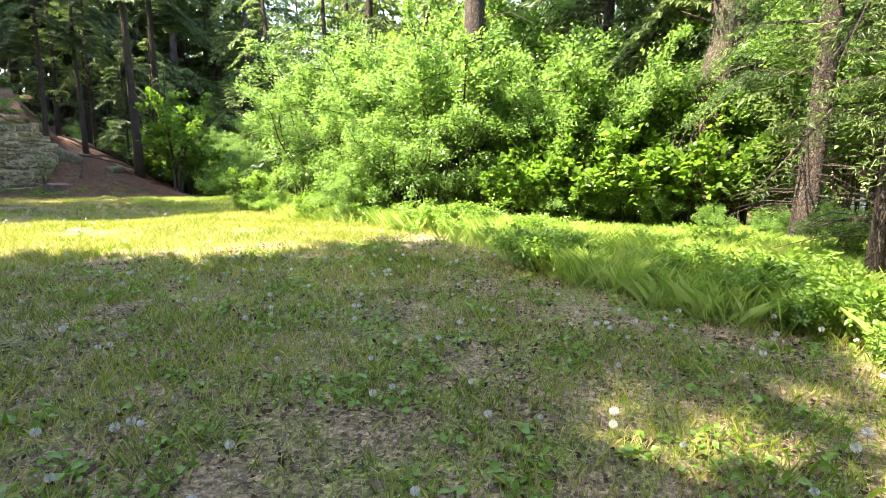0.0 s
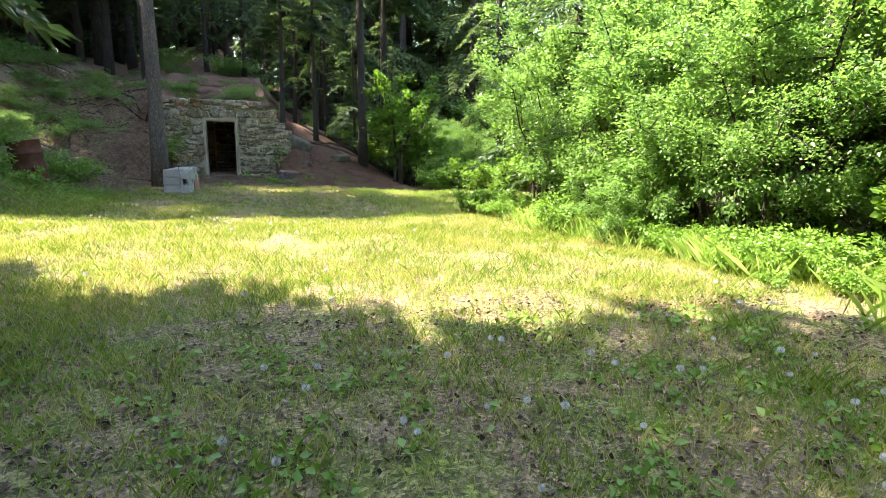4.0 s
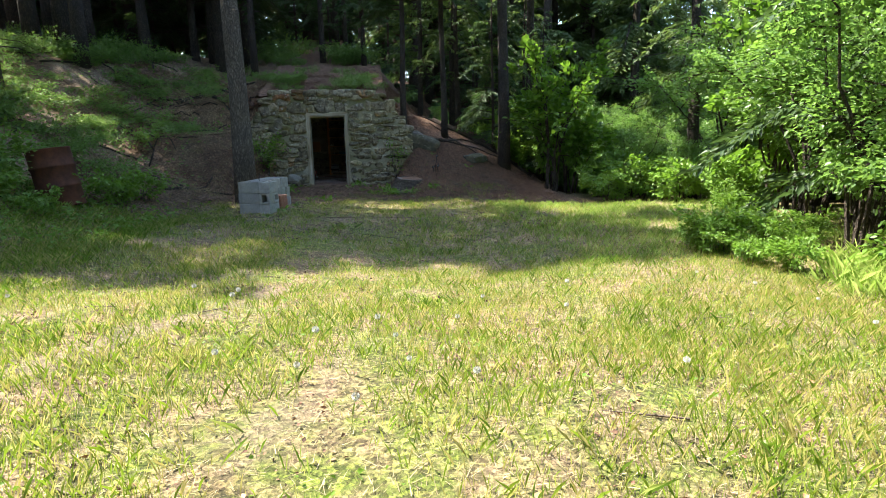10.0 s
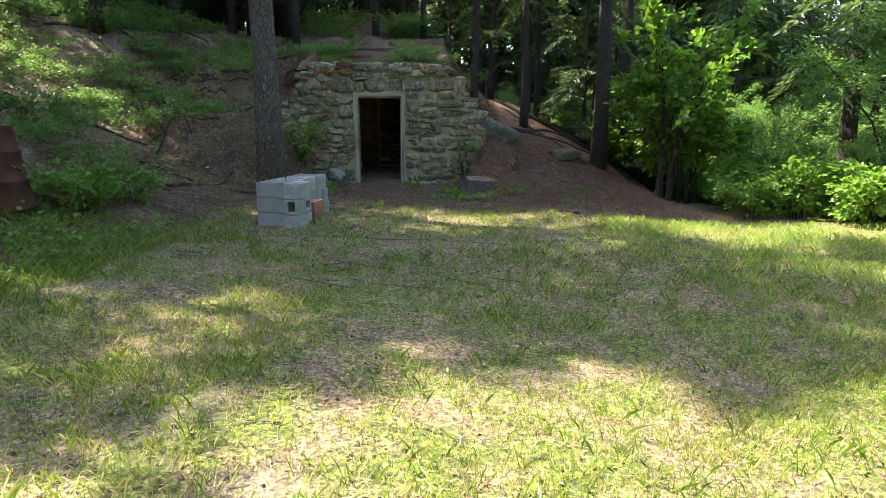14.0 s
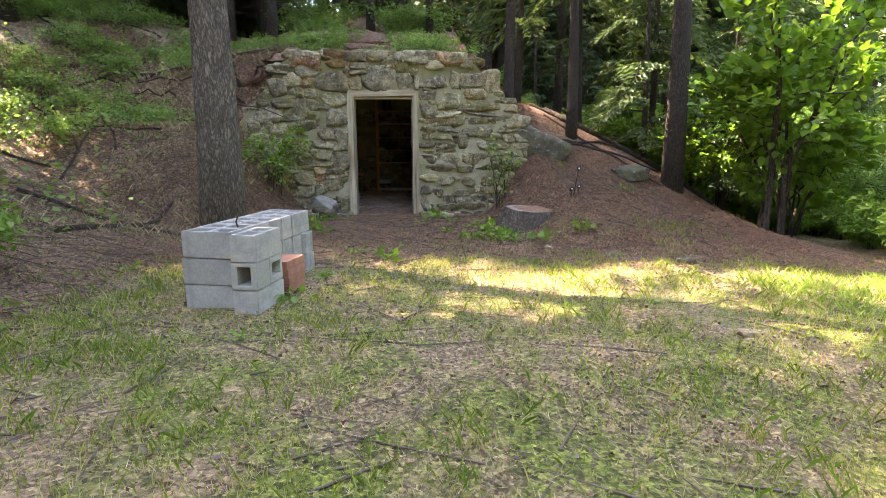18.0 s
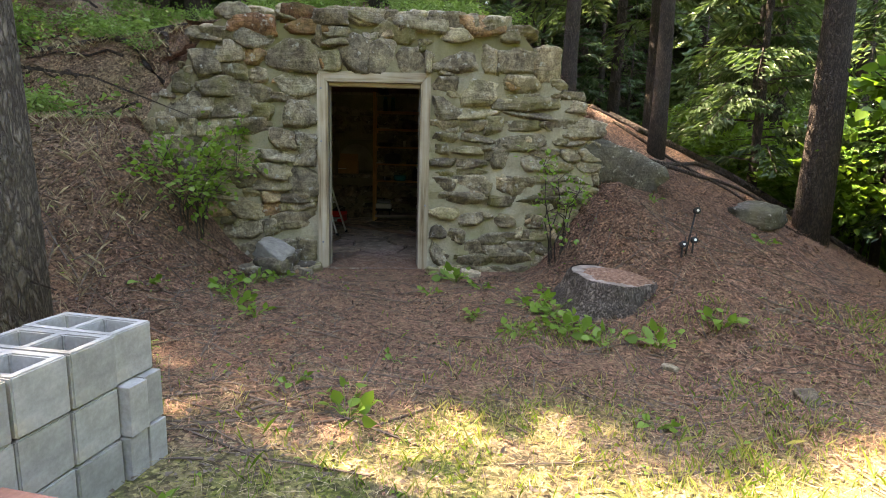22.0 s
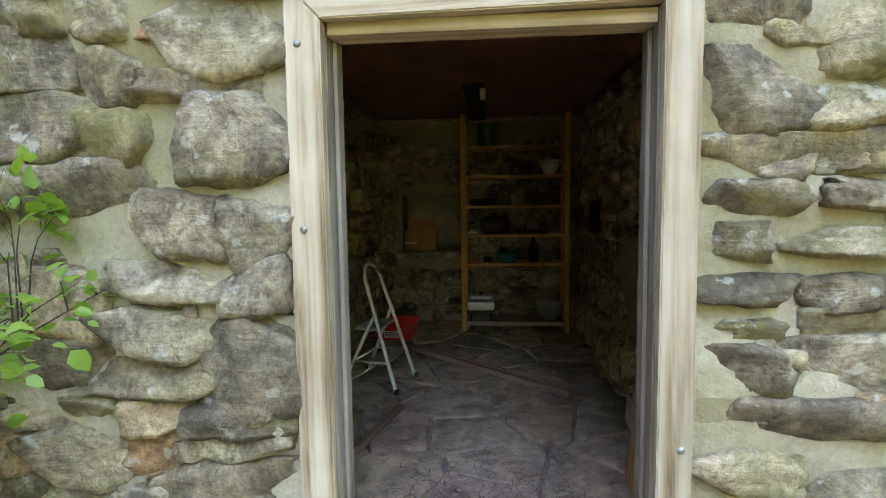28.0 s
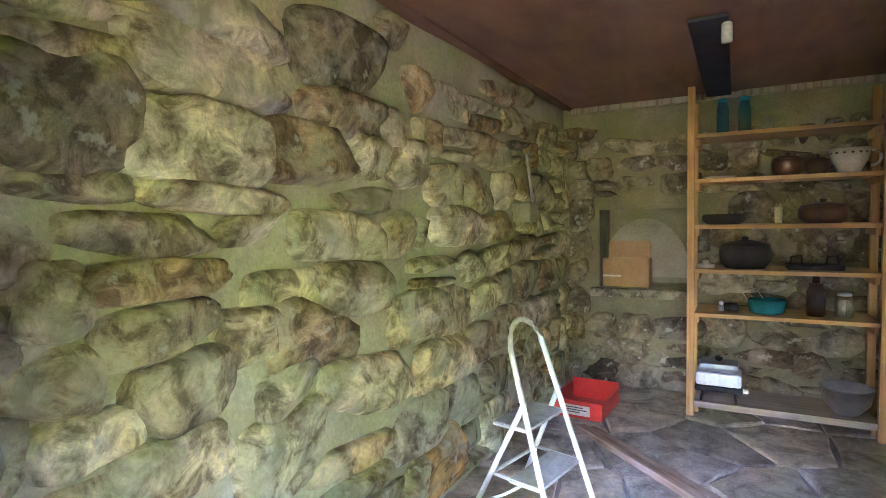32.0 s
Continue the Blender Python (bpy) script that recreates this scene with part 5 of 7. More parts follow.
# plank door leaning inside by the entrance
pd = tagged(new("plank_door"), "heavy unhinged plank door leaning against the wall inside", "door")
pd.matrix_world = pose(0.60, 0.215, 0.004, 0, 0, 0) @ pose(0, 0, 0, 0, 7.0, 0) @ pose(0, 0, 0, 0, 0, 86)
rp = random.Random(3)
x = 0.0
while x < 0.76:
    wv = rp.uniform(0.09, 0.14)
    part("plank", boxed(x, min(x + wv, 0.78) - 0.003, -0.022 - rp.uniform(0, 0.004), 0.02, 0.0, 1.88 - rp.uniform(0, 0.015), 0.003), M["door_wood"], pd)
    x += wv
for z in (1.27, 0.26):
    part("batten", boxed(-0.0, 0.79, 0.021, 0.055, z, z + 0.125, 0.004), M["old_board"], pd)
br = part("brace", boxed(0, 0.9, 0.021, 0.05, -0.05, 0.05, 0.004), M["old_board"], pd)
br.matrix_local = pose(0.72, 0.0, 0.40, 0, 0, 0) @ pose(0, 0, 0, 0, 180 - 28, 0)
rod("latch_handle", [(0.765, 0.025, 0.98), (0.80, 0.045, 0.97), (0.815, 0.05, 0.93), (0.805, 0.05, 0.85), (0.81, 0.05, 0.78), (0.80, 0.045, 0.755)], 0.007, M["iron"], pd, 8, "black wrought iron latch handle")

# right wall: a stone ledge with an old oil lamp glass
tagged(part("ledge", boxed(0.80, 0.95, 2.80, 3.14, 0.975, 1.0, 0.006), M["room_stone"]), "narrow stone ledge set in the wall", "ledge", kind="structure")
jar((0.85, 2.95, 1.0), 0.045, 0.25, "dark_glass", "dusty brown glass jar on a stone ledge", "cast_iron")
# left wall: rod and pale slate
rod_o = rod("iron_rod", [(WX0 + 0.10, 3.12, 1.38), (WX0 + 0.10, 3.02, 1.66)], 0.010, M["chrome"], None, 8)
tagged(rod_o, "grey metal rod leaning in the stone wall", "rod")
tagged(part("pale_block", boxed(WX0 + 0.02, WX0 + 0.13, 2.98, 3.12, 1.26, 1.375, 0.01), M["facade_mortar"]), "pale squared block jutting from the wall", "block")
# lamp strip on the ceiling
cl = tagged(new("ceiling_lamp"), "bare unlit bulb holder on a blackened ceiling board", "lamp")
part("backing_board", boxed(-0.175, -0.025, 2.45, 4.14, CZ - 0.03, CZ - 0.014, 0.003), M["black_board"], cl, "blackened board")
v, f = lathe([(0.02, 0), (0.022, 0.02), (0.022, 0.075), (0.014, 0.082)], 14)
o = mesh_ob("bulb_holder", v, f, M["white_enamel"], cl, True, "white porcelain holder")
o.location = (-0.03, 2.52, CZ - 0.112)


# ---- things outside ----
def hollow_block(name, mat):
    """Two-cell concrete block, 0.39 x 0.19 x 0.19, cells upright."""
    bm = bmesh.new()
    xs = [-0.195, -0.162, -0.016, 0.016, 0.162, 0.195]
    ys = [-0.095, -0.063, 0.063, 0.095]
    g = {(i, j, k): bm.verts.new((x, y, z)) for i, x in enumerate(xs) for j, y in enumerate(ys) for k, z in enumerate((0, 0.19))}
    hole = {(1, 1), (3, 1)}
    for i in range(5):
        for j in range(3):
            if (i, j) in hole:
                a, b, c, d = (i, j), (i + 1, j), (i + 1, j + 1), (i, j + 1)
                for p, q in ((a, b), (b, c), (c, d), (d, a)):
                    bm.faces.new((g[(*p, 0)], g[(*p, 1)], g[(*q, 1)], g[(*q, 0)]))
                continue
            bm.faces.new((g[i, j, 1], g[i + 1, j, 1], g[i + 1, j + 1, 1], g[i, j + 1, 1]))
            bm.faces.new((g[i, j + 1, 0], g[i + 1, j + 1, 0], g[i + 1, j, 0], g[i, j, 0]))
    for i in range(5):
        bm.faces.new((g[i, 0, 0], g[i + 1, 0, 0], g[i + 1, 0, 1], g[i, 0, 1]))
        bm.faces.new((g[i, 3, 1], g[i + 1, 3, 1], g[i + 1, 3, 0], g[i, 3, 0]))
    for j in range(3):
        bm.faces.new((g[0, j, 1], g[0, j + 1, 1], g[0, j + 1, 0], g[0, j, 0]))
        bm.faces.new((g[5, j, 0], g[5, j + 1, 0], g[5, j + 1, 1], g[5, j, 1]))
    bmesh.ops.recalc_face_normals(bm, faces=bm.faces)
    bmesh.ops.bevel(bm, geom=bm.edges[:], offset=0.005, segments=2, affect="EDGES")
    return part(name, bm, M[mat])


# The pile: a row of cross-laid blocks three high, and a lower stack before its near end.
PO, PD = Vector((-1.115, -4.50)), math.degrees(math.atan2(1.32, 0.33))     # start of the row and its heading
first = tagged(hollow_block("concrete_block", "block"), "grey hollow concrete block stacked in a low pile", "concrete block", "pile of concrete blocks")
ROW = pose(PO.x, PO.y, -0.135, 0, 0, PD)
slots = []
rb = random.Random(9)
for lev in range(3):
    for k in range(7 if lev == 2 else 6):
        slots.append((ROW @ pose(0.1 + k * 0.194, rb.uniform(-0.008, 0.008), lev * 0.196, 0, 0, 90 + rb.uniform(-2, 2))))
slots.append(ROW @ pose(0.10, -0.335, 2 * 0.196, 0, 0, 1.5))
slots.append(ROW @ pose(0.11, -0.33, 0, 0, 0, -1))
first.matrix_world = slots[0]
for m in slots[1:]:
    copy_thing(first, m)
thin = tagged(part("concrete_slab", boxed(-0.195, 0.195, -0.045, 0.045, 0, 0.19, 0.004), M["block"]), "thin solid grey concrete block standing on edge in the pile", "concrete block", "thin concrete blocks")
thin.matrix_world = ROW @ pose(1.215, -0.03, 0, 0, 0, 91)
for u, lev in ((1.315, 0), (1.22, 1), (1.318, 1)):
    copy_thing(thin, ROW @ pose(u, -0.03 + rb.uniform(-0.01, 0.01), lev * 0.196, 0, 0, 90 + rb.uniform(-1, 1)))


def half_block():
    """A half block, one cell, open along z."""
    bm = bmesh.new()
    o, i = 0.095, (0.066, 0.05)
    rings = [[(-o, -o), (o, -o), (o, o), (-o, o)], [(-i[0], -i[1]), (i[0], -i[1]), (i[0], i[1]), (-i[0], i[1])]]
    g = {(k, c, z): bm.verts.new((*rings[k][c], z)) for k in (0, 1) for c in range(4) for z in (-o, o)}
    for c in range(4):
        d = (c + 1) % 4
        bm.faces.new((g[0, c, -o], g[0, d, -o], g[0, d, o], g[0, c, o]))
        bm.faces.new((g[1, c, o], g[1, d, o], g[1, d, -o], g[1, c, -o]))
        for z in (-o, o):
            bm.faces.new((g[0, c, z], g[0, d, z], g[1, d, z], g[1, c, z]))
    bmesh.ops.recalc_face_normals(bm, faces=bm.faces)
    bmesh.ops.bevel(bm, geom=bm.edges[:], offset=0.003, segments=1, affect="EDGES")
    return part("concrete_half_block", bm, M["block"])


hb = tagged(half_block(), "grey hollow concrete half block lying on its side", "concrete block", "pile of concrete blocks")
hb.matrix_world = ROW @ pose(0.0, -0.335, 0.196 + 0.097, 0, 90, 0)
copy_thing(hb, ROW @ pose(0.205, -0.33, 0.196 + 0.097, 90, 0, 0))
# hollow clay tiles laid flat beside the blocks
tile = tagged(part("clay_tile", boxed(-0.15, 0.15, -0.10, 0.10, 0, 0.064, 0.004), M["brick_red"]), "flat red clay tile stacked beside the blocks", "clay tile", "stack of clay tiles")
tile.matrix_world = ROW @ pose(0.57, -0.31, 0.03)
for k in range(1, 4):
    copy_thing(tile, ROW @ pose(0.57 + rb.uniform(-.006, .006), -0.31 + rb.uniform(-.006, .006), 0.03 + k * 0.066, 0, 0, rb.uniform(-1.5, 1.5)))
bent = rod("bent_rod", [(0, 0, 0), (0.01, 0, 0.12), (-0.01, 0.01, 0.20), (0.02, 0.0, 0.26)], 0.006, M["iron"], None, 6)
bent.matrix_world = ROW @ pose(0.28, -0.10, 0.42)
tagged(bent, "rusty bent rod standing in a block", "rod")

# rusty drum leaning in the weeds
drum = tagged(new("oil_drum"), "rusty brown steel drum leaning in the weeds", "drum")
prof = [(0.27, 0.0), (0.29, 0.012)]
for z in (0.02, 0.28, 0.30, 0.32, 0.34, 0.58, 0.60, 0.62, 0.64, 0.855):
    prof.append((0.303 if z in (0.30, 0.32, 0.60, 0.62) else 0.29, z))
prof += [(0.296, 0.862), (0.296, 0.875), (0.285, 0.877)]
v, f = lathe(prof, 40)
mesh_ob("body", v, f, M["rust"], drum, True)
v, f = lathe([(0.28, 0.862), (0.28, 0.868)], 40)
mesh_ob("top", v, f, M["rust"], drum)
drum.matrix_world = pose(-3.60, -5.62, 0.24, 0, -8, 0)
tagged(part("drum_plinth", boxed(-4.3, -3.85, -6.0, -5.75, 0.18, 0.33, 0.03), M["boulder"]), "flat pale stone slab beside the drum", "stone")

# sawn stump
stump = tagged(new("tree_stump"), "low sawn tree stump with needles on its top", "stump")
bm = bmesh.new()
N = 96
rings = []
for z, rr in ((-0.12, 0.47), (0.0, 0.415), (0.05, 0.385), (0.10, 0.362), (0.15, 0.347), (0.19, 0.338), (0.208, 0.322)):
    ring = []
    for k in range(N):
        a = 2 * math.pi * k / N
        q = rr * (1 + 0.05 * math.sin(3 * a + 1) + 0.03 * math.sin(7 * a) + 0.05 * noise.noise(Vector((math.cos(a) * 11, math.sin(a) * 11, z * 6))))
        ring.append(bm.verts.new((q * math.cos(a), q * math.sin(a), z)))
    rings.append(ring)
for p, q in zip(rings, rings[1:]):
    for k in range(N):
        bm.faces.new((p[k], p[(k + 1) % N], q[(k + 1) % N], q[k]))
part("bark_ring", bm, M["stump_bark"], stump, smooth=True)
bm = bmesh.new()
cen = bm.verts.new((0, 0, 0.215))
mid = [bm.verts.new((0.17 * math.cos(2 * math.pi * k / N), 0.17 * math.sin(2 * math.pi * k / N), 0.208 + 0.01 * noise.noise(Vector((k * 0.4, 0, 0))))) for k in range(N)]
out = [bm.verts.new((0.318 * math.cos(2 * math.pi * k / N) * (1 + 0.05 * math.sin(6 * math.pi * k / N + 1)), 0.318 * math.sin(2 * math.pi * k / N) * (1 + 0.05 * math.sin(6 * math.pi * k / N + 1)), 0.200)) for k in range(N)]
for k in range(N):
    bm.faces.new((cen, mid[k], mid[(k + 1) % N]))
    bm.faces.new((mid[k], out[k], out[(k + 1) % N], mid[(k + 1) % N]))
part("sawn_top", bm, M["sawn_wood"], stump, "pale grey sawn wood", True)
bm = bmesh.new()
cen = bm.verts.new((0.03, -0.01, 0.232))
rim = []
for k in range(N):
    a = 2 * math.pi * k / N
    q = 0.262 * (1 + 0.14 * noise.noise(Vector((math.cos(a) * 2, math.sin(a) * 2, 7))) + 0.05 * noise.noise(Vector((math.cos(a) * 7, math.sin(a) * 7, 7))))
    rim.append((bm.verts.new((0.03 + q * 0.6 * math.cos(a), -0.01 + q * 0.6 * math.sin(a), 0.226 + 0.008 * noise.noise(Vector((k * 0.7, 3, 0))))), bm.verts.new((0.03 + q * math.cos(a), -0.01 + q * math.sin(a), 0.2015))))
for k in range(N):
    (p0, p1), (q0, q1) = rim[k], rim[(k + 1) % N]
    bm.faces.new((cen, p0, q0))
    bm.faces.new((p0, p1, q1, q0))
part("needle_cover", bm, M["stump_top"], stump, "reddish brown needles heaped on the cut", True)
stump.matrix_world = pose(2.02, -1.06, 0.0, 3, 3, 0) @ Matrix.Diagonal((1.04, 1.02, 0.9, 1))


def lone_stone(at, size, label, mat="facade_stone", k=3, turn=0, cat="stone", name="loose_stone"):
    ob = new(name, stone_mesh(k, 6))
    ob.data.materials.append(M[mat])
    ob.matrix_world = pose(*at, rb.uniform(-10, 10), rb.uniform(-10, 10), turn) @ Matrix.Diagonal((*size, 1))
    return tagged(ob, label, cat)


lone_stone((-0.80, -0.30, 0.06), (0.40, 0.30, 0.22), "dark stone sunk in litter at the foot of the wall", k=303, turn=70)
pale = lone_stone((-0.86, -0.40, 0.20), (0.40, 0.26, 0.22), "pale grey angular stone resting on another beside the door", "slab_face", k=322, turn=-15)
pale.matrix_world = pose(-0.85, -0.34, 0.19, 18, 22, -20) @ Matrix.Diagonal((0.33, 0.22, 0.17, 1))
for x, y, s in ((-0.60, -0.22, 0.24), (-0.70, -0.28, 0.20), (-1.05, -0.42, 0.18), (-0.62, -0.30, 0.16), (-0.72, -0.42, 0.13), (-0.56, -0.38, 0.15), (-0.52, -0.20, 0.20), (-1.0, -0.25, 0.22), (0.62, -0.25, 0.16), (0.75, -0.32, 0.22), (0.95, -0.3, 0.18)):
    lone_stone((x, y, surface(x, y) + s * 0.1), (s, s * 0.8, s * 0.5), "small grey stone half sunk in needle litter", k=310 + int(s * 100), turn=rb.uniform(0, 180))
big = lone_stone((2.42, 0.32, 0.98), (1.35, 0.95, 0.85), "large smooth grey boulder at the end of the wall", "boulder", 402, 8, "boulder", "boulder")
big.matrix_world = pose(2.30, 0.36, 0.97, 8, 19, 6) @ Matrix.Diagonal((1.15, 0.85, 0.66, 1))
lone_stone((3.9, 0.0, surface(3.9, 0.0) + 0.03), (0.6, 0.4, 0.26), "grey boulder half buried in needle litter", "boulder", 405, 40, "boulder", "boulder")
for x, y, s in ((2.6, -2.6, 0.16), (3.3, -2.9, 0.22), (2.5, -5.2, 0.12), (1.3, -7.0, 0.10), (2.0, -2.2, 0.1), (3.1, -1.6, 0.09)):
    lone_stone((x, y, surface(x, y) + s * 0.08), (s, s * 0.7, s * 0.4), "small pale stone lying in the thin grass", k=330 + int(s * 100), turn=rb.uniform(0, 180))

# small solar spot lamps on wire spikes
def garden_light(x, y, tall, lean, label):
    sp = tagged(new("garden_light"), label, "garden light", "garden spotlights")
    sp.location = (x, y, surface(x, y))
    rod("spike", [(-lean, 0, -0.05), (0, 0, tall)], 0.008, M["black_rubber"], sp, 8)
    rod("bracket", [(0.03, 0.01, tall - 0.01), (0.036, 0.02, tall + 0.04), (0.03, 0.03, tall + 0.07)], 0.004, M["black_rubber"], sp, 6)
    v, f = lathe([(0.014, 0), (0.026, 0.014), (0.029, 0.05), (0.024, 0.052)], 14)
    head = mesh_ob("head", v, f, M["black_rubber"], sp, True)
    head.matrix_local = pose(0, 0.02, tall, 75, 0, 0)
    v, f = lathe([(0.0005, 0.054), (0.011, 0.053), (0.011, 0.056), (0.0005, 0.057)], 14)
    mesh_ob("lens", v, f, M["white_enamel"], head, label="pale round lens")


garden_light(2.624, -0.986, 0.10, 0.0, "small black garden spotlight on a spike in the litter")
garden_light(2.742, -0.931, 0.10, 0.0, "small black garden spotlight on a spike in the litter")
garden_light(2.722, -0.960, 0.36, 0.06, "taller black garden spotlight on a leaning stake")


# ---- plants ----
def fast_mesh(name, V, F, mat):
    """A mesh of triangles or quads from arrays."""
    V, F = np.asarray(V, np.float32), np.asarray(F, np.int32)
    me = bpy.data.meshes.new(name)
    n, k = F.shape
    me.vertices.add(len(V))
    me.vertices.foreach_set("co", V.ravel())
    me.loops.add(n * k)
    me.loops.foreach_set("vertex_index", F.ravel())
    me.polygons.add(n)
    me.polygons.foreach_set("loop_start", np.arange(0, n * k, k, dtype=np.int32))
    me.update(calc_edges=True)
    me.materials.append(mat)
    return me


def leaves_mesh(name, P, D, size, rg, mat, droop=0.3, wide=0.62, jitter=0.5, fine=False):
    """Folded five-point leaves at points P, growing along D."""
    n = len(P)
    D = D + rg.normal(0, jitter, (n, 3))
    D[:, 2] -= droop
    D /= np.linalg.norm(D, axis=1)[:, None] + 1e-9
    up = rg.normal(0, 0.55, (n, 3)) + np.array((0, 0, 1.0))
    S = np.cross(D, up)
    S /= np.linalg.norm(S, axis=1)[:, None] + 1e-9
    N = np.cross(S, D)
    L = size * rg.uniform(0.6, 1.25, (n, 1))
    W = L * wide * 0.5
    a, tip = P, P + D * L - N * L * 0.14
    if fine:
        l1, r1 = P + D * L * 0.28 - S * W * 0.95 + N * L * 0.08, P + D * L * 0.28 + S * W * 0.95 + N * L * 0.08
        l2, r2 = P + D * L * 0.66 - S * W * 0.8 + N * L * 0.03, P + D * L * 0.66 + S * W * 0.8 + N * L * 0.03
        mid = P + D * L * 0.5 - N * L * 0.02
        V = np.stack([a, l1, l2, tip, r2, r1, mid], 1).reshape(-1, 3)
        i = np.arange(n)[:, None] * 7
        F = np.concatenate([i + np.array([q]) for q in ([0, 6, 1], [1, 6, 2], [2, 6, 3], [3, 6, 4], [4, 6, 5], [5, 6, 0])], 0)
        return fast_mesh(name, V, F, mat)
    l = P + D * L * 0.42 - S * W + N * L * 0.10
    r = P + D * L * 0.42 + S * W + N * L * 0.10
    V = np.stack([a, l, tip, r], 1).reshape(-1, 3)
    i = np.arange(n)[:, None] * 4
    F = np.concatenate([i + np.array([[0, 2, 1]]), i + np.array([[0, 3, 2]])], 0)
    return fast_mesh(name, V, F, mat)


def strokes(pts_list, sides=5):
    return join(*[tube(p, r, sides, False) for p, r in pts_list])


def bush_parts(seed, h, w, count, leaf, mat, stems=9, fine=False):
    """Stems and leaves of a bush about h high and w wide, as two meshes."""
    r, rg = random.Random(seed), np.random.default_rng(seed)
    st, tips = [], []
    for k in range(stems):
        a = 2 * math.pi * (k + r.random()) / stems
        reach = w * 0.5 * r.uniform(0.35, 1.0)
        hh = h * r.uniform(0.6, 1.0)
        base = Vector((math.cos(a) * w * 0.06, math.sin(a) * w * 0.06, -0.1))
        pts = [base]
        for q in (0.3, 0.6, 0.85, 1.0):
            pts.append(Vector((math.cos(a) * reach * q ** 1.3 + r.uniform(-.06, .06) * w, math.sin(a) * reach * q ** 1.3 + r.uniform(-.06, .06) * w, hh * q ** 0.9)))
        st.append((pts, [0.009 * h, 0.007 * h, 0.005 * h, 0.0035 * h, 0.002 * h]))
        for q in range(7):
            i = r.choice((1, 2, 2, 3, 3))
            p = pts[i].lerp(pts[i + 1] if i < 4 else pts[i], r.random())
            e = p + Vector((r.uniform(-1, 1), r.uniform(-1, 1), r.uniform(-0.25, 0.5))).normalized() * w * r.uniform(0.12, 0.26)
            st.append(([p, (p + e) / 2 + Vector((0, 0, 0.03)), e], [0.004 * h, 0.003 * h, 0.0015 * h]))
            tips += [(p, e)] * 2
        tips += [(pts[2], pts[3]), (pts[3], pts[4]), (pts[3], pts[4])]
    A = np.array([t[0] for t in tips])
    B = np.array([t[1] for t in tips])
    pick = rg.integers(0, len(A), count)
    t = rg.uniform(0.1, 1.08, (count, 1)) ** 0.7
    P = A[pick] + (B[pick] - A[pick]) * t + rg.normal(0, 0.045 * w ** 0.5, (count, 3))
    P[:, 2] = np.maximum(P[:, 2], 0.02)
    D = P - np.array((0, 0, h * 0.4))
    D /= np.linalg.norm(D, axis=1)[:, None] + 1e-9
    v, f = strokes(st)
    sm = bpy.data.meshes.new("stems")
    sm.from_pydata(v, [], f)
    sm.materials.append(M["dark_bark"])
    return sm, leaves_mesh("leaves", P, D, leaf, rg, mat, wide=0.75 if fine else 0.62, fine=fine)


def plant(name, meshes, m, label, category, group="", part_names=("stems", "leaves")):
    p = tagged(new(name), label, category, group)
    p.matrix_world = m
    for nm, me in zip(part_names, meshes):
        o = new({"stems": "stemwork", "limbs": "branchwork", "leaves": "foliage"}.get(nm, nm), me)
        o.parent = p
        if nm in ("stems", "limbs"):
            o["kind"] = "stuff"
    return p


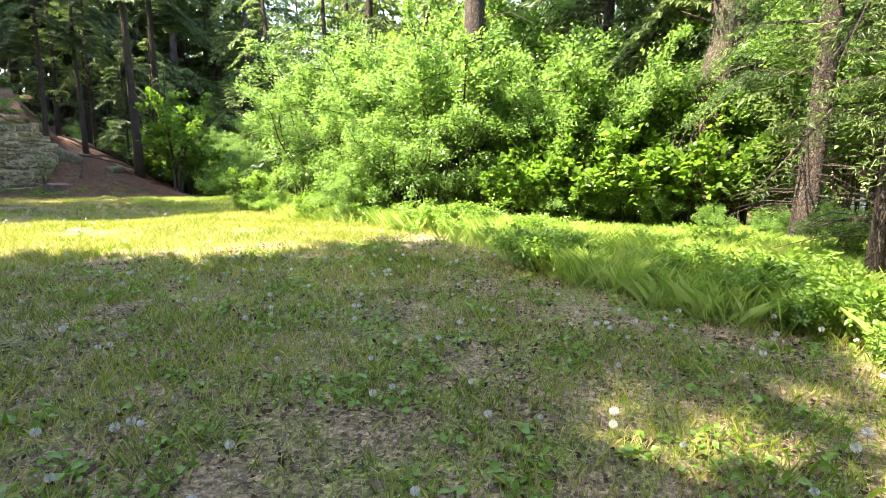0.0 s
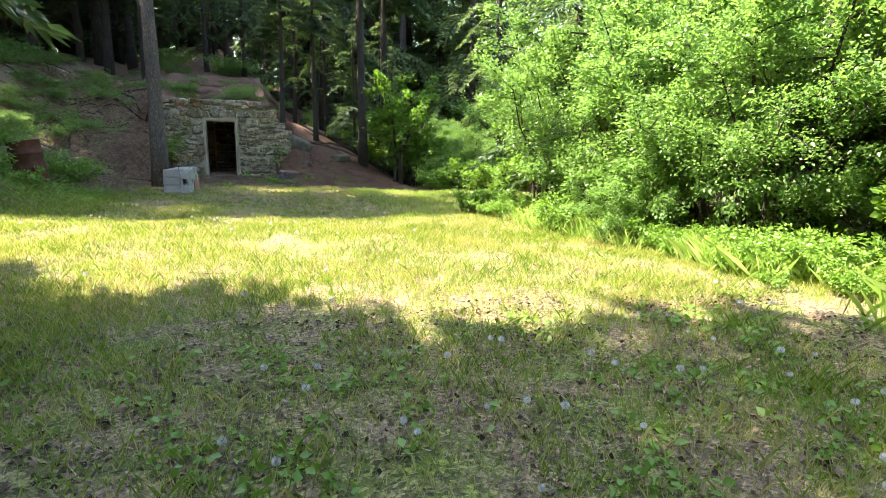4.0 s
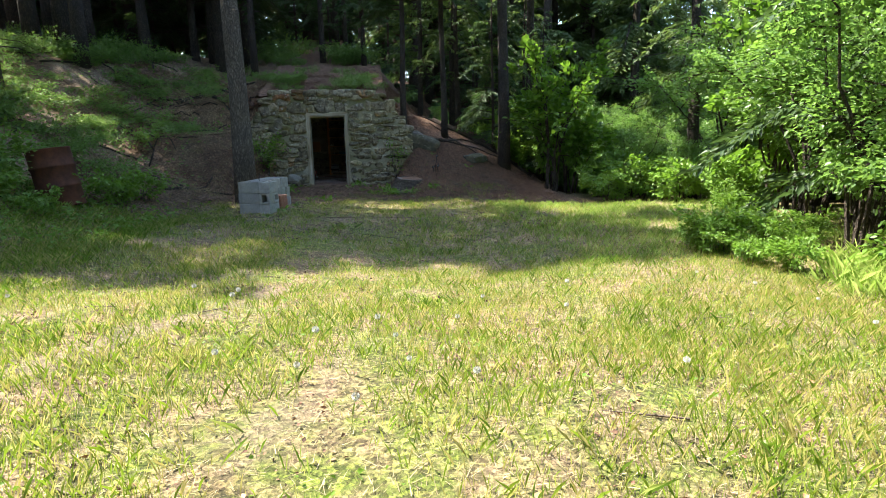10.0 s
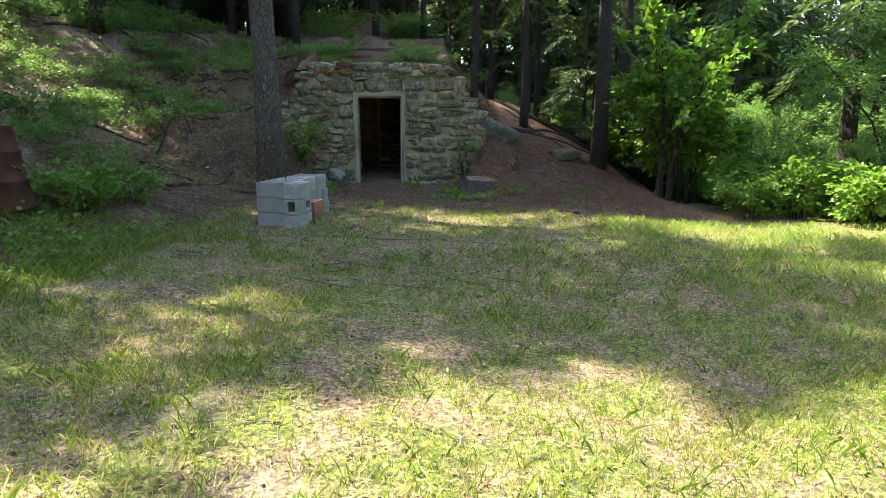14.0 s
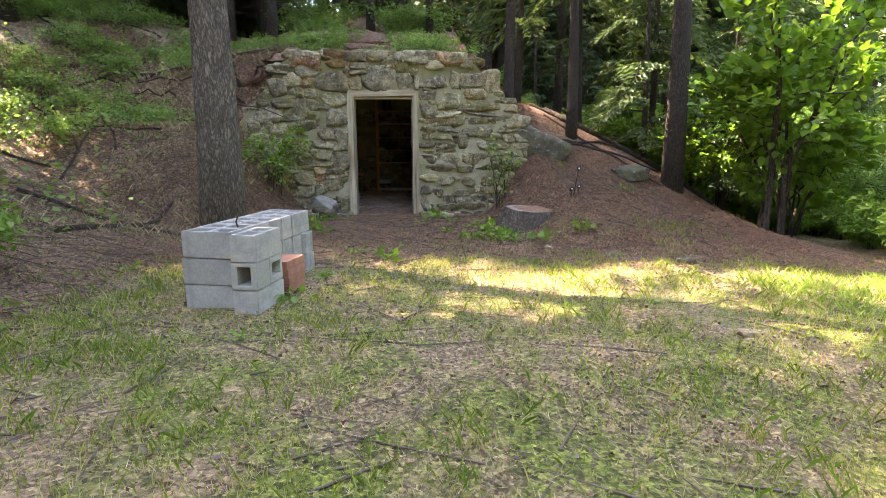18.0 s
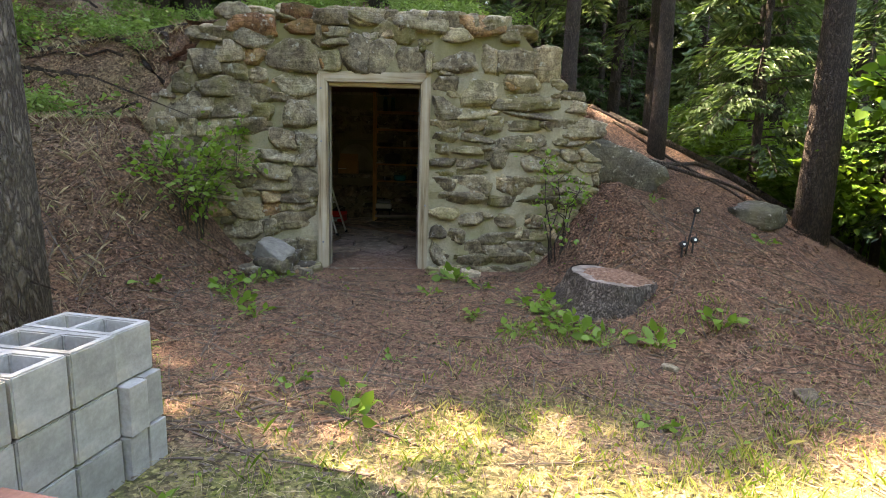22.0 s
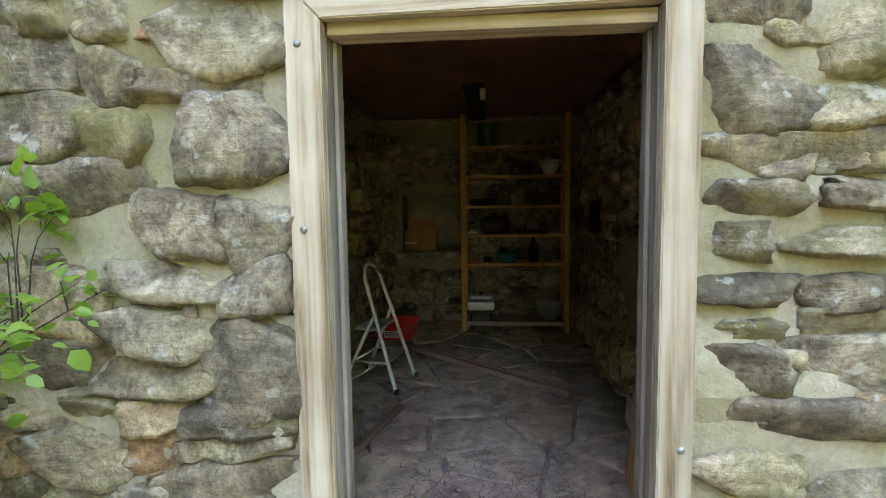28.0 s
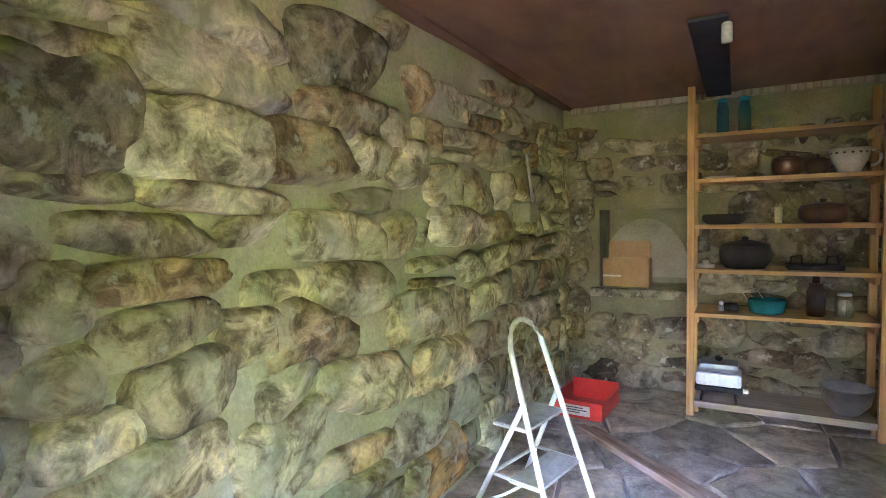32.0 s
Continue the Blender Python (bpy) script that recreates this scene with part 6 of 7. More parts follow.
def fir_meshes(seed, h, r0, bare, spread, mat, density=1.0, droop=0.35, dead=14, lean=0.0, curtain=1.0, fine=False):
    """Trunk, dead twigs and needle sprays of a fir."""
    r, rg = random.Random(seed), np.random.default_rng(seed)
    nz = 14
    pts, rad = [], []
    for k in range(nz + 1):
        z = h * k / nz
        pts.append(Vector((lean * z + 0.05 * math.sin(z * 0.5 + seed), 0.05 * math.cos(z * 0.4 + seed), z - 0.3 if k == 0 else z)))
        rad.append(r0 * ((1 - 0.85 * k / nz) + (0.22 if k == 0 else 0.06 if k == 1 else 0.0)))
    tv, tf = tube(pts, rad, 18)
    # furrowed bark
    tv = [Vector(p) + (Vector((p.x, p.y, 0)) - Vector((lean * p.z, 0, 0))).normalized() * (0.07 * r0 * noise.noise(Vector((p.x * 9, p.y * 9, p.z * 0.7)))) for p in tv]
    tm = bpy.data.meshes.new("trunk")
    tm.from_pydata(tv, [], tf)
    tm.shade_smooth()
    limbs, P, D = [], [], []
    z = bare
    while z < h * 0.97:
        ln = spread * (1 - (z - bare) / (h - bare)) ** 0.75 * r.uniform(0.65, 1.1) + 0.15
        a = r.uniform(0, 2 * math.pi)
        d = Vector((math.cos(a), math.sin(a), 0))
        c = Vector((lean * z, 0, z))
        p1, p2 = c + d * ln * 0.5 + Vector((0, 0, 0.05 * ln)), c + d * ln + Vector((0, 0, -droop * ln))
        limbs.append(([c, p1, p2], [0.012 + 0.012 * ln, 0.008 + 0.006 * ln, 0.004]))
        side = Vector((-d.y, d.x, 0))
        n = max(4, int(ln * 15 * density))
        for k in range(n):
            t = 0.18 + 0.82 * (k + r.random()) / n
            q = c.lerp(p1, t * 2) if t < 0.5 else p1.lerp(p2, t * 2 - 1)
            for s in (-1, 1):
                tw = ln * 0.42 * (1.15 - t) * r.uniform(0.6, 1.1) + 0.10
                m = max(2, int(tw * 11))
                for j in range(m):
                    u = (j + r.random()) / m
                    e = q + (side * s + d * 0.55).normalized() * tw * u + Vector((0, 0, -droop * 0.5 * tw * u))
                    P.append(e)
                    D.append((side * s * r.uniform(0.3, 1) + d * r.uniform(0.2, 1)).normalized() + Vector((0, 0, -0.25 * curtain)))
        z += r.uniform(0.10, 0.24) / density ** 0.5 * (1 + z / h)
    for k in range(dead):
        z = r.uniform(0.6, max(bare, 1.2))
        a = r.uniform(0, 2 * math.pi)
        d = Vector((math.cos(a), math.sin(a), 0))
        ln = r.uniform(0.3, 1.2) * spread * 0.5
        c = Vector((lean * z, 0, z))
        limbs.append(([c, c + d * ln * 0.6 + Vector((0, 0, -0.02)), c + d * ln + Vector((r.uniform(-.1, .1), r.uniform(-.1, .1), -0.2 * ln))], [0.012, 0.007, 0.003]))
    lv, lf = strokes(limbs, 4)
    lm = bpy.data.meshes.new("limbs")
    lm.from_pydata(lv, [], lf)
    lm.materials.append(M["dark_bark"])
    P, D = np.array(P), np.array(D)
    if fine:
        P, D = np.repeat(P, 6, 0), np.repeat(D, 6, 0)
        P = P + D * rg.uniform(0, 0.16, (len(P), 1)) + rg.normal(0, 0.014, P.shape)
        nm = leaves_mesh("needles", P, D, 0.06, rg, M[mat], 0.1, 0.17, 0.75)
    else:
        nm = leaves_mesh("needles", P, D, 0.20, rg, M[mat], 0.15, 0.34, 0.25)
    return tm, lm, nm


FIRS = {}


def fir(x, y, kind, turn, scale=1.0, bark="dark_bark", label="tall dark fir with drooping needle sprays", name="fir_tree", group="firs of the wood"):
    key = (kind, bark)
    if key not in FIRS:
        seed, h, r0, bare, spread, mat, dens, droop, dead, lean = FIR_KINDS[kind]
        tm, lm, nm = fir_meshes(seed, h, r0, bare, spread, mat, dens, droop, dead, lean, fine=kind.startswith("fine"))
        tm.materials.append(M[bark])
        FIRS[key] = (tm, lm, nm)
    return plant(name, FIRS[key], pose(x, y, surface(x, y) if abs(x) < 30 else land(x, y), 0, 0, turn) @ Matrix.Scale(scale, 4), label, "tree", group, ("trunk", "limbs", "crown"))


# Lighter copy of needle_green: sunlight put into the colour for firs in brighter parts.
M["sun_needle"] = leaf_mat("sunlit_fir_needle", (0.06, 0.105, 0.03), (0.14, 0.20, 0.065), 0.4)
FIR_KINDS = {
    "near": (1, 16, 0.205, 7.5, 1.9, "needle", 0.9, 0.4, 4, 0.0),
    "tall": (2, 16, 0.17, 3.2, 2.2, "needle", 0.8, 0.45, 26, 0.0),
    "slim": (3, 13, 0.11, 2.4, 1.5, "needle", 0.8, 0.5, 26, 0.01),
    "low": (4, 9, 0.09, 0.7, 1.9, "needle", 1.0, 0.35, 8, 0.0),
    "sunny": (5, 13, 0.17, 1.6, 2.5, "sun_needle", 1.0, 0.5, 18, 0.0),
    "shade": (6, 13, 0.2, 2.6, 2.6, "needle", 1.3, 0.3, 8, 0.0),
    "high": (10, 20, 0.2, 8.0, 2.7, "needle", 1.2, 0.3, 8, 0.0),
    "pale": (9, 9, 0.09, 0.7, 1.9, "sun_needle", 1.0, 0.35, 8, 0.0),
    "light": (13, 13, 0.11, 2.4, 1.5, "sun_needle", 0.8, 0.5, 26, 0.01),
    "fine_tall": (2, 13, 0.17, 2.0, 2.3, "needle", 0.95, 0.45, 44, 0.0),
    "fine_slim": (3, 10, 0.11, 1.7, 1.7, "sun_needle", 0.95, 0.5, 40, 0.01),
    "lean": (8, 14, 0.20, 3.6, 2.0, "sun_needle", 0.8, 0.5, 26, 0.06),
}

# the big fir beside the pile
fir(-1.55, -2.82, "near", 40, 1.0, "bark", "large grey-barked fir with a furrowed bare trunk", group="lone firs")
# behind and beside the stone front
for x, y, k, t, s in ((2.05, 0.62, "high", 10, 0.45), (3.17, 0.95, "high", 130, 0.45), (2.75, 3.4, "light", 30, 0.75), (3.9, 2.9, "light", 220, 0.75), (1.0, 5.6, "slim", 30, 0.8), (-0.4, 6.3, "slim", 300, 0.9), (0.3, 7.5, "slim", 77, 0.9),
                      (4.75, 0.45, "high", 100, 0.8), (4.7, 1.5, "low", 100, 0.6), (6.0, 0.9, "low", 20, 0.55), (6.5, 3.9, "high", 200, 0.8), (5.2, 2.3, "light", 270, 0.6), (-2.6, 5.0, "slim", 190, 1.0),
                      (-4.0, 6.5, "tall", 160, 1.0), (4.0, 4.6, "light", 66, 0.9), (6.0, 14.0, "tall", 5, 1.7), (9.0, 16.0, "sunny", 90, 1.7), (3.5, 13.0, "shade", 45, 1.6), (12.0, 17.5, "sunny", 70, 1.9), (13.0, 15.5, "sunny", 30, 1.9), (14.5, 18.0, "shade", 120, 2.0), (10.5, 14.0, "sunny", 99, 1.7), (16.0, 14.0, "sunny", 60, 1.8), (7.6, 19.0, "sunny", 10, 1.9), (4.9, 18.0, "shade", 200, 1.8), (10.4, 0.2, "lean", 150, 0.9), (6.5, 4.5, "pale", 10, 0.7)):
    fir(x, y, k, t, s)
# up-sun on the bank, many unseen: added to shade cellar front and near meadow
for x, y, k, t, s in ((-7.2, -3.3, "shade", 10, 1.25), (-8.6, -2.2, "tall", 80, 1.3), (-9.8, -3.9, "shade", 150, 1.15), (-7.5, -0.35, "tall", 44, 1.1), (-6.5, -7.0, "shade", 12, 0.75), (-8.6, 4.8, "high", 222, 1.0), (-7.6, 3.5, "high", 300, 1.0), (-9.4, 3.6, "high", 20, 1.05), (-8.2, 3.0, "high", 70, 1.0), (-7.4, 4.6, "high", 5, 0.95), (-10.2, 4.4, "high", 120, 1.1), (-6.8, 2.6, "high", 250, 0.9), 
                      (-7.6, -13.4, "shade", 50, 1.2), (-4.0, -15.3, "shade", 77, 1.1), (-7.4, -14.8, "shade", 250, 2.0), (-7.4, -16.3, "shade", 140, 1.5), (-7.0, -19.6, "shade", 340, 1.5), (-6.8, -22.2, "shade", 90, 1.5), (-9.5, -15.6, "shade", 0, 1.6), (-4.4, -21.6, "shade", 35, 0.8), (-8.8, -19, "shade", 70, 1.1), (-7.4, -13.6, "shade", 15, 1.0), (-7.2, -20.6, "shade", 205, 1.0), (-4.6, -16.4, "shade", 300, 1.15), (-5.4, -24.2, "shade", 10, 1.0), (-8.6, -23.6, "shade", 10, 1.1), (-3.4, -25.5, "shade", 200, 1.0)):
    fir(x, y, k, t, s)
for x, y, k, t, s in ((-11.0, 7.4, "tall", 220, 1.1), (-15.4, 5.6, "tall", 20, 1.2),
                      (-6.4, 6.4, "tall", 280, 1.0), (-9.0, 7.6, "slim", 70, 1.2), (-5.2, 7.8, "slim", 10, 1.2), (-7.9, 9.2, "tall", 190, 1.0), (-3.4, 8.4, "tall", 250, 1.0), (-12.0, 10.2, "tall", 15, 1.1)):
    fir(x, y, k, t, s)
# added for the shadow its high crown throws across the meadow
fir(-6.3, -3.3, "high", 15, 0.98)
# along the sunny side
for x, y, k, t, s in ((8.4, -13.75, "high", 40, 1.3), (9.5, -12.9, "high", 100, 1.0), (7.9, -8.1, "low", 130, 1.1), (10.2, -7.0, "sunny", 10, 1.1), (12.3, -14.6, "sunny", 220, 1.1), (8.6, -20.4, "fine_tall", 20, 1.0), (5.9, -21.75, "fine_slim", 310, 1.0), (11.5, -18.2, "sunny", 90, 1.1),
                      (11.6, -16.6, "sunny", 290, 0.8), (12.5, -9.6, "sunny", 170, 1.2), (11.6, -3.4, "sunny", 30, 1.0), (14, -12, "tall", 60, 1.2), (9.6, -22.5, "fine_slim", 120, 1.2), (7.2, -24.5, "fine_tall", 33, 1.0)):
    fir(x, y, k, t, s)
# the wood beyond
rw = random.Random(77)
spots = []
while len(spots) < 200:
    x, y = rw.uniform(-30, 40), rw.uniform(-34, 40)
    deep = (y > 7.5 and -30 < x) or (x > 13 and y > -34) or (x < -10 and y > -34) or y < -27
    if not deep or (8 < x < 17 and 1 < y < 10) or any((x - a) ** 2 + (y - b) ** 2 < 3.2 for a, b in spots):
        continue
    if -14 < x < -8 and -13.5 < y < -6.5:
        continue
    if -22 < x < -9 and -13 < y < 9 and rw.random() < 0.65:
        continue
    spots.append((x, y))
    if -17 < x < -8 and -13.5 < y < -4.6 or 1 < x < 9.5 and y < 12.5:
        continue
    # east of x = 8, mostly kinds with sunlight in their needle colour
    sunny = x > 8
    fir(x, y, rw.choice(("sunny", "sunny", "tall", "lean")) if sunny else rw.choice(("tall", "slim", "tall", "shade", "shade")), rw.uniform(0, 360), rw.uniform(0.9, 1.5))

for _ in range(38):      # young firs that close the view between the trunks
    x, y = rw.uniform(-20, 7), rw.uniform(8.5, 17)
    fir(x, y, "low", rw.uniform(0, 360), rw.uniform(0.5, 1.0), label="young fir with drooping needle sprays to the ground", group="young firs of the wood")
for _ in range(16):
    x, y = rw.uniform(-18, -3), rw.uniform(9.5, 15.5)
    fir(x, y, "low", rw.uniform(0, 360), rw.uniform(1.0, 1.5), label="young fir with drooping needle sprays to the ground", group="young firs of the wood")
# the far wood: needle sprays past counting that close the view
def far_wood(n, seed):
    rg = np.random.default_rng(seed)
    a = rg.uniform(0, 2 * np.pi, n)
    rad = rg.uniform(30, 44, n)
    c = np.floor(a * 26) / 26
    z = np.abs(rg.uniform(-1, 1, n)) ** 1.35 * 19 * (0.75 + 0.25 * np.sin(c * 91)) - 0.5
    P = np.stack([4 + np.cos(a) * rad, 2 + np.sin(a) * rad, z + 2.0], 1)
    D = np.stack([np.cos(a * 7 + z), np.sin(a * 5 - z), np.full(n, -0.4)], 1)
    me = leaves_mesh("far_wood", P, D, 0.75, rg, M["needle"], 0.2, 0.55, 0.5)
    tagged(new("far_wood", me), "dark needle foliage of the surrounding fir wood", "woods", kind="stuff")


far_wood(115000, 50)
# dead snag, leaning and broken
pts, rad = [], []
for k in range(13):
    z = k * 0.42
    pts.append(Vector((0.13 * z + 0.04 * math.sin(z * 2), 0.02 * z, z - (0.2 if k == 0 else 0))))
    rad.append((0.36 - 0.028 * z) * (1 + 0.12 * math.sin(k * 1.9)))
v, f = tube(pts, rad, 16)
v = [p + Vector((noise.noise(p * 3.0), noise.noise(p * 3.0 + Vector((9, 0, 0))), 0)) * 0.07 for p in v]
snag = tagged(mesh_ob("dead_snag", v, f, M["snag_bark"], None, True), "leaning dead tree trunk with torn pale bark", "tree")
for z, a, L in ((1.5, 200, 0.45), (2.4, 70, 0.7), (3.2, 280, 0.5), (4.1, 150, 0.6)):
    c, d = Vector((0.13 * z, 0.02 * z, z)), Vector((math.cos(radians(a)), math.sin(radians(a)), 0.25))
    v, f = tube([c + d * 0.15, c + d * (0.3 + L * 0.5), c + d * (0.3 + L)], [0.035, 0.025, 0.008], 7)
    mesh_ob("branch_stub", v, f, M["snag_bark"], snag, True)
snag.location = (10.0, -18.3, surface(10.0, -18.3) - 0.1)

# ---- broad-leaved bushes ----
BUSH = [bush_parts(40 + k, h, w, n, lf, M["bush_leaf"]) for k, (h, w, n, lf) in enumerate(((3.2, 3.0, 13500, 0.066), (2.4, 2.6, 10500, 0.06), (4.2, 3.2, 15500, 0.07), (1.4, 1.8, 6500, 0.06)))]
MAPLE = [bush_parts(60 + k, h, w, n, lf, M["maple_leaf"], 9, True) for k, (h, w, n, lf) in enumerate(((3.6, 2.8, 2700, 0.145), (2.0, 1.8, 1500, 0.14)))]
UNDER = [bush_parts(80 + k, h, w, n, lf, M["under_leaf"], 10) for k, (h, w, n, lf) in enumerate(((0.55, 1.9, 950, 0.085), (0.38, 1.5, 620, 0.075)))]
HERB = [bush_parts(90 + k, h, w, n, lf, M["herb_leaf"], 8) for k, (h, w, n, lf) in enumerate(((0.75, 1.1, 1500, 0.08), (0.45, 0.8, 800, 0.07)))]


def bush(x, y, pool, k, turn, s, label, name="bush", group="bushes along the meadow"):
    plant(name, pool[k], pose(x, y, surface(x, y), 0, 0, turn) @ Matrix.Scale(s, 4), label, "bush", group)


for x, y, k, t, s in ((6.3, -9.6, 0, 10, 1.0), (6.9, -10.9, 1, 60, 1.0), (7.0, -12.2, 0, 200, 1.05), (7.6, -13.6, 2, 140, 1.1), (7.6, -9.2, 2, 90, 1.05), (8.0, -11.0, 2, 20, 1.3), (8.8, -13.2, 2, 250, 1.3),
                      (7.9, -6.9, 2, 170, 0.95), (8.4, -7.6, 2, 45, 1.35), (6.1, -12.9, 3, 0, 0.9), (7.4, -14.5, 3, 100, 0.9), (9.4, -15.9, 1, 130, 0.9), (9.2, -14.9, 2, 330, 1.1), (9.6, -10.2, 2, 210, 1.5), (9.9, -17.0, 3, 70, 0.8),
                      (10.6, -16.8, 2, 160, 1.0), (9.4, -18.8, 3, 30, 0.5), (9.0, -19.9, 3, 10, 0.5), (10.6, -12.2, 2, 111, 1.5), (10.8, -15.4, 2, 222, 1.4), (7.4, -21.2, 3, 77, 0.6), (10.2, -20.6, 2, 40, 1.1),
                      (8.2, -15.3, 2, 15, 0.85), (9.3, -16.2, 0, 75, 1.1), (10.3, -17.4, 2, 190, 0.9), (11.6, -18.4, 2, 260, 1.0), (7.3, -14.1, 0, 330, 1.0), (8.9, -14.9, 2, 95, 1.0), (8.3, -15.9, 3, 15, 1.0), (9.0, -16.7, 3, 200, 1.05), (9.7, -17.6, 3, 120, 0.9), (8.0, -14.9, 1, 260, 0.7), (9.6, -16.4, 1, 20, 0.8), (10.6, -17.8, 1, 80, 0.8), (11.2, -19.4, 1, 140, 0.8), (7.9, -16.3, 3, 44, 0.7), (8.5, -17.1, 3, 99, 0.75), (9.2, -17.9, 3, 177, 0.7)):
    bush(x, y, BUSH, k, t, s, "dense sunlit bush with small bright green leaves", "leafy_bush")
for x, y, k, t, s in ((5.75, -0.75, 0, 20, 1.0), (6.5, -0.1, 1, 200, 1.2), (8.6, -5.4, 0, 120, 0.9), (9.6, -5.0, 0, 300, 1.1), (10.2, -9.0, 0, 15, 1.3), (10.9, -13.9, 0, 140, 1.3), (8.7, -15.7, 0, 60, 0.8), (9.8, -16.8, 0, 100, 0.85), (10.9, -17.9, 0, 310, 0.9), (11.6, -16.4, 0, 30, 1.2), (7.5, -15.9, 1, 10, 0.8), (8.1, -16.7, 1, 80, 0.9), (8.8, -17.5, 1, 150, 1.0), (9.6, -18.3, 1, 220, 0.9), (10.4, -18.9, 1, 290, 1.0)):
    bush(x, y, MAPLE, k, t, s, "young vine maple with broad toothed leaves", "maple_bush", "young maples")
# sunlit growth at the far end of the path
rv = random.Random(5)
for _ in range(34):
    x, y = rv.uniform(8.5, 21), rv.uniform(-1.5, 14)
    if x > 8.5 + 0.3 * max(0, y - 2):
        bush(x, y, BUSH, rv.choice((1, 3, 3)), rv.uniform(0, 360), rv.uniform(0.6, 1.1), "sunlit undergrowth with bright green leaves", "undergrowth_bush", "sunlit undergrowth")
for _ in range(46):
    x, y = rv.uniform(7.6, 15), rv.uniform(-2.5, 8)
    if x > 7.4 + 0.25 * max(0.0, y):
        bush(x, y, BUSH if rv.random() < 0.6 else HERB, 1, rv.uniform(0, 360), rv.uniform(0.45, 0.8), "sunlit undergrowth with bright green leaves", "undergrowth_bush", "sunlit undergrowth")
for _ in range(34):
    x, y = rv.uniform(4.2, 10.5), rv.uniform(4.2, 11.5)
    bush(x, y, BUSH, rv.choice((1, 3, 3)), rv.uniform(0, 360), rv.uniform(0.4, 0.8), "sunlit undergrowth with bright green leaves", "undergrowth_bush", "sunlit undergrowth")
rn = random.Random(9)
for _ in range(50):
    x, y = rn.uniform(6.3, 11.5), rn.uniform(-5.0, 1.5)
    if x > 6.3 + 0.25 * max(0.0, y + 3.0):
        bush(x, y, HERB, 0, rn.uniform(0, 360), rn.uniform(0.6, 1.5), "bright green weeds in the sun beyond the mound", "weed_clump", "sunlit weeds beyond the mound")
for _ in range(40):
    x, y = rn.uniform(5.4, 9.5), rn.uniform(0.8, 4.5)
    bush(x, y, HERB, 0, rn.uniform(0, 360), rn.uniform(0.9, 1.6), "bright green weeds in the sun beyond the mound", "weed_clump", "sunlit weeds beyond the mound")
# undergrowth on the bank
for _ in range(80):
    x, y = rv.uniform(-9.5, -3.6), rv.uniform(-7.2, 5.5)
    if x > -3.6 and y < -0.5:
        continue
    if -4.3 < x < -3.0 and -6.4 < y < -5.0:
        continue
    bush(x, y, UNDER, rv.choice((0, 1)), rv.uniform(0, 360), rv.uniform(0.4, 0.8), "low shaded undergrowth on the bank", "undergrowth_bush", "undergrowth on the bank")
for _ in range(70):
    x, y = rv.uniform(-10.5, -5.0), rv.uniform(-3.5, 6.0)
    bush(x, y, UNDER, rv.choice((0, 1)), rv.uniform(0, 360), rv.uniform(0.45, 0.9), "leafy green undergrowth high on the bank", "undergrowth_bush", "undergrowth on the bank")
for x, y, k, t, s in ((-3.1, -5.0, 0, 10, 0.8), (-4.5, -5.6, 0, 100, 0.9), (-3.0, -4.2, 1, 50, 1.0), (-4.1, -6.5, 1, 200, 1.0), (-3.4, -6.6, 1, 130, 0.7)):
    bush(x, y, HERB, k, t, s, "green weeds growing round the drum", "weed_clump", "weeds by the drum")
for _ in range(22):
    x, y = rv.uniform(-3.0, 5.0), rv.uniform(5.2, 9.5)
    bush(x, y, UNDER, rv.choice((0, 1)), rv.uniform(0, 360), rv.uniform(0.6, 1.2), "low undergrowth behind the cellar", "undergrowth_bush", "undergrowth behind the cellar")
for _ in range(20):
    x, y = rv.uniform(-4.5, 1.9), rv.uniform(0.9, 6.0)
    bush(x, y, UNDER, rv.choice((0, 1)), rv.uniform(0, 360), rv.uniform(0.3, 0.65), "low undergrowth on the mound over the cellar", "undergrowth_bush", "undergrowth on the mound")
for _ in range(16):
    x, y = rn.uniform(-1.5, 1.5), rn.uniform(0.7, 3.6)
    bush(x, y, UNDER, rn.choice((0, 1)), rn.uniform(0, 360), rn.uniform(0.3, 0.55), "low undergrowth on the mound over the cellar", "undergrowth_bush", "undergrowth on the mound")
# leafy shrubs at the wall
plant("wall_shrub", bush_parts(120, 0.78, 1.2, 1000, 0.052, M["herb_leaf"], 11, True), pose(-1.5, -0.50, surface(-1.5, -0.55)), "leafy green shrub growing at the stone wall", "shrub", "", ("stems", "leaves"))
plant("wall_shrub", bush_parts(121, 1.0, 0.75, 210, 0.045, M["herb_leaf"], 6, True), pose(1.74, -0.30, surface(1.74, -0.30) - 0.03), "thin leafy sprig growing at the stone wall", "shrub", "", ("stems", "leaves"))
plant("wall_shrub", bush_parts(122, 0.3, 0.25, 40, 0.055, M["herb_leaf"], 4, True), pose(-1.22, -0.16, 1.05), "small leafy sprig rooted in the wall", "shrub", "", ("stems", "leaves"))


